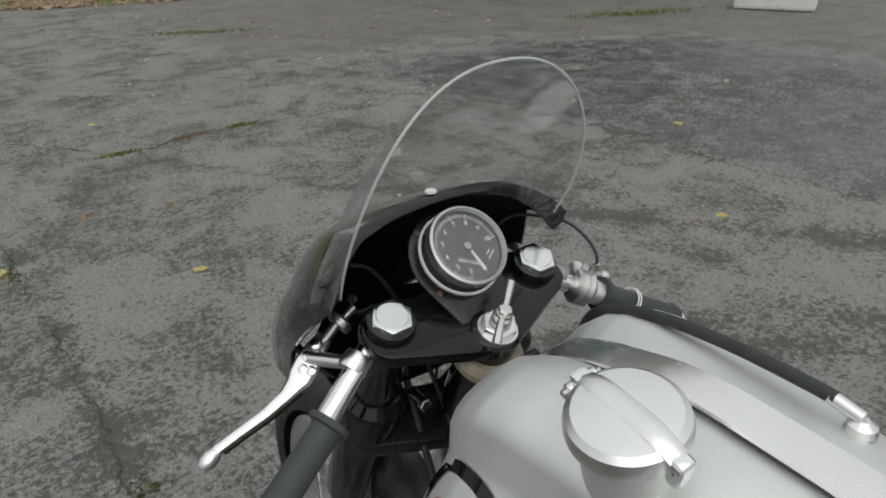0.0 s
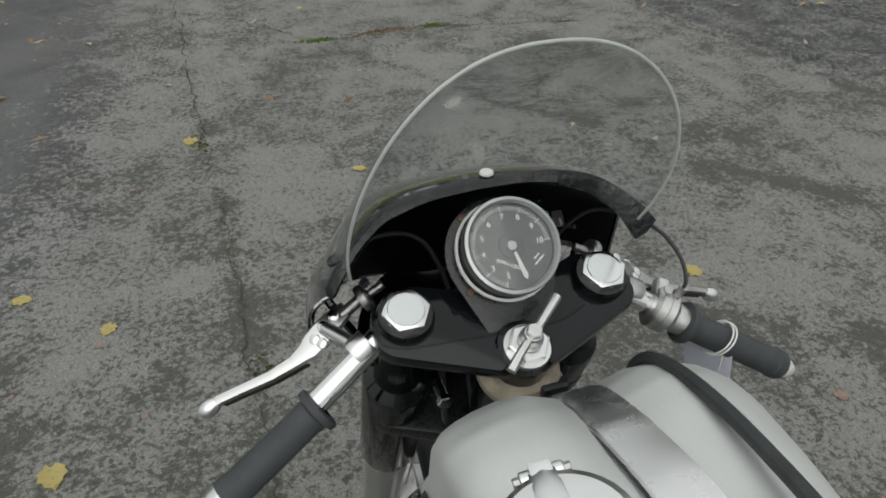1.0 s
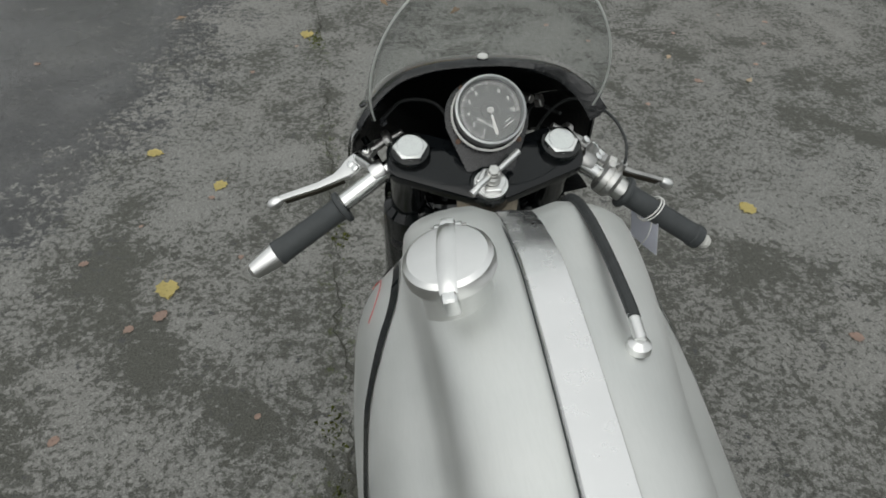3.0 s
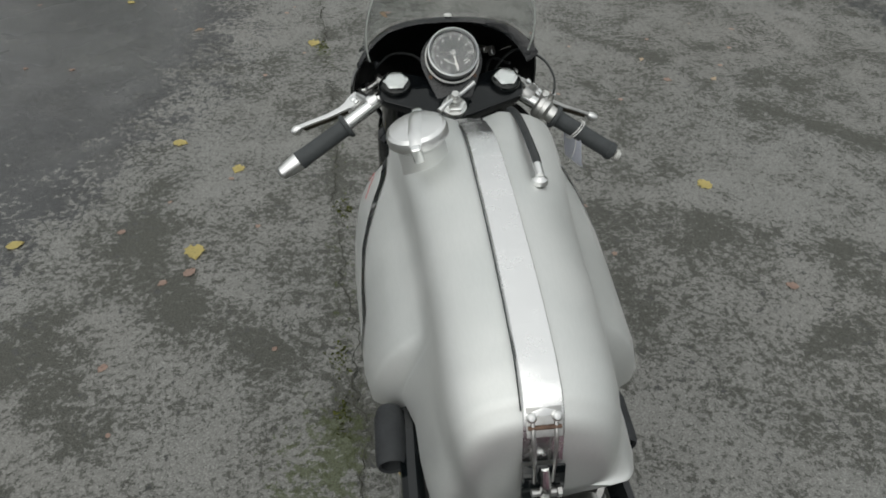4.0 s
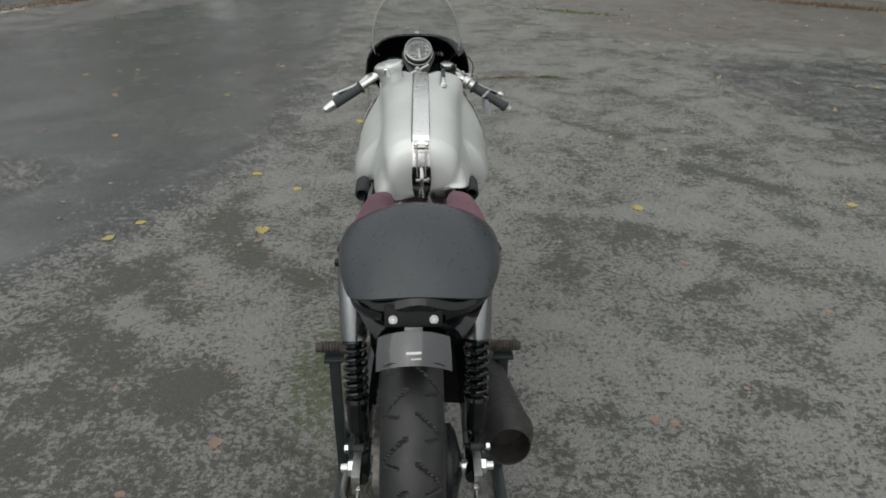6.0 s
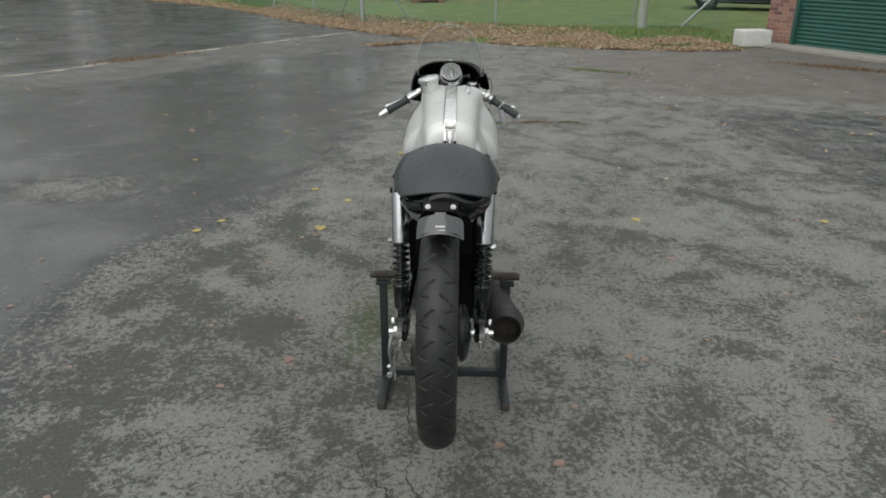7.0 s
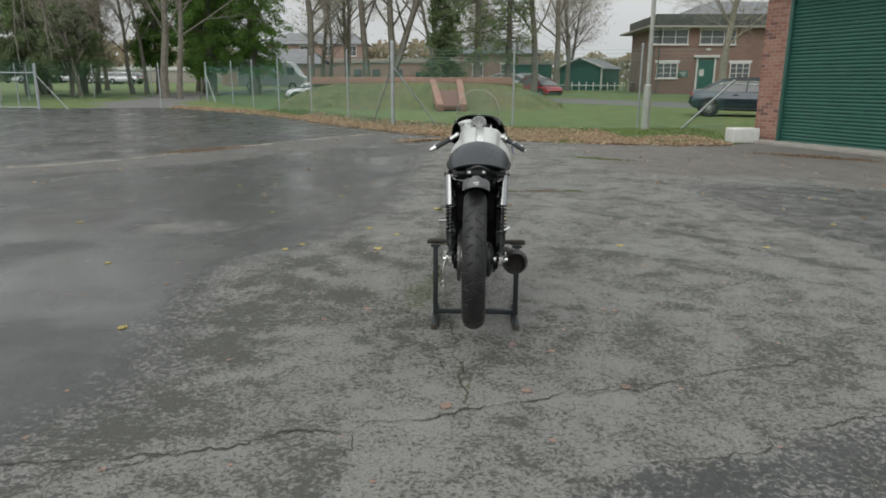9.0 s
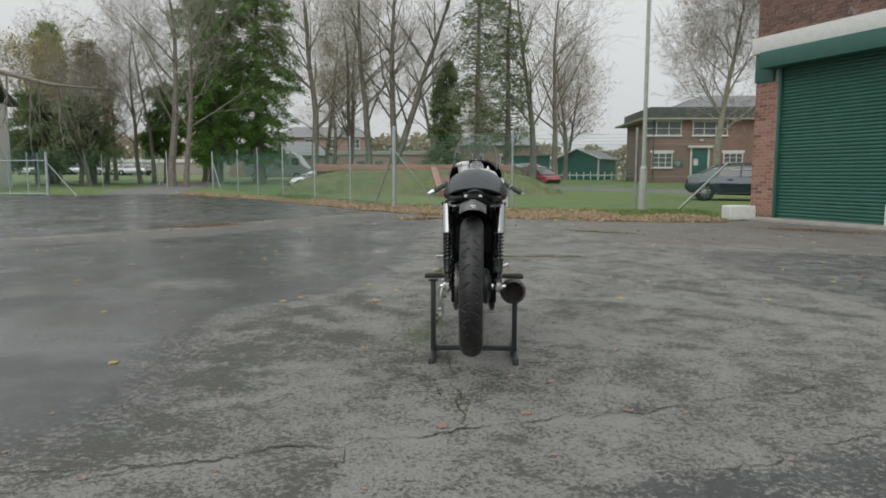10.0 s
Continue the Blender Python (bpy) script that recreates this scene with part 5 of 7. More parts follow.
# tail hump: padded rim, vinyl cover and glass-fibre tray
hump_rows = []
NV, NU = 22, 45
for i in range(NV):
    v = i / (NV - 1)
    row = []
    for j in range(NU):
        u = -1 + 2 * j / (NU - 1)
        a = u * radians(93)
        wx = 0.146 - 0.024 * v ** 2.2
        k = math.sin(a)
        rim_y = -0.185 + 0.055 * abs(u) ** 2.2
        back_y = -0.345 + 0.095 * abs(u) ** 2.6
        zr = 0.868 + 0.12 * max(0.0, math.cos(a)) ** 0.95
        zb = 0.866 + 0.036 * max(0.0, math.cos(a)) ** 1.2
        y = rim_y + (back_y - rim_y) * v
        z = zr + (zb - zr) * (v ** 1.55)
        row.append((wx * k, y, z))
    hump_rows.append(row)
hump_front = [[(p[0] * 0.96, p[1] + 0.016, 0.868 + (p[2] - 0.868) * 0.9) for p in hump_rows[0]], [(p[0] * 0.985, p[1] + 0.006, 0.868 + (p[2] - 0.868) * 0.985) for p in hump_rows[0]]]
part("hump_cover", sheet(hump_front + hump_rows, -0.008), vinyl, seat, "grey vinyl covered tail hump", angle=70)
face = [[(p[0] * f, -0.152 + 0.02 * (p[2] - 0.87) / 0.12 * -1 - 0.012 * 0, 0.86 + (p[2] - 0.86) * f * 0.985) for p in hump_rows[0]] for f in (0.97, 0.8, 0.5, 0.2)]
part("backrest", sheet(face, 0.01), suede_mat, seat, "burgundy suede bum stop")
part("hump_piping", hose([(p[0] * 0.975, p[1] + 0.012, 0.868 + (p[2] - 0.868) * 0.955) for p in hump_rows[0][::3]], 0.003, 8, 3), suede_mat, seat)
tray = []
for v in np.linspace(0, 1, 16):
    y = 0.04 - 0.385 * v
    w = float(np.interp(y, [-0.345, -0.3, -0.2, 0.0, 0.19], [0.07, 0.092, 0.125, 0.138, 0.12]))
    tray.append([(w * u, y, zs(max(y, -0.08)) - 0.035 - 0.022 * abs(u) ** 6 + 0.012 * (1 - u * u) * (v > 0.8)) for u in np.linspace(-1, 1, 17)])
part("seat_tray", sheet(tray, -0.012), gloss_black, seat, "gloss black glass-fibre seat tray")
lip = [(x, -0.343 + 0.095 * abs(x / 0.122) ** 2.6, 0.87 + 0.026 * math.exp(-(x / 0.05) ** 2)) for x in np.linspace(-0.118, 0.118, 17)]
lip_band = [[(x, y + 0.004, z + 0.006), (x * 1.01, y - 0.006, z - 0.006), (x * 1.02, y - 0.004, z - 0.018), (x * 1.02, y + 0.012, z - 0.03)] for x, y, z in lip]
part("tail_lip", sheet(lip_band, 0.003), gloss_black, seat, "gloss black lip under the tail")

# ---- forks, yokes, bars, instrument, fairing and screen ----
RAKE = (FA - Vector((0, 0.934, 0.968)))
fork_dir = Vector((0, RAKE.y - 0.03, RAKE.z)).normalized()
for s in (-1, 1):
    leg = new("fork_leg")
    leg.parent = bike
    top = Vector((s * 0.093, 0.932, 0.958))
    F = lambda d, x=0.0: top + fork_dir * d + Vector((x, 0, 0))
    part("stanchion_cover", lathe([(0.0, 0.0), (0.0265, 0.0), (0.0265, 0.012), (0.0245, 0.016), (0.0245, 0.1), (0.034, 0.11), (0.0355, 0.118), (0.0355, 0.32), (0.034, 0.327), (0.03, 0.33), (0.0, 0.33)], aim(F(0.006), F(1)), 36), gloss_black, leg, "gloss black fork shroud")
    part("clamp_screw", merge(rod(F(0.118) + Vector((s * -0.035, -0.02, 0)), F(0.118) + Vector((s * -0.035, -0.046, 0)), 0.006), hexagon(0.008, 0.006, aim(F(0.118) + Vector((s * -0.035, -0.044, 0)), F(0.118) + Vector((s * -0.035, -0.1, 0))))), chrome, leg)
    part("slider", lathe([(0.0, 0.3), (0.027, 0.3), (0.03, 0.315), (0.029, 0.4), (0.026, 0.56), (0.03, 0.6), (0.03, 0.66), (0.02, 0.69), (0, 0.69)], aim(F(0), F(1)), 28), polished, leg, "polished alloy fork slider")
    part("collar", lathe([(0.018, 0.0), (0.0245, 0.0), (0.0255, 0.004), (0.0255, 0.008), (0.0235, 0.0125), (0.018, 0.013)], aim(F(0.0), F(-1)), 40), gloss_black, leg)
    part("top_nut", merge(lathe([(0.0, -0.002), (0.0185, -0.002), (0.0188, 0.004), (0.0185, 0.006), (0.0, 0.006)], aim(F(-0.0095), F(-1)), 40), hexagon(0.0212, 0.007, aim(F(-0.013), F(-1)), 0.06), lathe([(0.0168, -0.001), (0.0155, 0.0006), (0.0, 0.001)], aim(F(-0.02), F(-1)), 36)), chrome, leg, "polished hexagon fork top nut")
UP = -fork_dir
ym = Matrix(((1, 0, 0, 0), (0, -fork_dir.z, -fork_dir.y, 0.932), (0, fork_dir.y, -fork_dir.z, 0.952), (0, 0, 0, 1)))  # yoke plane, z along the fork
outline = rounded([(-0.122, 0.02, 0.02), (-0.122, -0.026, 0.022), (-0.02, -0.067, 0.018), (0.02, -0.067, 0.018), (0.122, -0.026, 0.022), (0.122, 0.02, 0.02), (0.08, 0.034, 0.02), (0.0, 0.005, 0.04), (-0.08, 0.034, 0.02)])
part("top_yoke", plate(outline, 0.017, ym @ pose(0, 0, -0.008), 0.003), yoke_black, bike, "black enamelled top yoke")
part("bottom_yoke", plate(outline, 0.026, ym @ pose(0, 0, -0.185), 0.004), satin_black, bike)
stem = ym @ Vector((0, -0.05, 0.0))
part("dust_cover", lathe([(0.0, 0.0), (0.034, 0.0), (0.038, 0.006), (0.038, 0.014), (0.031, 0.022), (0.0, 0.022)], aim(stem + fork_dir * 0.038, stem + fork_dir * -1), 32), gasket, bike, "dusty pale bearing cover")
part("stem_nut", merge(lathe([(0.0, 0.0), (0.0208, 0.0), (0.0212, 0.003), (0.0205, 0.006), (0.0, 0.006)], aim(stem - fork_dir * 0.009, stem - fork_dir), 40), hexagon(0.0185, 0.009, aim(stem - fork_dir * 0.015, stem - fork_dir), 0.1)), polished, bike, "polished steering stem nut")
part("damper_knob", merge(lathe([(0.0, 0.0), (0.0108, 0.0), (0.0102, 0.008), (0.0078, 0.011), (0.0075, 0.014), (0.0, 0.015)], aim(stem - fork_dir * 0.025, stem - fork_dir), 24), hexagon(0.0072, 0.007, aim(stem - fork_dir * 0.038, stem - fork_dir))), pale_cast, bike, "dull bright steering damper knob")
hub_ = stem - fork_dir * 0.034
wing = Vector((0.76, 0.62, 0.06)).normalized()
part("damper_wing", merge(hose([hub_ + wing * 0.006, hub_ + wing * 0.024 + Vector((0, 0, 0.004)), hub_ + wing * 0.044 + Vector((0, 0, 0.009))], [0.0035, 0.004, 0.0046], 10), hose([hub_ - wing * 0.006, hub_ - wing * 0.022 - Vector((0, 0, 0.003)), hub_ - wing * 0.036 - Vector((0, 0, 0.008))], [0.0035, 0.004, 0.0046], 10)), polished, bike, "two-armed steering damper lever")

# tachometer
tach_n = Vector((0.0, -0.68, 0.73)).normalized()
tach_c = Vector((0.003, 0.930, 1.018))
tm = aim(tach_c, tach_c + tach_n)
tx = Vector((1, 0, 0))
ty = tach_n.cross(tx).normalized()
tm = Matrix((( tx.x, ty.x, tach_n.x, tach_c.x), (tx.y, ty.y, tach_n.y, tach_c.y), (tx.z, ty.z, tach_n.z, tach_c.z), (0, 0, 0, 1)))
brk = [(0.052 * math.sin(radians(a)), 0.052 * math.cos(radians(a))) for a in range(-115, 116, 10)]
part("tachometer_bracket", plate(brk + [(0.026, -0.074), (0.015, -0.096), (-0.015, -0.096), (-0.026, -0.074)], 0.003, tm @ pose(0, 0, -0.034), 0.0008), plain("bracket_black", (0.011, 0.0115, 0.0125), 0.28, 0.0, 0.2, 30), bike, "black instrument mounting plate")
part("bracket_tab", plate([(-0.026, 0.04), (-0.016, 0.056), (-0.012, 0.074), (0.012, 0.074), (0.016, 0.056), (0.026, 0.04)], 0.003, tm @ pose(0, 0, -0.03, -12, 0, 0), 0.0008), yoke_black, bike, "black tab from the instrument plate to the fairing")
for a in (38, 128, 232, 322):
    part("bracket_screw", lathe([(0.0034, 0), (0.0032, 0.002), (0, 0.0026)], tm @ pose(0.0475 * math.sin(radians(a)), 0.0475 * math.cos(radians(a)), -0.031), 10), rusty, bike, "rusty bracket screw")
tach = new("tachometer")
tach.parent = bike
part("case", lathe([(0.0, -0.07), (0.03, -0.07), (0.036, -0.06), (0.0385, -0.04), (0.0395, -0.012), (0.0405, -0.008), (0.0405, -0.002)], tm, 48), plain("black_crackle", (0.07, 0.072, 0.075), 0.4, 0.3, 0.2, 60, bump=0.2), tach)
part("bezel", lathe([(0.0405, -0.01), (0.0428, -0.008), (0.0432, -0.002), (0.0422, 0.0025), (0.0395, 0.0035), (0.0375, 0.0005), (0.0373, -0.003)], tm, 64), plain("dull_chrome", (0.46, 0.47, 0.47), 0.42, 1.0, 0.1, 50), tach, "dull chromed bezel")
part("seal_ring", lathe([(0.043, -0.022), (0.0455, -0.022), (0.0455, -0.019), (0.043, -0.019)], tm, 48, close=True), white_paint, tach)
part("dial", lathe([(0.0, -0.0042), (0.0378, -0.0042), (0.0378, -0.006), (0.0, -0.006)], tm, 48), dial_black, tach, "black dial with white numerals")
part("dial_ring", lathe([(0.0, -0.0036), (0.0105, -0.0036), (0.0112, -0.0041)], tm, 40), plain("dial_hub_grey", (0.06, 0.063, 0.065), 0.45, 0.0, 0.1, 60), tach)
for i, num in enumerate(("2", "3", "4", "5", "6", "7", "8", "9", "10")):
    a = radians(200 + i * 31.2)  # clockwise from twelve
    px_, py_ = 0.0262 * math.sin(a), 0.0262 * math.cos(a)
    lettering(num, 0.0072, tm @ pose(px_, py_, -0.0038, 0, 0, 0), dial_white, tach, "numeral")
ticks = bmesh.new()
for i in range(8 * 10 + 1):
    a = radians(200 + i * 3.12)
    long_ = i % 10 == 0
    ticks = merge(ticks, moved(block(0.0007 if long_ else 0.0004, 0.0055 if long_ else 0.003, 0.0004), pose(0, 0, 0, 0, 0, -math.degrees(a)) @ pose(0, 0.0335, 0)))
tagged(part("scale_marks", moved(ticks, tm @ pose(0, 0, -0.004)), dial_white, tach), kind="stuff")
lettering("RPM×1000", 0.0052, tm @ pose(-0.006, -0.0155, -0.0038, 0, 0, -28), dial_white, tach, "scale_text")
for w_, x_, y_ in ((0.012, 0.022, -0.016), (0.007, 0.02, -0.0125)):
    part("maker_bar", moved(block(w_, 0.0011, 0.0004), tm @ pose(x_, y_, -0.0039, 0, 0, 35)), dial_white, tach)
needle = plate([(-0.0012, 0.006), (-0.0022, 0.028), (0.0, 0.0315), (0.0022, 0.028), (0.0012, 0.006)], 0.0006, tm @ pose(0, 0, -0.0022, 0, 0, -168))
part("needle", needle, dial_white, tach, "white pointer near zero")
part("needle_boss", lathe([(0.0, 0.0), (0.0042, 0.0), (0.004, 0.0022), (0.0, 0.0026)], tm @ pose(0, 0, -0.003), 20), steel, tach, "dull metal pointer boss")
glass_k = clear("dial_glass", (0.97, 0.98, 0.98), 0.03)
gl_ob = part("dial_glass", lathe([(0.0, -0.0005), (0.02, -0.0008), (0.0378, -0.0018), (0.0378, -0.0024), (0.0, -0.0014)], tm, 40), glass_k.m, tach)
gl_ob.visible_shadow = False
part("drive_cable", hose([tm @ Vector((0, 0, -0.07)), (0.0, 1.0, 0.93), (-0.03, 1.02, 0.88), (-0.05, 0.95, 0.78), (-0.06, 0.85, 0.6)], 0.0045, 8), hose_rubber, bike)

# clip-on bars
for s in (-1, 1):
    bar = new("handlebar")
    bar.parent = bike
    a, g0, tip = Vector((s * 0.1, 0.944, 0.948)), Vector((s * 0.178, 0.904, 0.906)), Vector((s * 0.292, 0.866, 0.843))
    dv = (tip - g0).normalized()
    part("tube", rod(a - dv * 0.01, tip - dv * 0.016, 0.0112, segs=24), chrome, bar, "chromed clip-on tube")
    prof = [(0.0115, -0.003), (0.0205, -0.002), (0.0212, 0.001), (0.0205, 0.004), (0.0158, 0.006)]
    n = 15
    for i in range(n):
        z = 0.012 + 0.096 * i / n
        prof += [(0.0143, z), (0.0147, z + 0.002)]
    prof += [(0.0145, 0.11), (0.0158, 0.112), (0.016, 0.119), (0.015, 0.1225), (0.0112, 0.1235)]
    if s < 0:
        part("grip", lathe(prof[:5] + [(0.0148, 0.012), (0.0152, 0.085), (0.0165, 0.1), (0.0155, 0.1)], aim(g0, tip), 32), grip_rubber, bar, "plain black rubber grip")
        part("bar_end", lathe([(0.0, 0.142), (0.006, 0.1415), (0.0115, 0.136), (0.0135, 0.122), (0.0155, 0.105), (0.0158, 0.099), (0, 0.099)][::-1], aim(g0, tip), 28), polished, bar, "bright rounded bar end")
    else:
        part("grip", lathe(prof, aim(g0, tip), 32), grip_rubber, bar, "ribbed black rubber twist grip")
        part("bar_end", lathe([(0.0, 0.126), (0.008, 0.127), (0.01, 0.131), (0.007, 0.137), (0.0, 0.138)], aim(g0, tip), 24), white_paint, bar)
    if s < 0:
        lev = new("clutch_lever_set")
    else:
        lev = new("brake_lever_set")
    lev.parent = bike
    piv = Vector((s * 0.157, 0.985, 0.922))
    root = Vector((s * 0.142, 0.931, 0.928))
    upn = Vector((0, -0.35, 0.94)).normalized()
    along = (Vector((s * 0.281, 0.972, 0.855)) - piv).normalized()
    acr = upn.cross(along).normalized()
    up2 = along.cross(acr).normalized()
    if up2.z < 0:
        up2 = -up2
    fr = Matrix(((along.x, acr.x, up2.x, piv.x), (along.y, acr.y, up2.y, piv.y), (along.z, acr.z, up2.z, piv.z), (0, 0, 0, 1)))
    if fr.determinant() < 0:
        acr = -acr
        fr = Matrix(((along.x, acr.x, up2.x, piv.x), (along.y, acr.y, up2.y, piv.y), (along.z, acr.z, up2.z, piv.z), (0, 0, 0, 1)))
    part("bar_clamp", merge(lathe([(0.0113, -0.009), (0.0135, -0.009), (0.0142, -0.007), (0.0142, 0.007), (0.0135, 0.009), (0.0113, 0.009)], aim(root - dv * 0.012, root + dv), 24), rod(root - dv * 0.012, piv, 0.0065, 0.0075)), cast_alloy if s > 0 else polished, lev)
    sg = 1 if (fr @ Vector((0, 1, 0)) - piv).y < 0 else -1  # towards the rider
    blade = []
    for t_, off, wd in ((-0.026, -0.002, 0.009), (-0.008, 0.001, 0.0125), (0.008, 0.005, 0.0145), (0.02, 0.008, 0.0135), (0.028, 0.0095, 0.0095), (0.04, 0.0105, 0.0068), (0.065, 0.008, 0.0055), (0.095, 0.001, 0.005), (0.118, -0.004, 0.005), (0.127, -0.004, 0.006)):
        blade.append([fr @ Vector((t_, sg * off + k * wd, z)) for k, z in ((-1, 0.001), (-0.8, 0.004), (0.0, 0.0048), (0.8, 0.004), (1, 0.001), (0.8, -0.003), (0, -0.0042), (-0.8, -0.003))])
    if s > 0:
        blade = [[sum(r, Vector()) / 8 + (q - sum(r, Vector()) / 8) * 0.7 for q in r] for r in blade]
    lb = sheet(blade, closed_u=True)
    bmesh.ops.holes_fill(lb, edges=[e for e in lb.edges if e.is_boundary], sides=0)
    part("lever_blade", lb, polished if s < 0 else cast_alloy, lev, "polished alloy lever blade", angle=35)
    # dark strip along the rider's edge; the shade under the blade is its colour
    chan = [[fr @ Vector((t_, sg * (off + wd * 0.97), z)) for z in (0.0008, -0.0068)] for t_, off, wd in ((0.03, 0.0098, 0.0088), (0.04, 0.0105, 0.0068), (0.065, 0.008, 0.0055), (0.095, 0.001, 0.005), (0.117, -0.004, 0.005))]
    part("lever_shade_strip", sheet(chan, 0.0012), plain("bronzed_shade_strip", (0.035, 0.03, 0.02), 0.5, 0.6, 0.3, 60), lev, "dark strip along the lever's edge, coloured as shade")
    part("ball_end", lathe([(0.0, -0.008), (0.006, -0.0075), (0.0085, -0.001), (0.0085, 0.006), (0.006, 0.011), (0, 0.012)], fr @ pose(0.128, sg * -0.004, 0, 0, 90, 0), 20), polished, lev)
    for bx, by in ((0.0, 0.0), (0.012, 0.006), (-0.014, -0.003), (0.008, 0.014)):
        part("pivot_screw", merge(lathe([(0.0052, 0.0), (0.005, 0.0022), (0.003, 0.003), (0, 0.003)], fr @ pose(bx, sg * by, 0.0045), 14)), chrome, lev)
    part("cable_adjuster", merge(rod(fr @ Vector((-0.02, 0, 0)), fr @ Vector((-0.046, sg * -0.002, 0.002)), 0.0055), lathe([(0.0, 0), (0.0125, 0.0), (0.0135, 0.002), (0.0135, 0.007), (0.0115, 0.009), (0, 0.01)], aim(fr @ Vector((-0.042, 0, 0.002)), fr @ Vector((-0.1, 0, 0.002))), 24), rod(fr @ Vector((-0.052, 0, 0.002)), fr @ Vector((-0.068, 0, 0.002)), 0.0042)), cast_alloy, lev, "knurled cable adjuster")
# throttle drum on the right bar
thr = new("throttle_drum")
thr.parent = bike
td0, td1 = Vector((0.15, 0.921, 0.922)), Vector((0.178, 0.904, 0.906))
part("housing", merge(lathe([(0.0, -0.002), (0.0175, -0.002), (0.0215, 0.002), (0.0215, 0.009), (0.0205, 0.0095), (0.0205, 0.0105), (0.0215, 0.011), (0.0215, 0.018), (0.017, 0.022), (0.015, 0.024), (0.0145, 0.036), (0.0, 0.036)], aim(td0, td1), 28), block(0.014, 0.022, 0.014, (0.164, 0.93, 0.931), 0.005, (30, 20, -20), 3)), pale_cast, thr, "cast alloy twist-grip housing")
part("housing_screw", lathe([(0.0046, 0), (0.0044, 0.002), (0, 0.0022)], aim((0.16, 0.914, 0.943), (0.155, 0.86, 1.02)), 14), steel, thr)
part("cable_elbow", hose([(0.165, 0.922, 0.93), (0.171, 0.912, 0.938), (0.173, 0.909, 0.947)], 0.0045, 10), cast_alloy, thr)
part("throttle_cable", hose([(0.172, 0.91, 0.94), (0.174, 0.91, 0.955), (0.175, 0.926, 0.97), (0.165, 0.949, 0.986), (0.149, 0.974, 0.99), (0.12, 1.005, 0.985), (0.09, 1.02, 0.94), (0.06, 0.98, 0.88), (0.05, 0.9, 0.82)], 0.0019, 8), hose_rubber, bike, "thin black throttle cable")
part("clutch_cable", hose([(-0.125, 1.03, 0.95), (-0.09, 1.055, 0.965), (-0.04, 1.05, 0.95), (-0.02, 1.0, 0.88), (-0.03, 0.9, 0.78)], 0.0026, 8), hose_rubber, bike, "thin black clutch cable")
part("brake_cable", hose([(0.12, 1.03, 0.95), (0.09, 1.08, 0.93), (0.09, 1.1, 0.8), (0.09, 1.16, 0.5)], 0.0026, 8), hose_rubber, bike)
for s in (-1, 1):
    part("fairing_stay", hose([(s * 0.08, 0.96, 0.83), (s * 0.12, 1.03, 0.86), (s * 0.15, 1.07, 0.9)], 0.005, 8), gloss_black, bike)
part("stay_bolt", merge(rod((0.07, 1.0, 0.99), (0.045, 1.03, 0.985), 0.006), hexagon(0.009, 0.008, pose(0.075, 0.995, 0.99, 0, 70, -30))), steel, bike)

# fairing shell
FC = Vector((0, 1.0, 0.862))


def fairing(phi, th, grow=0.0):
    """phi: round the opening from the crown; th: from the opening (0) to the nose (90), degrees."""
    a, b = radians(phi), radians(th)
    up = math.cos(a)
    az = 0.192 if up > 0 else 0.15
    brow = [0, 25, 45, 56, 66, 80, 105, 128] if phi < 0 else [0, 25, 42, 50, 51.5, 80, 105, 128]
    open_y = float(np.interp(abs(phi), brow, [-0.022, -0.034, -0.056, -0.062, -0.04, -0.005, 0.02, 0.04] if phi < 0 else [-0.022, -0.034, -0.056, -0.062, 0.0, 0.03, 0.055, 0.075]))
    sq = 0.61 if up > 0 else 0.9
    x = (0.172 + grow) * math.copysign(abs(math.sin(a)) ** sq, math.sin(a)) * math.cos(b) ** 0.55
    z = FC.z + (az + grow) * math.copysign(abs(up) ** sq, up) * math.cos(b) ** 0.6 - 0.035 * math.sin(b)
    y = FC.y + open_y * (1 - b / 1.571) + (0.165 + grow) * math.sin(b)
    return Vector((x, y, z))


fg = [[fairing(p, t) for p in sorted([*np.linspace(-88, 88, 97), 51.5])] for t in (0, 3, 8, 14, 21, 29, 38, 47, 56, 65, 74, 82, 87, 89.3, 89.98)]
part("fairing", sheet(fg, 0.003), plain("fairing_black", (0.004, 0.006, 0.007), 0.05, 0.0, 0.3, 20, coat=1.0, specular=0.7), bike, "gloss black half fairing", angle=60)
fin = [[fairing(p, t, -0.006) for p in np.linspace(-86, 86, 41)] for t in (1, 6, 14, 24, 36, 50, 64, 78, 86, 89.3, 89.98)]
part("fairing_lining", sheet(fin, -0.001), black_inside, bike, angle=60)
floor_rows = []
for v_ in np.linspace(0, 1, 9):
    bow_ = math.sqrt(max(0.0, 1 - (0.97 * v_) ** 2))
    floor_rows.append([((0.16 if u_ > 0 else 0.125) * u_ * bow_, 0.985 + 0.185 * v_, 0.858 - 0.02 * (1 - u_ * u_) - 0.015 * v_) for u_ in np.linspace(-1, 1, 15)])
part("fairing_floor", sheet(floor_rows, 0.003), black_inside, bike, "black underside of the fairing", angle=60)
lipg = []
for p in np.linspace(-57, 50, 60):
    o = fairing(p, 0, 0.001)
    i_ = fairing(p, 0, -0.005 - 0.016 * max(0.0, p / 52))
    wob = 0.0012 * noise.noise(Vector((p * 0.15, 0, 0)))
    lipg.append([o + Vector((0, 0.01, 0)), o + Vector((0, -0.002, 0.001)), i_.lerp(o, 0.5) + Vector((0, -0.005 + wob, 0)), i_ + Vector((0, -0.002, wob)), i_ + Vector((0, 0.006, 0))])
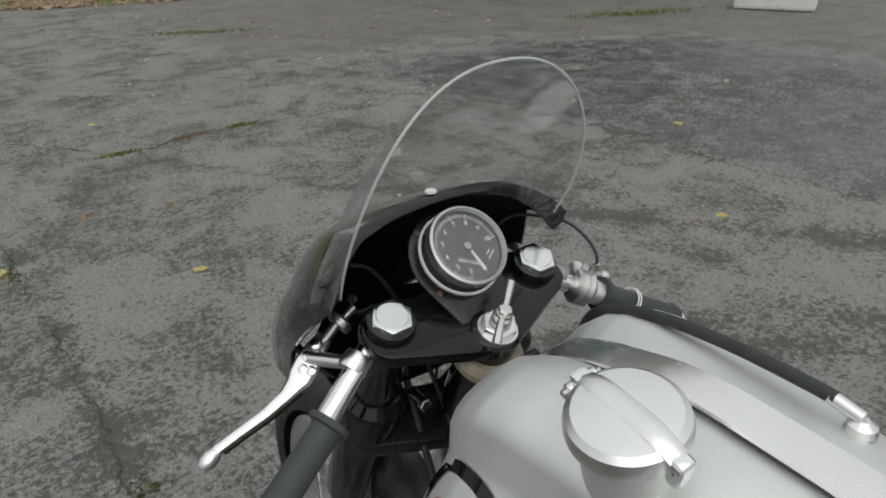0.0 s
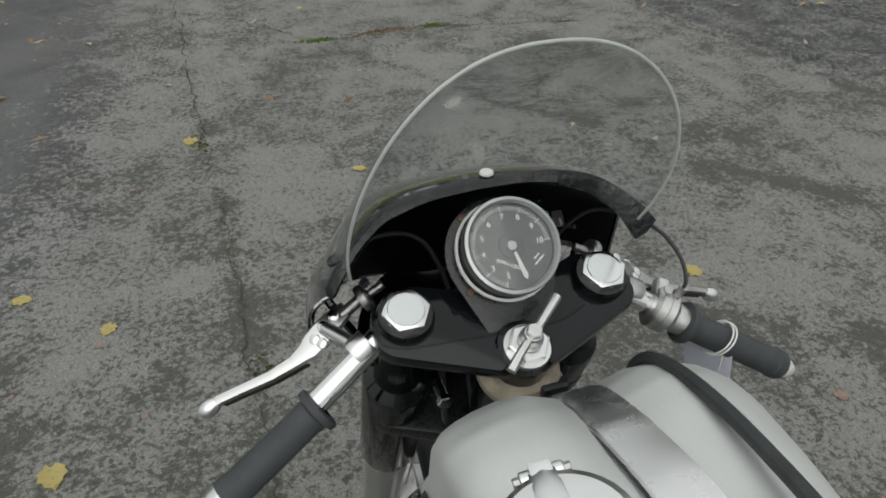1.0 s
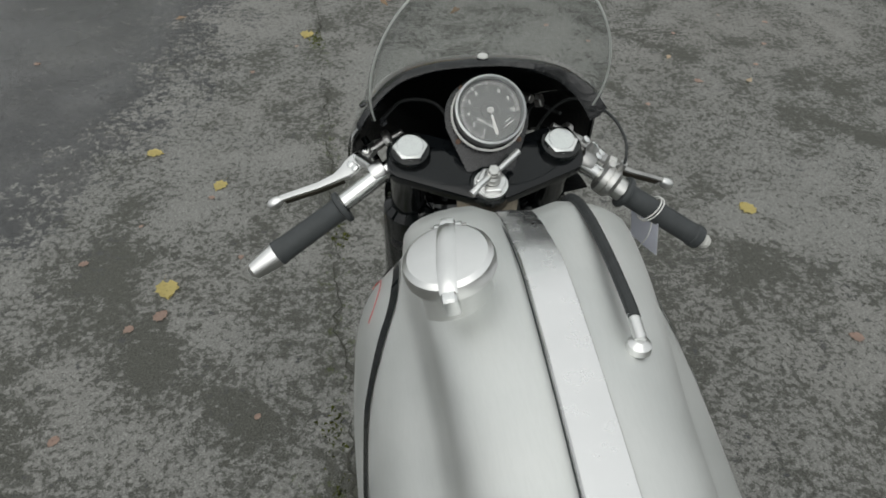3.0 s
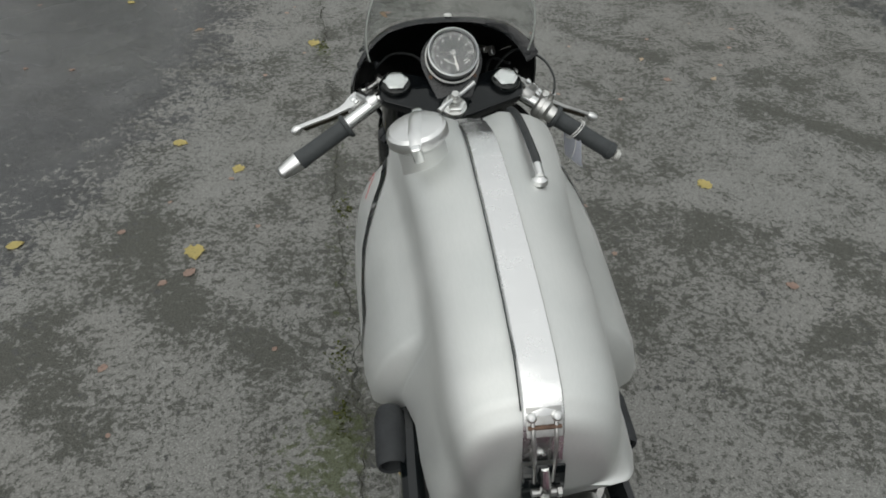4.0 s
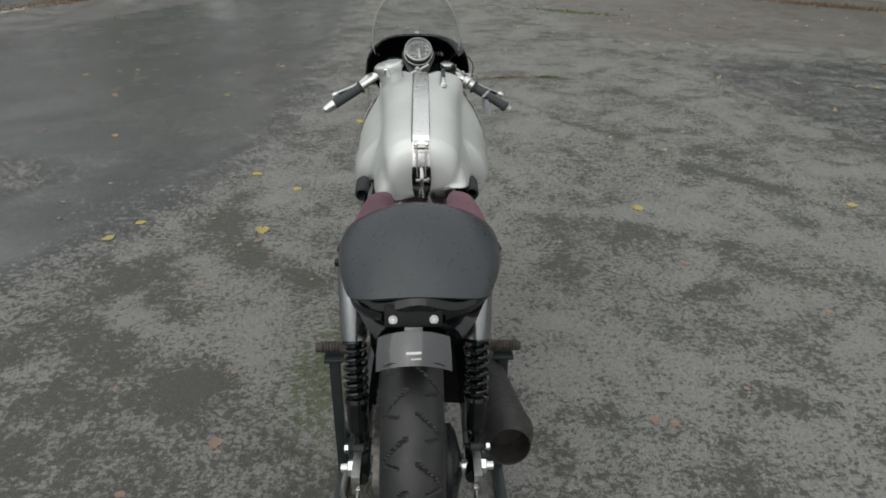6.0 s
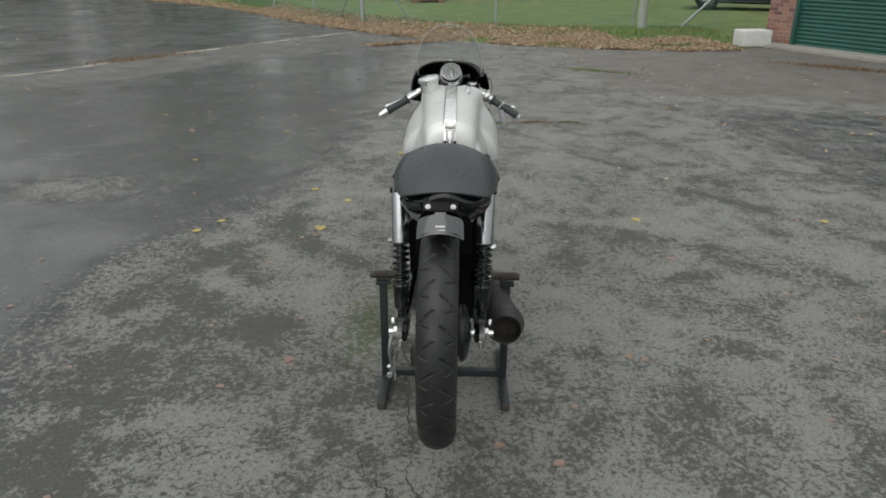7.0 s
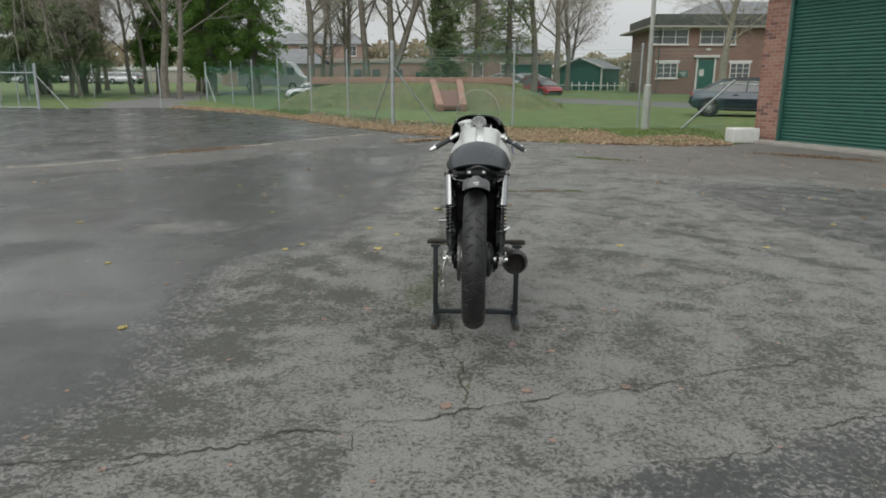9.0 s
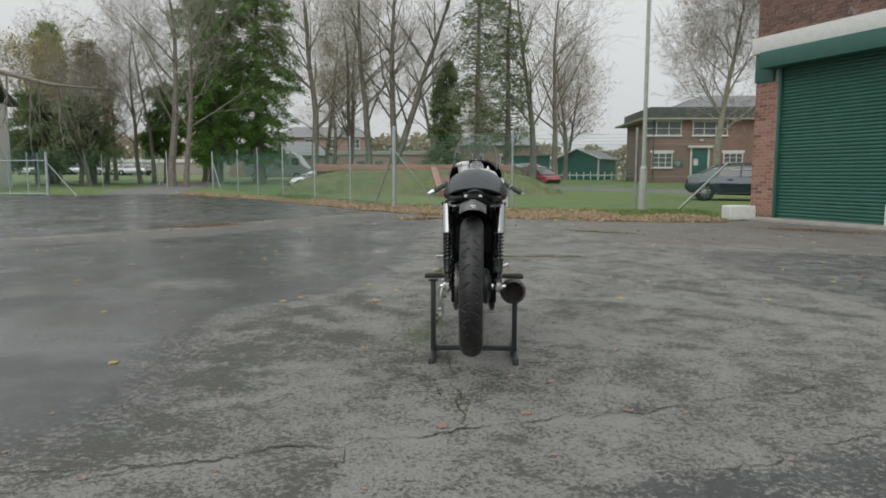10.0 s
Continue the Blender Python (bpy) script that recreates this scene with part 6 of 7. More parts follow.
part("fairing_lip", sheet(lipg, 0.002), tar_black, bike, "glossy black laminated fairing lip", angle=60)

# windscreen
scr = new("windscreen")
scr.parent = bike


def screen_point(u, v):
    """u across (-1..1), v from the foot (0) to the rim (1)."""
    a = u * radians(105)
    foot = fairing(u * 56, 7, 0.004)
    c = 1 - math.cos(a)
    rim = Vector((0.1343 * math.copysign(abs(math.sin(a)) ** 0.874, a) - 0.003, 0.877 + 0.0101 * c + 0.0366 * c * c, 1.0422 + 0.166 * math.cos(a)))
    p = foot.lerp(rim, v)
    bow = 4 * v * (1 - v)
    return p + Vector((0, 0.016 * bow * max(0.0, math.cos(a)), 0.003 * bow))


sg_ = [[screen_point(u, v) for u in np.linspace(-1, 1, 49)] for v in np.linspace(0, 1, 14)]
so = part("screen", sheet(sg_, 0.0022), acrylic, scr, "clear acrylic bubble with fine scratches", angle=70)
so.visible_shadow = False
part("screen_edge", hose([screen_point(u, 1.0) for u in np.linspace(-1, 1, 48)], 0.0013, 8, 2), acrylic_edge, scr, "pale polished edge of the screen")
for u in (-0.82, 0.0):
    q = fairing(u * 56, 3, 0.005)
    nrm = (q - Vector((0, q.y, FC.z - 0.1))).normalized()
    part("screen_screw", lathe([(0.0065, 0), (0.006, 0.002), (0.0, 0.003)], aim(q, q + nrm), 16), white_paint if u == 0 else gloss_black, scr)
    r_ = fairing(u * 56, 0.0, -0.02)
    part("screen_nut", hexagon(0.0045, 0.005, aim(r_, r_ - nrm)), satin_black, scr)

# ---- paper tag tied to the twist grip ----
tag = thing("paper_tag", "blank white card tag tied with string to the grip", "tag", m=pose(-0.0151, 0, 0, 0, 0, -0.93))
g0, tip = Vector((0.178, 0.904, 0.906)), Vector((0.292, 0.866, 0.843))
gd = (tip - g0).normalized()
for k in (0.042, 0.046):
    ring_m = aim(g0 + gd * k, tip)
    part("string", hose([ring_m @ Vector((0.0185 * math.cos(t), 0.0185 * math.sin(t), 0.004 * math.sin(t))) for t in np.linspace(0, 6.283, 25)], 0.0009, 6, 2), string_white, tag, "white string loops")
part("string_tail", hose([g0 + gd * 0.044 + Vector((0, -0.012, -0.013)), Vector((0.215, 0.88, 0.85)), Vector((0.212, 0.89, 0.82))], 0.0008, 6), string_white, tag)
card = [[(0.204 + 0.018 * u + 0.01 * v, 0.925 - 0.05 * u - 0.004 * math.sin(3 * u), 0.87 - 0.055 * v + 0.004 * u) for u in np.linspace(0, 1, 6)] for v in np.linspace(0, 1, 8)]
part("card", sheet(card, 0.0005), paper, tag)

# ---- paddock stand ----
stand = thing("paddock_stand", "dark green welded steel paddock stand on the asphalt", "stand", m=pose(-0.012, 0.0, 0, 0, 0, -0.3))
for s in (-1, 1):
    part("upright", block(0.026, 0.026, 0.375, (s * 0.215, 0.165, 0.218), 0.002), stand_green, stand)
    part("foot", block(0.03, 0.36, 0.03, (s * 0.215, 0.17, 0.017), 0.002), stand_green, stand)
    part("foot_cap", block(0.026, 0.01, 0.026, (s * 0.215, -0.012, 0.017), 0.002), peg_rust, stand, "rusty open tube end")
    part("gusset", rod((s * 0.215, 0.3, 0.03), (s * 0.215, 0.178, 0.16), 0.008), stand_green, stand)
    part("cradle", block(0.05, 0.05, 0.008, (s * 0.215, 0.17, 0.408), 0.002), stand_green, stand)
part("cross_rail", block(0.404, 0.026, 0.026, (0, 0.165, 0.045), 0.002), stand_green, stand)

# ---- trees ----
def limb_mesh(segs, sides=5):
    """Tapered tubes for (start, end, radius, end radius) rows, as vertices and faces."""
    V, Fc = [], []
    for a, b, r0, r1 in segs:
        d = (b - a).normalized()
        s = d.orthogonal().normalized()
        t = d.cross(s)
        n = sides if r0 > 0.03 else 3
        k = len(V)
        for p, r in ((a, r0), (b, r1)):
            for j in range(n):
                an = 2 * math.pi * j / n
                V.append(p + (s * math.cos(an) + t * math.sin(an)) * r)
        for j in range(n):
            Fc.append((k + j, k + (j + 1) % n, k + n + (j + 1) % n, k + n + j))
    return V, Fc


def grow(rnd, start, direction, length, radius, depth, segs, tips, spread=0.5, up=0.25, droop=0.0):
    """One limb and what branches from it."""
    n = 4 if depth > 2 else 3
    p, d, r = start.copy(), direction.normalized(), radius
    for i in range(n):
        d = (d + Vector((rnd.gauss(0, 0.11), rnd.gauss(0, 0.11), rnd.gauss(0, 0.07) + up * 0.14 - droop * 0.1))).normalized()
        q = p + d * (length / n)
        r2 = radius * (1 - 0.72 * (i + 1) / n)
        segs.append((p, q, r, max(r2, 0.005)))
        if depth > 0 and i > 0 or (depth > 0 and depth < 4):
            for _ in range(2 if depth > 1 else rnd.choice((2, 3))):
                side = d.orthogonal().normalized()
                side.rotate(Matrix.Rotation(rnd.uniform(0, 6.283), 3, d))
                nd = (d + side * rnd.uniform(0.45, 1.0) * (0.6 + spread)).normalized()
                grow(rnd, q.copy(), nd, length * rnd.uniform(0.42, 0.7), max(r2 * 0.55, 0.0065), depth - 1, segs, tips, spread, up, droop)
        p, r = q, r2
    tips.append(p)


def bare_tree(x, y, height, radius, seed, label, stems=1, leaves=0, leaf_mat=None, depth=4, spread=0.4, mat=None):
    rnd = random.Random(seed)
    z = rise(x, y)
    t = thing("tree", label, "tree", "trees beyond the fence", pose(x, y, z))
    segs, tips = [], []
    for k in range(stems):
        lean = Vector((rnd.gauss(0, 0.04 + 0.05 * (stems > 1)), rnd.gauss(0, 0.08), 1))
        base = Vector((rnd.gauss(0, 0.35) * (stems > 1), rnd.gauss(0, 0.2) * (stems > 1), -0.1))
        p, d = base, lean.normalized()
        n = 11
        for i in range(n):
            d = (d + Vector((rnd.gauss(0, 0.05), rnd.gauss(0, 0.05), 0.06))).normalized()
            q = p + d * height / n * 0.92
            r0, r1 = radius * (1 - 0.85 * (i / n)), radius * (1 - 0.85 * ((i + 1) / n))
            segs.append((p, q, r0 * (1.25 if i == 0 else 1), r1))
            if i >= 2:
                for _ in range(3 if i > 3 else 2):
                    an = rnd.uniform(0, 6.283)
                    nd = Vector((math.cos(an), math.sin(an), rnd.uniform(0.7, 1.7))).normalized()
                    grow(rnd, q.copy(), nd, height * rnd.uniform(0.2, 0.36) * (1.15 - 0.6 * i / n), r1 * 0.38, depth - 2, segs, tips, spread)
            p = q
        tips.append(p)
    trunk = [s for s in segs if s[2] > 0.035]
    fine = [s for s in segs if s[2] <= 0.035]
    part_v, part_f = limb_mesh(trunk, 7)
    raw("trunk", part_v, part_f, mat or bark, t)
    part_v, part_f = limb_mesh(fine)
    tagged(raw("fine_branching", part_v, part_f, twig, t), kind="stuff")
    sv, sf = [], []
    for p in tips:
        for _ in range(2):
            d = Vector((rnd.gauss(0, 0.7), rnd.gauss(0, 0.7), rnd.uniform(0.1, 1.2))).normalized()
            w = d.orthogonal().normalized() * 0.0055
            k = len(sv)
            o = p - d * 0.15
            sv += [o - w, o + w, o + d * rnd.uniform(0.35, 0.95)]
            sf.append((k, k + 1, k + 2))
    tagged(raw("twig_spray", sv, sf, twig, t), kind="stuff")
    if leaves:
        leaf_cloud("crown", [(rnd.choice(tips) + Vector((rnd.gauss(0, 0.35), rnd.gauss(0, 0.35), rnd.gauss(0, 0.35)))) for _ in range(leaves)], 0.08, leaf_mat, t, seed)
    return t


def leaf_cloud(name, points, size, mat, parent, seed, flat=0.0, slim=0.5):
    """Small bent leaf clumps at the points, one object of many islands."""
    rg = np.random.RandomState(seed)
    P = np.array([tuple(p) for p in points])
    n = len(P)
    a, b = rg.normal(size=(n, 3)), rg.normal(size=(n, 3))
    a[:, 2] *= 1 - flat
    b[:, 2] *= 1 - flat
    a /= np.linalg.norm(a, axis=1, keepdims=True)
    b -= a * (a * b).sum(1, keepdims=True)
    b /= np.linalg.norm(b, axis=1, keepdims=True)
    s = (size * rg.uniform(0.5, 1.5, n))[:, None]
    c = np.cross(a, b)
    V = np.stack([P - a * s, P - b * s * slim + c * s * 0.2, P + a * s, P + b * s * slim + c * s * 0.2], 1).reshape(-1, 3)
    me = bpy.data.meshes.new(name)
    me.vertices.add(4 * n)
    me.vertices.foreach_set("co", V.reshape(-1))
    me.loops.add(6 * n)
    i = np.arange(n)[:, None] * 4
    me.loops.foreach_set("vertex_index", (i + np.array([[0, 1, 2, 0, 2, 3]])).reshape(-1))
    me.polygons.add(2 * n)
    me.polygons.foreach_set("loop_start", np.arange(2 * n) * 3)
    me.update(calc_edges=True)
    me.validate()
    me.materials.append(mat)
    ob = new(name, me)
    ob.parent = parent
    return tagged(ob, kind="stuff")


def conifer(x, y, height, width, seed, label, mat, clumps, low=0.12, shape=1.0, trunk_r=0.28, size=0.2):
    rnd = random.Random(seed)
    t = thing("conifer", label, "tree", "trees beyond the fence", pose(x, y, rise(x, y)))
    segs, pts = [], []
    p = Vector((0, 0, -0.1))
    n = 9
    for i in range(n):
        q = Vector((rnd.gauss(0, 0.05), rnd.gauss(0, 0.05), height * (i + 1) / n))
        segs.append((p, q, trunk_r * (1 - i / n) + 0.02, trunk_r * (1 - (i + 1) / n) + 0.02))
        p = q
    whorls = int(height * 3.2)
    for w in range(whorls):
        f = low + (1 - low) * w / whorls
        z = f * height
        reach = width * (1 - f) ** (0.62 * shape) * (0.75 + 0.5 * rnd.random()) * min(1.0, 0.45 + (f - low) * 5)
        for b in range(rnd.choice((4, 5, 6))):
            an = rnd.uniform(0, 6.283)
            L = reach * rnd.uniform(0.6, 1.1) + 0.15
            d = Vector((math.cos(an), math.sin(an), rnd.uniform(-0.15, 0.25)))
            a0 = Vector((0, 0, z))
            mid_, end = a0 + d * L * 0.55, a0 + d * L + Vector((0, 0, -0.22 * L + rnd.gauss(0, 0.1)))
            segs += [(a0, mid_, 0.035, 0.022), (mid_, end, 0.022, 0.008)]
            k = max(4, int(clumps / (whorls * 5) * (0.4 + L / width)))
            for _ in range(k):
                g = rnd.random() ** 0.4
                c = (a0.lerp(mid_, g / 0.55) if g < 0.55 else mid_.lerp(end, (g - 0.55) / 0.45))
                pts.append(c + Vector((rnd.gauss(0, 0.16), rnd.gauss(0, 0.16), rnd.gauss(-0.12, 0.14))))
    v, f_ = limb_mesh(segs, 7)
    raw("trunk", v, f_, bark, t)
    leaf_cloud("crown", pts, size * 1.25, mat, t, seed, 0.2, 0.24)
    return t


BARE = "tall bare deciduous tree with fine twigs"
# x, y, height, trunk radius, seed, stems
for x, y, h, r, sd, st in ((-19.4, 40, 16, 0.27, 3, 1), (-17.7, 38.2, 15, 0.19, 4, 1), (-24.8, 40, 7.5, 0.14, 19, 1), (-27.5, 47, 9, 0.2, 20, 1), (-22.0, 52, 12, 0.2, 21, 1), (-30.5, 54, 10, 0.2, 23, 1), (-24.4, 46, 12, 0.17, 5, 1), (-23.4, 46, 12, 0.16, 6, 1), (-11.1, 45, 16, 0.3, 7, 1), (-10.0, 52, 14, 0.24, 8, 1), (-5.9, 45, 18, 0.3, 9, 2), (-7.4, 46, 17, 0.28, 10, 1), (-9.0, 48, 14, 0.2, 17, 1),
                           (4.6, 48, 17, 0.28, 12, 1), (6.4, 50, 17, 0.26, 13, 1), (8.6, 60, 14, 0.22, 14, 1), (-14.0, 62, 15, 0.24, 15, 1), (-33.0, 50, 12, 0.2, 16, 1), (-3.5, 70, 15, 0.26, 18, 2)):
    ochre = sd in (7, 8, 17, 14)
    bare_tree(x, y, h, r, sd, "tall deciduous tree with a few last ochre leaves" if ochre else BARE, st, 900 if ochre else 0, autumn_leaf)
bare_tree(14.0, 36.5, 12.5, 0.22, 22, "slim bare tree in front of the brick offices", 1, depth=5, spread=0.7, mat=bark_green)
bare_tree(-30.4, 44, 9.5, 0.2, 24, "tree with thin ochre autumn leaves", 2, 5200, autumn_leaf)
bare_tree(-12.5, 58, 11, 0.2, 25, "tree with thin ochre autumn leaves", 1, 2600, autumn_leaf)
bare_tree(9.5, 66, 11, 0.2, 26, "bare twiggy tree with brown leaves", 2, 1800, brown_leaf_tree)
bare_tree(1.0, 80, 10, 0.2, 27, "bare twiggy tree with brown leaves", 2, 2200, brown_leaf_tree)
conifer(-18.4, 45.5, 18, 3.3, 41, "tall dense dark green conifer", conifer_leaf, 46000, 0.1, 0.55, 0.4, 0.1)
conifer(-15.6, 46.5, 19, 3.2, 42, "tall dense dark green conifer", conifer_leaf, 44000, 0.1, 0.5, 0.4, 0.1)
conifer(-20.6, 50.0, 14, 1.8, 43, "tall dense dark green conifer", conifer_leaf, 16000, 0.12, 0.6, 0.3, 0.13)
conifer(0.4, 45.0, 19, 2.2, 44, "tall sparse grey-green pine", pine_leaf, 9000, 0.12, 0.5, 0.26, 0.1)
conifer(2.6, 47.0, 19, 2.0, 45, "tall sparse grey-green pine", pine_leaf, 8000, 0.12, 0.5, 0.24, 0.1)
conifer(-1.9, 47.0, 9, 1.5, 46, "dark low pine beside the mound", pine_leaf, 9000, 0.05, 0.6, 0.2, 0.12)
conifer(-27.4, 45.0, 10.2, 2.6, 47, "rust-brown larch with soft crown", brown_leaf_tree, 17000, 0.15, 0.7, 0.25, 0.08)
conifer(-34.0, 51.0, 12.8, 2.4, 48, "tall dense dark green conifer", conifer_leaf, 14000, 0.1, 0.7, 0.3, 0.13)
conifer(-26.0, 41.0, 6.0, 2.3, 49, "small dark evergreen tree by the lane", pine_leaf, 12000, 0.3, 0.5, 0.15, 0.12)
conifer(-29.6, 42.0, 6.2, 2.9, 50, "small dark evergreen tree by the lane", pine_leaf, 14000, 0.28, 0.5, 0.15, 0.12)
conifer(-23.2, 47.5, 7.5, 1.9, 51, "small dark evergreen tree by the lane", conifer_leaf, 11000, 0.3, 0.5, 0.15, 0.12)

# overhanging bare branch by the gate
ob_tree = thing("hanging_branch_tree", "old tree with a long bare drooping bough", "tree", m=pose(-25.6, 29.0, 0))
sgs, tps = [(Vector((0, 0, -0.1)), Vector((0.1, 0, 4.4)), 0.3, 0.2), (Vector((0.1, 0, 4.4)), Vector((0, 0.2, 8)), 0.2, 0.08), (Vector((0.1, 0, 6.3)), Vector((2.9, -0.2, 5.9)), 0.15, 0.13), (Vector((2.9, -0.2, 5.9)), Vector((5.6, -0.3, 5.25)), 0.13, 0.08), (Vector((5.6, -0.3, 5.25)), Vector((8.0, -0.2, 5.05)), 0.07, 0.02)], []
rb = random.Random(77)
for bx in (2.2, 2.6, 3.8, 4.2, 5.0):
    grow(rb, Vector((bx + 0.8, -0.25, 5.75 - 0.12 * (bx - 2.2))), Vector((rb.uniform(-0.25, 0.25), 0, -1)), rb.uniform(2.0, 3.8), 0.045, 1, sgs, tps, 0.1, -0.1)
v_, f_ = limb_mesh(sgs, 6)
raw("trunk", v_, f_, bark, ob_tree)

# hedge line of far woods on the horizon
pts = []
rw = random.Random(5)
for i in range(24000):
    x = rw.uniform(-95, 100)
    y = 98 + 14 * noise.noise(Vector((x * 0.05, 0, 0))) + rw.uniform(0, 8)
    top = 5.0 + 3.5 * noise.noise(Vector((x * 0.08, 4, 0))) + 2.0 * noise.noise(Vector((x * 0.3, 9, 0)))
    pts.append((x, y, rise(x, y) + max(0.2, top) * rw.random() ** 0.7))
far_wood = leaf_cloud("far_woods", pts, 0.42, brown_leaf_tree, None, 9)
tagged(far_wood, "distant brown-green winter woodland behind the buildings", "woods")


# ---- grassed mound with a brick blast wall ----
mound_rows = []
for v in np.linspace(0, 1, 15):
    row = []
    for u in np.linspace(-1, 1, 41):
        x = -2.5 + 6.9 * u
        hgt = 1.2 * (1 - abs(u) ** 5) * (1 + 0.05 * noise.noise(Vector((u * 3, v * 2, 0))))
        row.append((x, 26.8 + 2.6 * v + 0.6 * abs(u) ** 2, -0.02 + rise(x, 27) + hgt * float(step(np.array(v), 0.02, 0.9))))
    mound_rows.append(row)
grass_k = Nodes("mound_grass", 0.95)
gc = grass_k.mix(grass_k.ramp(grass_k.noise(2.2, 8, 0.75), 0.35, 0.65), (0.1, 0.125, 0.055), (0.2, 0.215, 0.1))
gc = grass_k.mix(grass_k.ramp(grass_k.noise(0.6, 5), 0.45, 0.7, 0, 0.7), gc, (0.2, 0.165, 0.1))
grass_k.set(Base_Color=gc)
grass_k.bump(grass_k.noise(30, 6), 0.8, 0.05)
mound = thing("grass_mound", "grassed earth bank with a low brick parapet on top", "earth bank")
part("bank", sheet(mound_rows, 0.3), grass_k.m, mound)
part("parapet", block(9.5, 0.45, 0.34, (-2.85, 29.62, 1.33), 0.02), mound_brick, mound, "orange brick parapet")
for bx, turn_ in ((-1.61, 9.7), (-0.48, 4.7)):
    part("buttress", moved(block(0.3, 3.1, 0.34, (0, 0, 0), 0.03), pose(bx, 28.0, 0.72, 20, 0, turn_)), mound_brick, mound, "sloping brick cheek wall")
part("brick_ramp", moved(block(0.86, 3.0, 0.2, (0, 0, 0), 0.02), pose(-1.04, 28.05, 0.7, 20, 0, 7)), brick_old, mound, "dark weathered brick slope between the cheek walls")
part("bank_back", block(10.0, 3.0, 1.2, (-2.6, 31.0, 0.65), 0.1), grass_k.m, mound)


# ---- offices, hut and far blocks ----
def window(parent, x, y, z, w, h, bars=2, rows=2):
    """A white casement with real panes set into the wall's face (front faces -y)."""
    wn_ = new("window")
    wn_.parent = parent
    wn_.location = (x, y, z)
    part("frame", merge(*[block(0.07, 0.08, h, (sx * (w / 2 - 0.035), -0.02, 0)) for sx in (-1, 1)], *[block(w - 0.14, 0.08, 0.07, (0, -0.02, sz * (h / 2 - 0.035))) for sz in (-1, 1)],
                        *[block(0.05, 0.06, h - 0.14, (w * (i / bars - 0.5), -0.02, 0)) for i in range(1, bars)], *[block(w - 0.14, 0.05, 0.04, (0, -0.02, h * (i / rows - 0.5))) for i in range(1, rows)]), white_paint, wn_)
    part("pane", block(w - 0.1, 0.02, h - 0.1, (0, 0.005, 0)), dark_glass, wn_)
    part("sill", block(w + 0.16, 0.16, 0.08, (0, -0.06, -h / 2 - 0.04), 0.01), white_paint, wn_)
    part("lintel", block(w + 0.25, 0.05, 0.18, (0, -0.012, h / 2 + 0.09), 0.005), white_paint, wn_)
    return wn_


OX, OY = 12.6, 51.0
off = thing("brick_offices", "two-storey red brick offices with a flat dark fascia roof", "building", m=pose(OX, OY, rise(OX, OY)))
part("wall", block(14.05, 8.0, 5.2, (8.375, 4.0, 2.6), 0.01), far_red, off)
part("fascia", block(14.4, 9.2, 0.85, (8.45, 4.3, 5.43), 0.03), felt_roof, off, "dark felt fascia")
part("soffit", block(15.2, 9.8, 0.14, (8.1, 4.3, 4.93), 0.01), concrete, off)
part("roof", sheet([[(3, 1, 5.8), (16, 1, 5.8)], [(6.5, 4.2, 7.2), (16, 4.2, 7.2)], [(3, 8, 5.8), (16, 8, 5.8)]], 0.1), roof_tile, off, "grey hipped roof")
window(off, 2.3, 0, 4.22, 2.9, 1.1, 3, 2)
window(off, 5.95, 0, 4.22, 2.7, 1.1, 3, 2)
window(off, 2.33, 0, 1.76, 1.6, 1.15, 3, 3)
window(off, 7.8, 0, 1.76, 1.5, 1.15, 3, 3)
dr = new("door")
dr.parent = off
dr.location = (5.22, 0, 0)
part("panel", block(1.2, 0.1, 2.5, (0, -0.03, 1.35), 0.02), shed_green, dr, "dark green door")
part("frame", merge(block(0.13, 0.14, 2.7, (-0.67, -0.05, 1.35)), block(0.13, 0.14, 2.7, (0.67, -0.05, 1.35)), block(1.9, 0.3, 0.18, (0, -0.12, 2.8), 0.02)), white_paint, dr)
part("notice", block(0.35, 0.02, 0.5, (-0.3, -0.09, 1.6)), white_paint, dr)
sgn = new("sign")
sgn.parent = off
part("board", block(0.7, 0.05, 0.5, (3.55, -0.03, 1.5), 0.01), trim_green, sgn, "green sign board")
for i in range(3):
    part("text_bar", block(0.5 - 0.12 * i, 0.012, 0.05, (3.55, -0.061, 1.62 - 0.13 * i)), white_paint, sgn)
part("wall_lamp", block(0.3, 0.2, 0.16, (5.3, -0.11, 3.3), 0.03), white_paint, off)
part("downpipe", rod((1.6, -0.08, 0), (1.6, -0.08, 4.85), 0.05), felt_roof, off)

hut = thing("green_hut", "green boarded hut with a pale pitched roof", "hut", m=pose(10.1, 62.0, rise(0, 62), 0, 0, -33))
part("wall", block(4.2, 4.2, 2.0, (0, 2.1, 1.0), 0.01), shed_green, hut)
part("gable", plate([(-2.1, 0), (2.1, 0), (0, 0.8)], 0.1, pose(0, 0.1, 2.0, 90, 0, 0)), shed_green, hut)
part("roof", sheet([[(-2.4, -0.3, 1.92), (-2.4, 4.5, 1.92)], [(0, -0.3, 2.88), (0, 4.5, 2.88)], [(2.4, -0.3, 1.92), (2.4, 4.5, 1.92)]], -0.1), roof_tile, hut, "grey felt roof")
part("bargeboard", hose([(-2.4, -0.34, 1.92), (0, -0.34, 2.9), (2.4, -0.34, 1.92)], 0.07, 6, straight=True), white_paint, hut, "white bargeboards")
part("corner_board", block(0.14, 0.1, 2.0, (2.05, -0.03, 1.0)), white_paint, hut)
rail = thing("white_rail_fence", "low white post and rail fence before the hut", "fence")
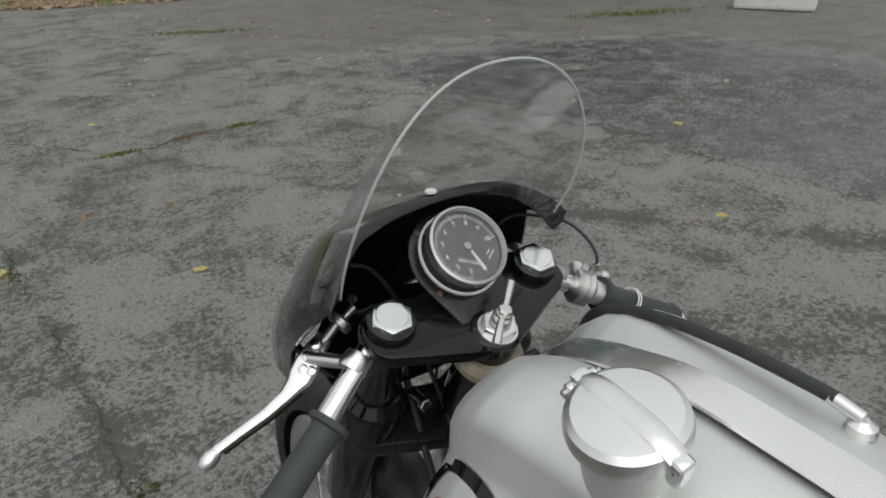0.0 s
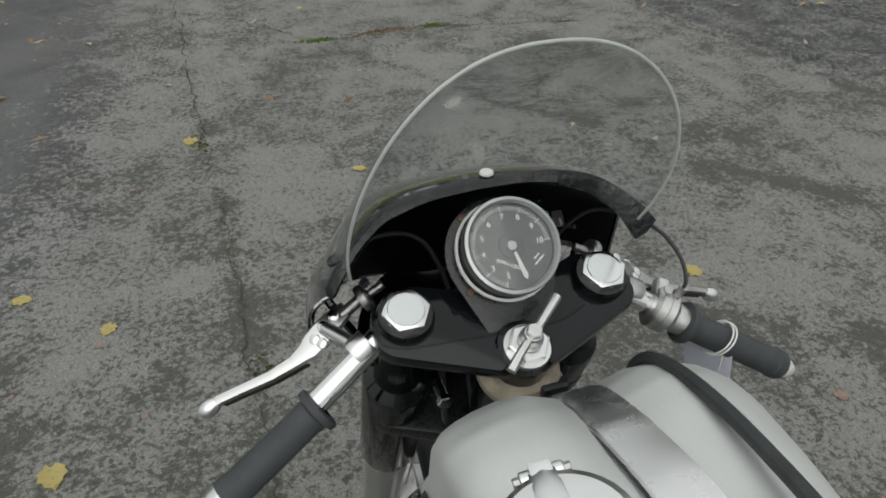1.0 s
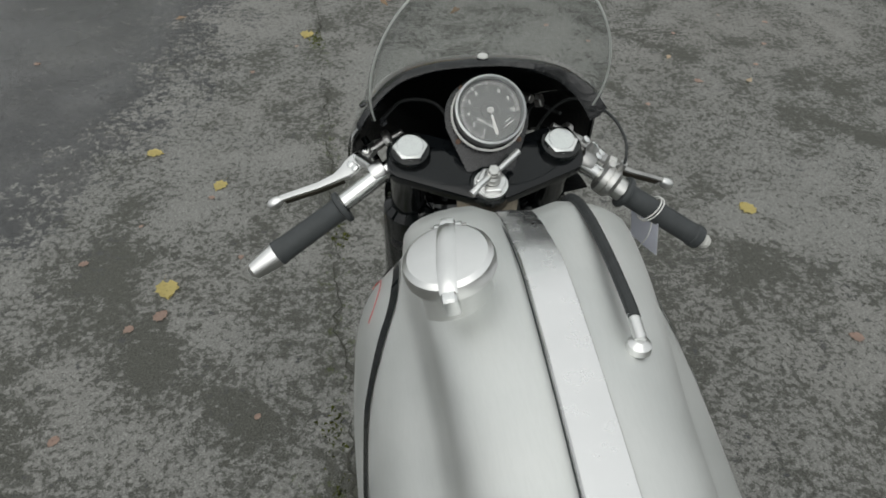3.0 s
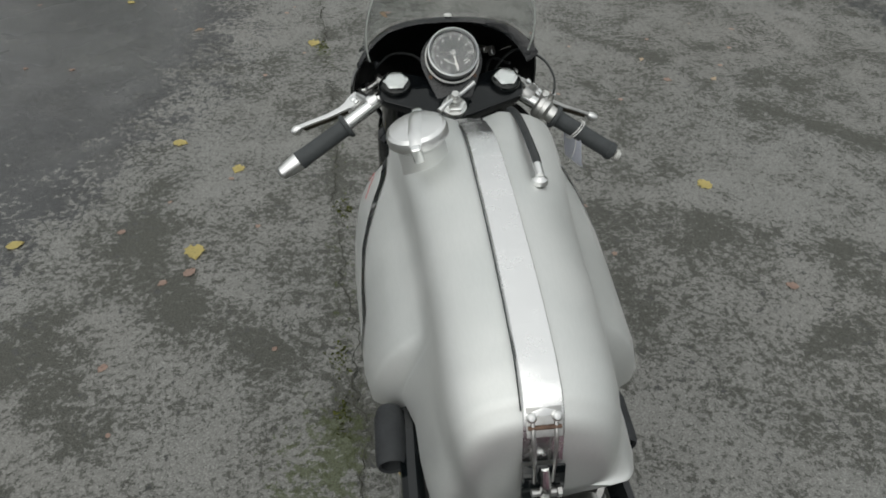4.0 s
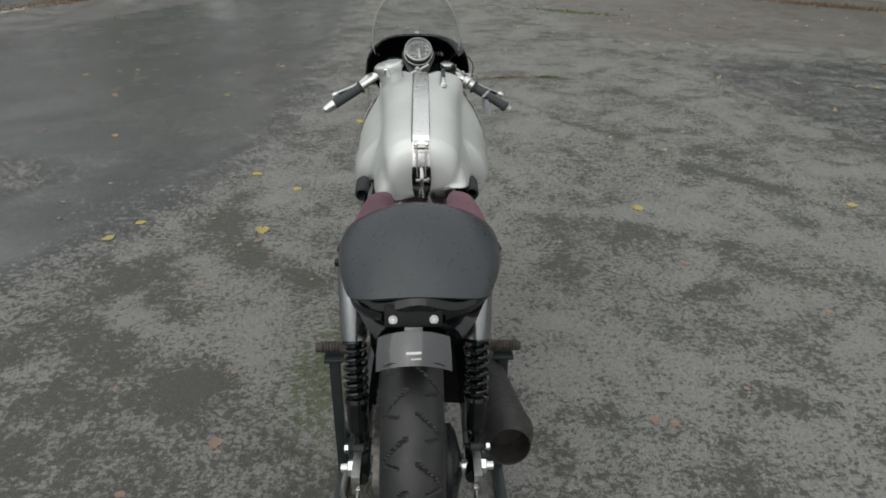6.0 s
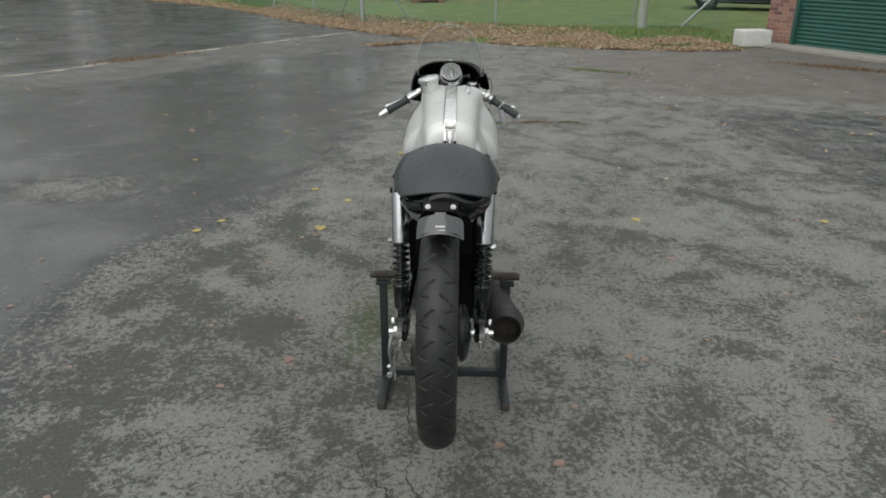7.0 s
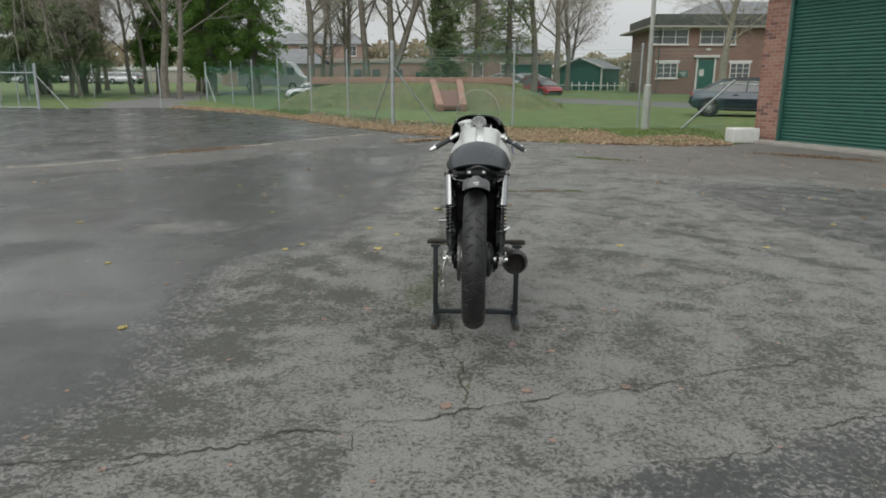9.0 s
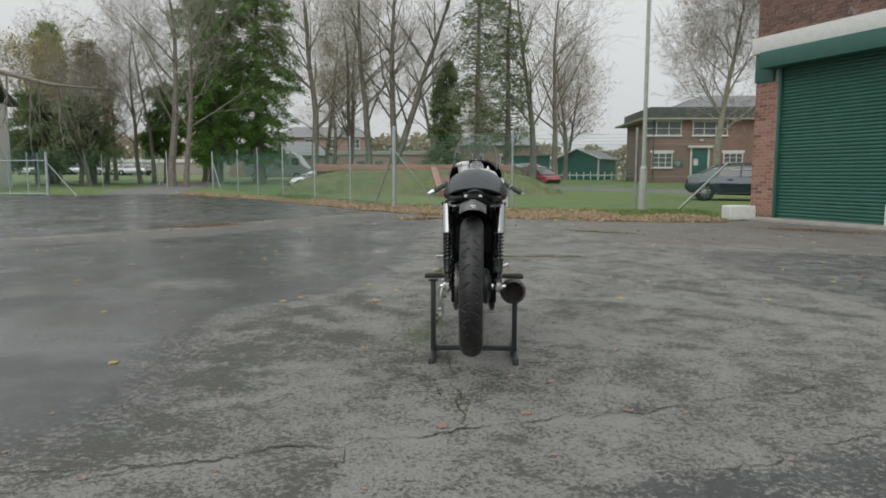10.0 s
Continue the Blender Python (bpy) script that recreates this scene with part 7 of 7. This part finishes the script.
for i in range(17):
    x = 6.6 + i * 0.62
    part("post", block(0.09, 0.09, 0.75, (x, 60.5 - 0.14 * (x - 6.6), rise(0, 60.0) + 0.37), 0.01), white_paint, rail)
part("rail", rod((6.6, 60.5, rise(0, 60) + 0.45), (16.5, 59.1, rise(0, 60) + 0.45), 0.05, segs=6), white_paint, rail)
tbl = thing("picnic_table", "grey wooden picnic table on the grass", "table", m=pose(14.0, 57.5, rise(0, 57.5)))
part("top", block(1.6, 0.75, 0.06, (0, 0, 0.74), 0.01), concrete, tbl)
for sy in (-1, 1):
    part("bench", block(1.6, 0.28, 0.05, (0, sy * 0.72, 0.45), 0.01), concrete, tbl)
for sx in (-1, 1):
    part("leg_frame", merge(rod((sx * 0.6, -0.6, 0), (sx * 0.6, -0.15, 0.74), 0.05, segs=6), rod((sx * 0.6, 0.6, 0), (sx * 0.6, 0.15, 0.74), 0.05, segs=6), rod((sx * 0.6, -0.75, 0.42), (sx * 0.6, 0.75, 0.42), 0.04, segs=6)), concrete, tbl)

for nm, x, y, w, d, h, mat, lab, rot in (("brick_block", -21.0, 90, 13, 9, 5.1, far_orange, "two-storey orange brick block behind the trees", 0), ("flat_block", -10.0, 84, 17, 6, 2.65, far_orange, "low flat-roofed brick block behind the mound", 0), ("brick_block", 3.2, 76, 9, 8, 3.6, far_orange, "low orange brick store behind the trees", 0), ("pale_warehouse", -40, 93, 30, 10, 1.7, concrete, "pale low warehouse behind parked cars", 0), ("brick_block", -21.5, 72, 11, 8, 2.4, far_orange, "low orange brick store behind the trees", 4)):
    bb = thing(nm, lab, "building", m=pose(x, y, rise(x, y), 0, 0, rot))
    part("wall", block(w, d, h, (0, d / 2, h / 2), 0.01), mat, bb)
    if nm == "brick_block":
        part("roof", sheet([[(-w / 2 - 0.3, -0.3, h), (w / 2 + 0.3, -0.3, h)], [(-w / 2 + 2, d / 2, h + 1.7), (w / 2 - 2, d / 2, h + 1.7)], [(-w / 2 - 0.3, d + 0.3, h), (w / 2 + 0.3, d + 0.3, h)]], 0.15), roof_tile, bb)
        for i in range(int(w // 3.2)):
            for zz in ((1.6, 4.2) if h > 5 else (1.8,) if h > 3 else ()):
                window(bb, -w / 2 + 2 + 3.2 * i, 0, zz, 1.2, 1.3, 2, 2)
    else:
        part("fascia", block(w + 0.4, d, 0.5, (0, d / 2 - 0.2, h + 0.2), 0.02), concrete if nm == "flat_block" else white_paint, bb)
    if nm == "flat_block":
        part("door", block(2.1, 0.08, 1.5, (4.1, -0.02, 0.75), 0.01), shed_green, bb, "green roller door")
        for wx in (-4.2, -1.9, 0.9):
            part("window", block(1.0, 0.08, 0.95, (wx, -0.02, 1.35), 0.01), car_glass, bb, "dark window")
green_door = thing("green_shed", "green painted low shed door beside the pines", "shed", m=pose(6.2, 70, rise(0, 70)))
part("wall", block(4.2, 2.0, 2.3, (0, 1, 1.15), 0.02), shed_green, green_door)
part("roof", block(4.6, 2.4, 0.14, (0, 1, 2.38), 0.02), roof_tile, green_door)
lw = thing("white_gable_house", "white rendered house corner with a dark roof", "building", m=pose(-29.2, 30.2, 0, 0, 0, 0))
part("wall", block(6.0, 6.0, 5.1, (-1.2, 3.0, 2.55), 0.02), white_paint, lw)
part("roof", sheet([[(-4.6, -0.4, 5.0), (2.2, -0.4, 5.0)], [(-4.6, 3, 7.4), (2.2, 3, 7.4)], [(-4.6, 6.4, 5.0), (2.2, 6.4, 5.0)]], -0.14), felt_roof, lw)
part("gutter", rod((-4.6, -0.42, 4.95), (2.3, -0.42, 4.95), 0.06), felt_roof, lw)


# ---- vehicles ----
def wheel_unit(parent, x, y, r, w, side):
    wu = new("wheel")
    wu.parent = parent
    wu.location = (x, y, r)
    part("tyre", lathe([(r * 0.66, -w / 2), (r * 0.94, -w / 2), (r, -w * 0.3), (r, w * 0.3), (r * 0.94, w / 2), (r * 0.66, w / 2)], pose(0, 0, 0, 90, 0, 0), 28), rubber, wu)
    part("rim", merge(lathe([(r * 0.67, -w * 0.42), (r * 0.6, -w * 0.1), (r * 0.6, w * 0.1), (r * 0.67, w * 0.42)], pose(0, 0, 0, 90, 0, 0), 28), *[moved(block(r * 0.1, w * 0.12, r * 0.6, (0, side * w * 0.36, r * 0.34), 0.01), pose(0, 0, 0, 0, 36 * k, 0)) for k in range(10)], rod((0, side * w * 0.3, 0), (0, side * w * 0.45, 0), r * 0.14)), car_silver, wu, "silver multi-spoke alloy rim")


def saloon(name, label, m, body_mat, L=4.6, W=1.8, H=1.43, hatch=False):
    """A car along x, nose at +x: smooth lofted body and cabin, with panes, pillars, wheels and lamps."""
    c = thing(name, label, "car", m=m)
    tail = [-0.5, -0.495, -0.47, -0.4, -0.25, 0.0, 0.2, 0.32, 0.42, 0.47, 0.495, 0.5]
    deck = [0.7, 0.92, 0.96, 0.97, 0.96, 0.94, 0.93, 0.9, 0.83, 0.74, 0.62, 0.54] if hatch else [0.68, 0.9, 0.99, 1.02, 0.98, 0.95, 0.94, 0.92, 0.86, 0.77, 0.64, 0.55]
    low = [0.5, 0.4, 0.32, 0.26, 0.22, 0.2, 0.2, 0.22, 0.26, 0.3, 0.36, 0.42]
    wide = [0.78, 0.86, 0.92, 0.97, 1.0, 1.0, 1.0, 0.99, 0.95, 0.88, 0.8, 0.72]
    g = []
    for fx in np.linspace(-0.5, 0.5, 41):
        z0, z1, hw = float(np.interp(fx, tail, low)), float(np.interp(fx, tail, deck)), W / 2 * float(np.interp(fx, tail, wide))
        half_ = [(0.86, 0.0), (0.97, 0.1), (1.0, 0.3), (1.0, 0.52), (0.985, 0.66), (0.965, 0.7), (0.955, 0.84), (0.9, 0.95), (0.75, 1.0), (0.4, 1.02)]
        ring = [(-hw * a_, z0 + (z1 - z0) * b_) for a_, b_ in half_]
        g.append([(fx * L, y_, z_) for y_, z_ in ring + [(0, z0 + (z1 - z0) * 1.025)] + [(-y_, z_) for y_, z_ in ring[::-1]]])
    b = sheet(g)
    bmesh.ops.holes_fill(b, edges=[e for e in b.edges if e.is_boundary], sides=0)
    part("body", b, body_mat, c, angle=30)
    # cabin arch: where it rises from the deck, its crown, and where it meets the bonnet
    ax, az = ([-0.49, -0.46, -0.38, -0.2, 0.0, 0.1, 0.18, 0.33], [0.0, 0.45, 0.86, 1.0, 0.99, 0.9, 0.66, 0.0]) if hatch else ([-0.42, -0.34, -0.26, -0.12, 0.0, 0.1, 0.18, 0.33], [0.0, 0.5, 0.86, 0.99, 1.0, 0.9, 0.66, 0.0])
    arch = [(fx, float(np.interp(fx, ax, az))) for fx in np.linspace(ax[0], ax[-1], 33)]
    base = 0.93
    gh = []
    for fx, f_ in arch:
        z, hw = base + (H - base) * f_, W / 2 * (0.89 - 0.2 * f_)
        gh.append([(fx * L, -W / 2 * 0.89, base), (fx * L, -hw - 0.005, base + (z - base) * 0.9), (fx * L, -hw * 0.9, z - 0.004), (fx * L, 0, z + 0.03 * f_), (fx * L, hw * 0.9, z - 0.004), (fx * L, hw + 0.005, base + (z - base) * 0.9), (fx * L, W / 2 * 0.89, base)])
    part("glasshouse", sheet(gh), car_glass, c, "dark car windows", angle=30)
    top = [(fx, f_) for fx, f_ in arch if f_ > 0.84]
    part("roof", sheet([[(fx * L, s_ * W / 2 * (0.89 - 0.2 * f_) * 0.97, base + (H - base) * f_ + 0.012 + 0.028 * (1 - s_ * s_)) for s_ in (-1, -0.6, 0, 0.6, 1)] for fx, f_ in top], 0.02), body_mat, c)
    for sy in (-1, 1):
        rail = [(fx * L, sy * (W / 2 * (0.89 - 0.2 * f_) + 0.012), base + (H - base) * f_ * 0.93) for fx, f_ in arch[2:-2:2]]
        part("roof_rail", hose(rail, 0.03, 6, 2), body_mat, c)
        inner = [(p_[0] * 0.97, p_[1] + sy * 0.012, max(base + 0.02, p_[2] - 0.055)) for p_ in rail[2:-2]]
        part("window_trim", hose(inner + [inner[0]], 0.016, 6, 3), chrome, c, "bright window trim")
        for fx in (-0.06, -0.27 if hatch else -0.24):
            f_ = float(np.interp(fx + 0.01, ax, az))
            part("pillar", rod((fx * L, sy * W / 2 * 0.895, base), ((fx + 0.012) * L, sy * W / 2 * (0.9 - 0.2 * f_), base + (H - base) * f_ * 0.9), 0.028, segs=6), body_mat, c)
        part("mirror", block(0.16, 0.2, 0.13, (0.2 * L, sy * (W / 2 + 0.06), 1.0), 0.04), body_mat, c)
        part("door_handle", block(0.2, 0.03, 0.035, (-0.14 * L, sy * W / 2 * 0.985, 0.82), 0.01), body_mat, c)
        part("tail_lamp", block(0.08, 0.42, 0.13, (-0.483 * L, sy * W * 0.32, 0.84), 0.03), plain("lamp_red", (0.35, 0.02, 0.02), 0.2, 0, 0.1, 5, coat=0.5), c, "red tail lamp")
        part("head_lamp", block(0.1, 0.34, 0.13, (0.462 * L, sy * W * 0.33, 0.68), 0.03), car_glass, c)
        part("sill_line", rod((-0.27 * L, sy * (W / 2 - 0.015), 0.27), (0.24 * L, sy * (W / 2 - 0.015), 0.27), 0.04, segs=6), satin_black, c)
        for fx in (-0.33 if hatch else -0.34, 0.3):
            # no arch is cut: a flat black disc paints the shaded gap round the wheel
            part("arch_gap_shade", lathe([(0.0, -0.02), (0.375, -0.02), (0.375, 0.01), (0.0, 0.01)], pose(fx * L, sy * (W / 2 - 0.003), 0.34, 90, 0, 0), 28), black_inside, c)
            wheel_unit(c, fx * L, sy * (W / 2 - 0.06), 0.34, 0.21, sy)
    return c


saloon("parked_car", "dark blue four-door saloon car parked on the lane", pose(10.95, 24.4, rise(0, 25), 0, 0, -16), car_blue)
saloon("parked_car", "red hatchback car parked beyond the mound", pose(5.1, 49.0, rise(0, 49.0) - 0.25, 0, 0, -58), car_red, 3.8, 1.7, 1.48, True)
for i, (x, y, mt, lb) in enumerate(((2.6, 58, car_silver, "silver hatchback car parked in the distance"), (4.6, 60, car_silver, "silver hatchback car parked in the distance"), (-47.0, 84, car_silver, "silver hatchback car parked in the distance"), (-49.6, 85, car_silver, "silver hatchback car parked in the distance"), (-52.2, 86, car_silver, "silver hatchback car parked in the distance"), (-55.0, 84, car_silver, "silver hatchback car parked in the distance"), (-57.8, 84, van_white, "white hatchback car parked in the distance"), (-44.6, 83, van_white, "white hatchback car parked in the distance"), (-42.0, 80, car_silver, "silver hatchback car parked in the distance"), (-10.0, 41.5, car_silver, "silver car behind the grass mound"))):
    saloon("parked_car", lb, pose(x, y, rise(x, y) - (0.3 if y < 45 else 0), 0, 0, 160 + 8 * (i % 6)), mt, 4.0, 1.7, 1.3 if y < 45 else 1.46, True)
van = thing("white_van", "white panel van with orange livery parked behind trees", "van", m=pose(-16.9, 56.0, rise(0, 56), 0, 0, -4))
vg = []
for fx, z1, fw in ((-2.9, 2.25, 0.9), (-2.8, 2.4, 1.0), (1.4, 2.42, 1.0), (1.75, 2.3, 0.96), (2.45, 1.35, 0.94), (2.9, 1.15, 0.88), (2.98, 0.7, 0.8)):
    vg.append([(fx, -0.98 * fw, 0.4), (fx, -1.0 * fw, z1 * 0.55), (fx, -0.9 * fw, z1 - 0.08), (fx, 0, z1), (fx, 0.9 * fw, z1 - 0.08), (fx, 1.0 * fw, z1 * 0.55), (fx, 0.98 * fw, 0.4)])
vb = sheet(vg)
bmesh.ops.holes_fill(vb, edges=[e for e in vb.edges if e.is_boundary], sides=0)
part("body", vb, van_white, van, angle=30)
part("livery_bar", block(2.6, 0.02, 0.42, (-1.4, -1.0, 1.62), 0.004), van_orange, van, "faded orange lettering band")
part("side_window", block(0.62, 0.03, 0.6, (1.78, -0.965, 1.62), 0.02), car_glass, van)
for sx in (-1.8, 1.9):
    for sy in (-1, 1):
        wheel_unit(van, sx, sy * 0.88, 0.34, 0.22, sy)

# ---- fallen leaves ----
def leaf_shape(seed, size):
    """A curled, toothed leaf with a stalk."""
    rnd = random.Random(seed)
    bm = bmesh.new()
    n = 7
    rows = []
    for i in range(n + 1):
        f = i / n
        w = size * 0.42 * math.sin(math.pi * min(1, f * 0.92 + 0.06)) ** 0.75 * (1 + 0.12 * ((-1) ** i))
        y = size * (f - 0.5)
        rows.append([bm.verts.new((-w, y - 0.06 * size, 0.003 + size * 0.16 * rnd.uniform(0.3, 1.2))), bm.verts.new((-w * 0.5, y, 0.003 + size * 0.05 * rnd.random())), bm.verts.new((0, y + 0.03 * size, 0.002 + size * 0.05 * math.sin(f * 3))), bm.verts.new((w * 0.5, y, 0.003 + size * 0.05 * rnd.random())), bm.verts.new((w, y - 0.06 * size, 0.003 + size * 0.16 * rnd.uniform(0.3, 1.2)))])
    for a, b in zip(rows, rows[1:]):
        for j in range(4):
            bm.faces.new((a[j], a[j + 1], b[j + 1], b[j]))
    stalk = hose([(0, -size * 0.5, 0.004), (size * 0.06, -size * 0.75, 0.003), (size * 0.02, -size * 0.95, 0.003)], 0.0012, 5, 3)
    return merge(bm, stalk)


def leaf_things(rows, mat, label, seed, group):
    shapes = []
    for k in range(5):
        bm = leaf_shape(seed + k, 1.0)
        me = bpy.data.meshes.new("leaf")
        bm.to_mesh(me)
        bm.free()
        me.materials.append(mat)
        smooth_faces(me, 60)
        shapes.append(me)
    rnd = random.Random(seed)
    for x, y, s in rows:
        ob = new("fallen_leaf", shapes[rnd.randrange(5)])
        s *= 0.8 if "brown" in mat.name else 1.0
        ob.matrix_world = pose(x, y, 0.001, 0, 0, rnd.uniform(0, 360)) @ Matrix.Diagonal((s, s, s * 0.7, 1))
        tagged(ob, label, "leaf", group)


YELLOW = [(-0.39, 3.46, 0.075), (0.27, 2.97, 0.06), (-0.66, 2.24, 0.055), (-0.75, 1.73, 0.075), (-0.92, 2.47, 0.06), (1.14, 1.93, 0.065), (-1.46, 1.67, 0.055), (-1.36, 1.84, 0.055), (-1.85, -0.06, 0.06), (2.28, 1.93, 0.055), (-0.1, 1.4, 0.05), (3.27, 2.87, 0.06), (-2.6, 1.2, 0.05), (-2.0, 3.2, 0.05), (-1.5, 4.2, 0.05), (-2.9, 4.9, 0.06), (0.4, 5.4, 0.05), (3.9, 4.3, 0.05), (-3.6, 2.6, 0.06)]
leaf_things(YELLOW, leaf_yellow, "yellow fallen birch leaf lying on the asphalt", 100, "fallen yellow leaves")
rl = random.Random(12)
BROWN = [(-0.75, 1.63, 0.055), (1.18, 1.34, 0.05), (-0.13, -0.87, 0.07), (0.2, -0.72, 0.06), (0.62, -0.66, 0.06), (0.72, 0.35, 0.05), (0.78, 0.33, 0.045), (0.35, -0.28, 0.05), (0.17, -0.2, 0.05), (-0.62, 0.3, 0.06), (1.35, 2.83, 0.05)]
BROWN += [(rl.uniform(-3.4, 3.6), rl.uniform(-1.6, 7.5), rl.uniform(0.018, 0.04)) for _ in range(170)]
leaf_things([b for b in BROWN if not (abs(b[0]) < 0.3 and -0.1 < b[1] < 0.4)], leaf_brown, "small pinkish-brown fallen leaf lying on the asphalt", 200, "fallen brown leaves")


def scatter(name, points, size, mat, label, category, seed, flat=0.6):
    ob = leaf_cloud(name, points, size, mat, None, seed, flat)
    return tagged(ob, label, category)


def edge_points(n, seed, near, far, x0, x1, lump=0.03):
    rnd = random.Random(seed)
    out = []
    while len(out) < n:
        x = rnd.uniform(x0, x1)
        e = float(yard_edge(np.array(x)))
        y = e + rnd.uniform(-near, far) * rnd.random() ** 0.5
        if noise.noise(Vector((x * 0.9, y * 0.9, 1))) + rnd.uniform(-0.4, 0.6) > 0:
            out.append((x, y, rise(x, y) + 0.012 + lump * rnd.random()))
    return out


scatter("leaf_litter", edge_points(9000, 3, 0.3, 2.0, -14.0, 2.6) + edge_points(16000, 6, 0.2, 5.0, -6.5, 3.5) + edge_points(4500, 4, 0.3, 2.4, 2.4, 5.4), 0.05, leaf_litter, "drift of brown and yellow leaves along the grass edge", "leaf litter", 3)
ry_ = random.Random(15)
scatter("leaf_scatter", [(ry_.uniform(-9, 6), 2.5 + 10.5 * ry_.random() ** 0.7, 0.006) for _ in range(420)], 0.03, leaf_litter, "thin scatter of small pale leaves on the asphalt", "leaf litter", 14, 0.85)
rs_ = random.Random(8)
scatter("leaf_litter", [(-1.6 + 1.5 * f + rs_.gauss(0, 0.06), 11.4 + 1.0 * f + rs_.gauss(0, 0.07), 0.015 + 0.02 * rs_.random()) for f in [rs_.random() for _ in range(500)]], 0.045, leaf_litter, "small drift of brown leaves on the asphalt", "leaf litter", 4)


def blades(name, points, h, mat, label, seed, parent=None):
    """Upright grass blades in tufts."""
    rnd = random.Random(seed)
    V, Fc = [], []
    for x, y, z in points:
        a = rnd.uniform(0, 6.283)
        w = (0.004 + 0.004 * rnd.random()) * max(1.0, h / 0.07)
        hh = h * rnd.uniform(0.4, 1.3)
        lx, ly = rnd.gauss(0, hh * 0.35), rnd.gauss(0, hh * 0.35)
        k = len(V)
        V += [(x - w * math.cos(a), y - w * math.sin(a), z), (x + w * math.cos(a), y + w * math.sin(a), z), (x + lx, y + ly, z + hh)]
        Fc.append((k, k + 1, k + 2))
    ob = raw(name, V, Fc, mat)
    return tagged(ob, label, "grass", kind="stuff")


rg_ = random.Random(21)
gp = []
for _ in range(16000):
    x = rg_.uniform(-9, 6.4)
    e = float(yard_edge(np.array(x)))
    y = e + rg_.uniform(-0.1, 5.0)
    gp.append((x, y, rise(x, y)))
blades("grass", gp, 0.07, grass_blade, "short green grass along the fence", 5)
bank_ob = bpy.data.objects["bank"]
tufts = [v.co for v in bank_ob.data.vertices]
gp = []
for _ in range(9000):
    c_ = tufts[rg_.randrange(len(tufts))]
    if c_.z > 0.1:
        gp.append((c_.x + rg_.uniform(-0.17, 0.17), c_.y + rg_.uniform(-0.1, 0.1) - 0.03, c_.z - 0.04))
blades("grass", gp, 0.13, grass_blade, "long tired grass on the earth bank", 6)


def weed_patch(cx, cy, n, sx, sy, turn, h, mat, label, seed):
    rnd = random.Random(seed)
    c, s = math.cos(radians(turn)), math.sin(radians(turn))
    pts = []
    for _ in range(n):
        u, v = rnd.gauss(0, sx), rnd.gauss(0, sy)
        pts.append((cx + c * u - s * v, cy + s * u + c * v, 0.0))
    return blades("weeds", pts, h, mat, label, seed)


weed_patch(0.4, 4.66, 160, 0.06, 0.02, -4, 0.014, grass_blade, "strip of green weeds in the asphalt joint", 31)
weed_patch(0.82, 4.71, 320, 0.13, 0.03, 3, 0.01, dead_grass, "reddish dead weeds in the asphalt joint", 32)
weed_patch(1.17, 4.72, 150, 0.05, 0.022, 0, 0.015, grass_blade, "strip of green weeds in the asphalt joint", 33)
weed_patch(2.15, 8.3, 300, 0.3, 0.06, -30, 0.03, grass_blade, "strip of green weeds in the asphalt joint", 34)
weed_patch(6.4, 5.7, 500, 0.4, 0.1, -25, 0.04, grass_blade, "strip of green weeds in the asphalt joint", 35)
weed_patch(6.0, 8.8, 800, 0.5, 0.1, -40, 0.05, dead_grass, "reddish dead weeds in the asphalt joint", 36)
weed_patch(-5.0, 9.3, 700, 0.5, 0.1, 55, 0.05, dead_grass, "reddish dead weeds in the asphalt joint", 37)
for i, (x, y) in enumerate(((-0.34, 3.4), (-0.25, 1.93), (-0.27, 1.2), (-0.26, 1.0))):
    weed_patch(x, y, 60, 0.016, 0.035, 0, 0.008, moss_mat, "tuft of yellow-green moss in the crack", 50 + i)

# ---- bricks of the garage, last ----
def brick_mesh(length):
    bm = block(length, 0.1, 0.065, (0, 0, 0), 0.004, seg=1)
    me = bpy.data.meshes.new("brick")
    bm.to_mesh(me)
    bm.free()
    me.materials.append(brick_mat)
    return me


cache = {}
for x, z, n in brick_courses(0.0, PIER - 0.02, 0.075, 3.1):
    key = round(n, 2)
    if key not in cache:
        cache[key] = brick_mesh(n - 0.01)
    b_ = new("brick", cache[key])
    b_.parent = garage
    b_.location = (x, 0.06 + random.uniform(-0.002, 0.002), z)
up = bmesh.new()
vs, fs = [], []
for x, z, n in brick_courses(0.0, 6.55, 4.125, 5.9):
    k = len(vs)
    x0, x1, z0, z1, y = x - n / 2 + 0.005, x + n / 2 - 0.005, z - 0.0325, z + 0.0325, 0.008 + random.uniform(-0.003, 0.003)
    vs += [(x0, y, z0), (x1, y, z0), (x1, y, z1), (x0, y, z1), (x0, y + 0.02, z0), (x1, y + 0.02, z0), (x1, y + 0.02, z1), (x0, y + 0.02, z1)]
    fs += [(k, k + 1, k + 2, k + 3), (k, k + 4, k + 5, k + 1), (k + 3, k + 2, k + 6, k + 7), (k, k + 3, k + 7, k + 4), (k + 1, k + 5, k + 6, k + 2)]
up.free()
k_ = Nodes("upper_brick", 0.9)
r_i = k_.island()
cc = k_.mix(k_.ramp(r_i, 0.1, 0.6), (0.12, 0.075, 0.065), (0.19, 0.11, 0.09))
cc = k_.mix(k_.ramp(k_.noise(2.5, 7, 0.7), 0.62, 0.72, 0, 0.8), cc, (0.4, 0.37, 0.34))
k_.set(Base_Color=cc)
tagged(raw("upper_bricks", vs, fs, k_.m, garage), kind="stuff")
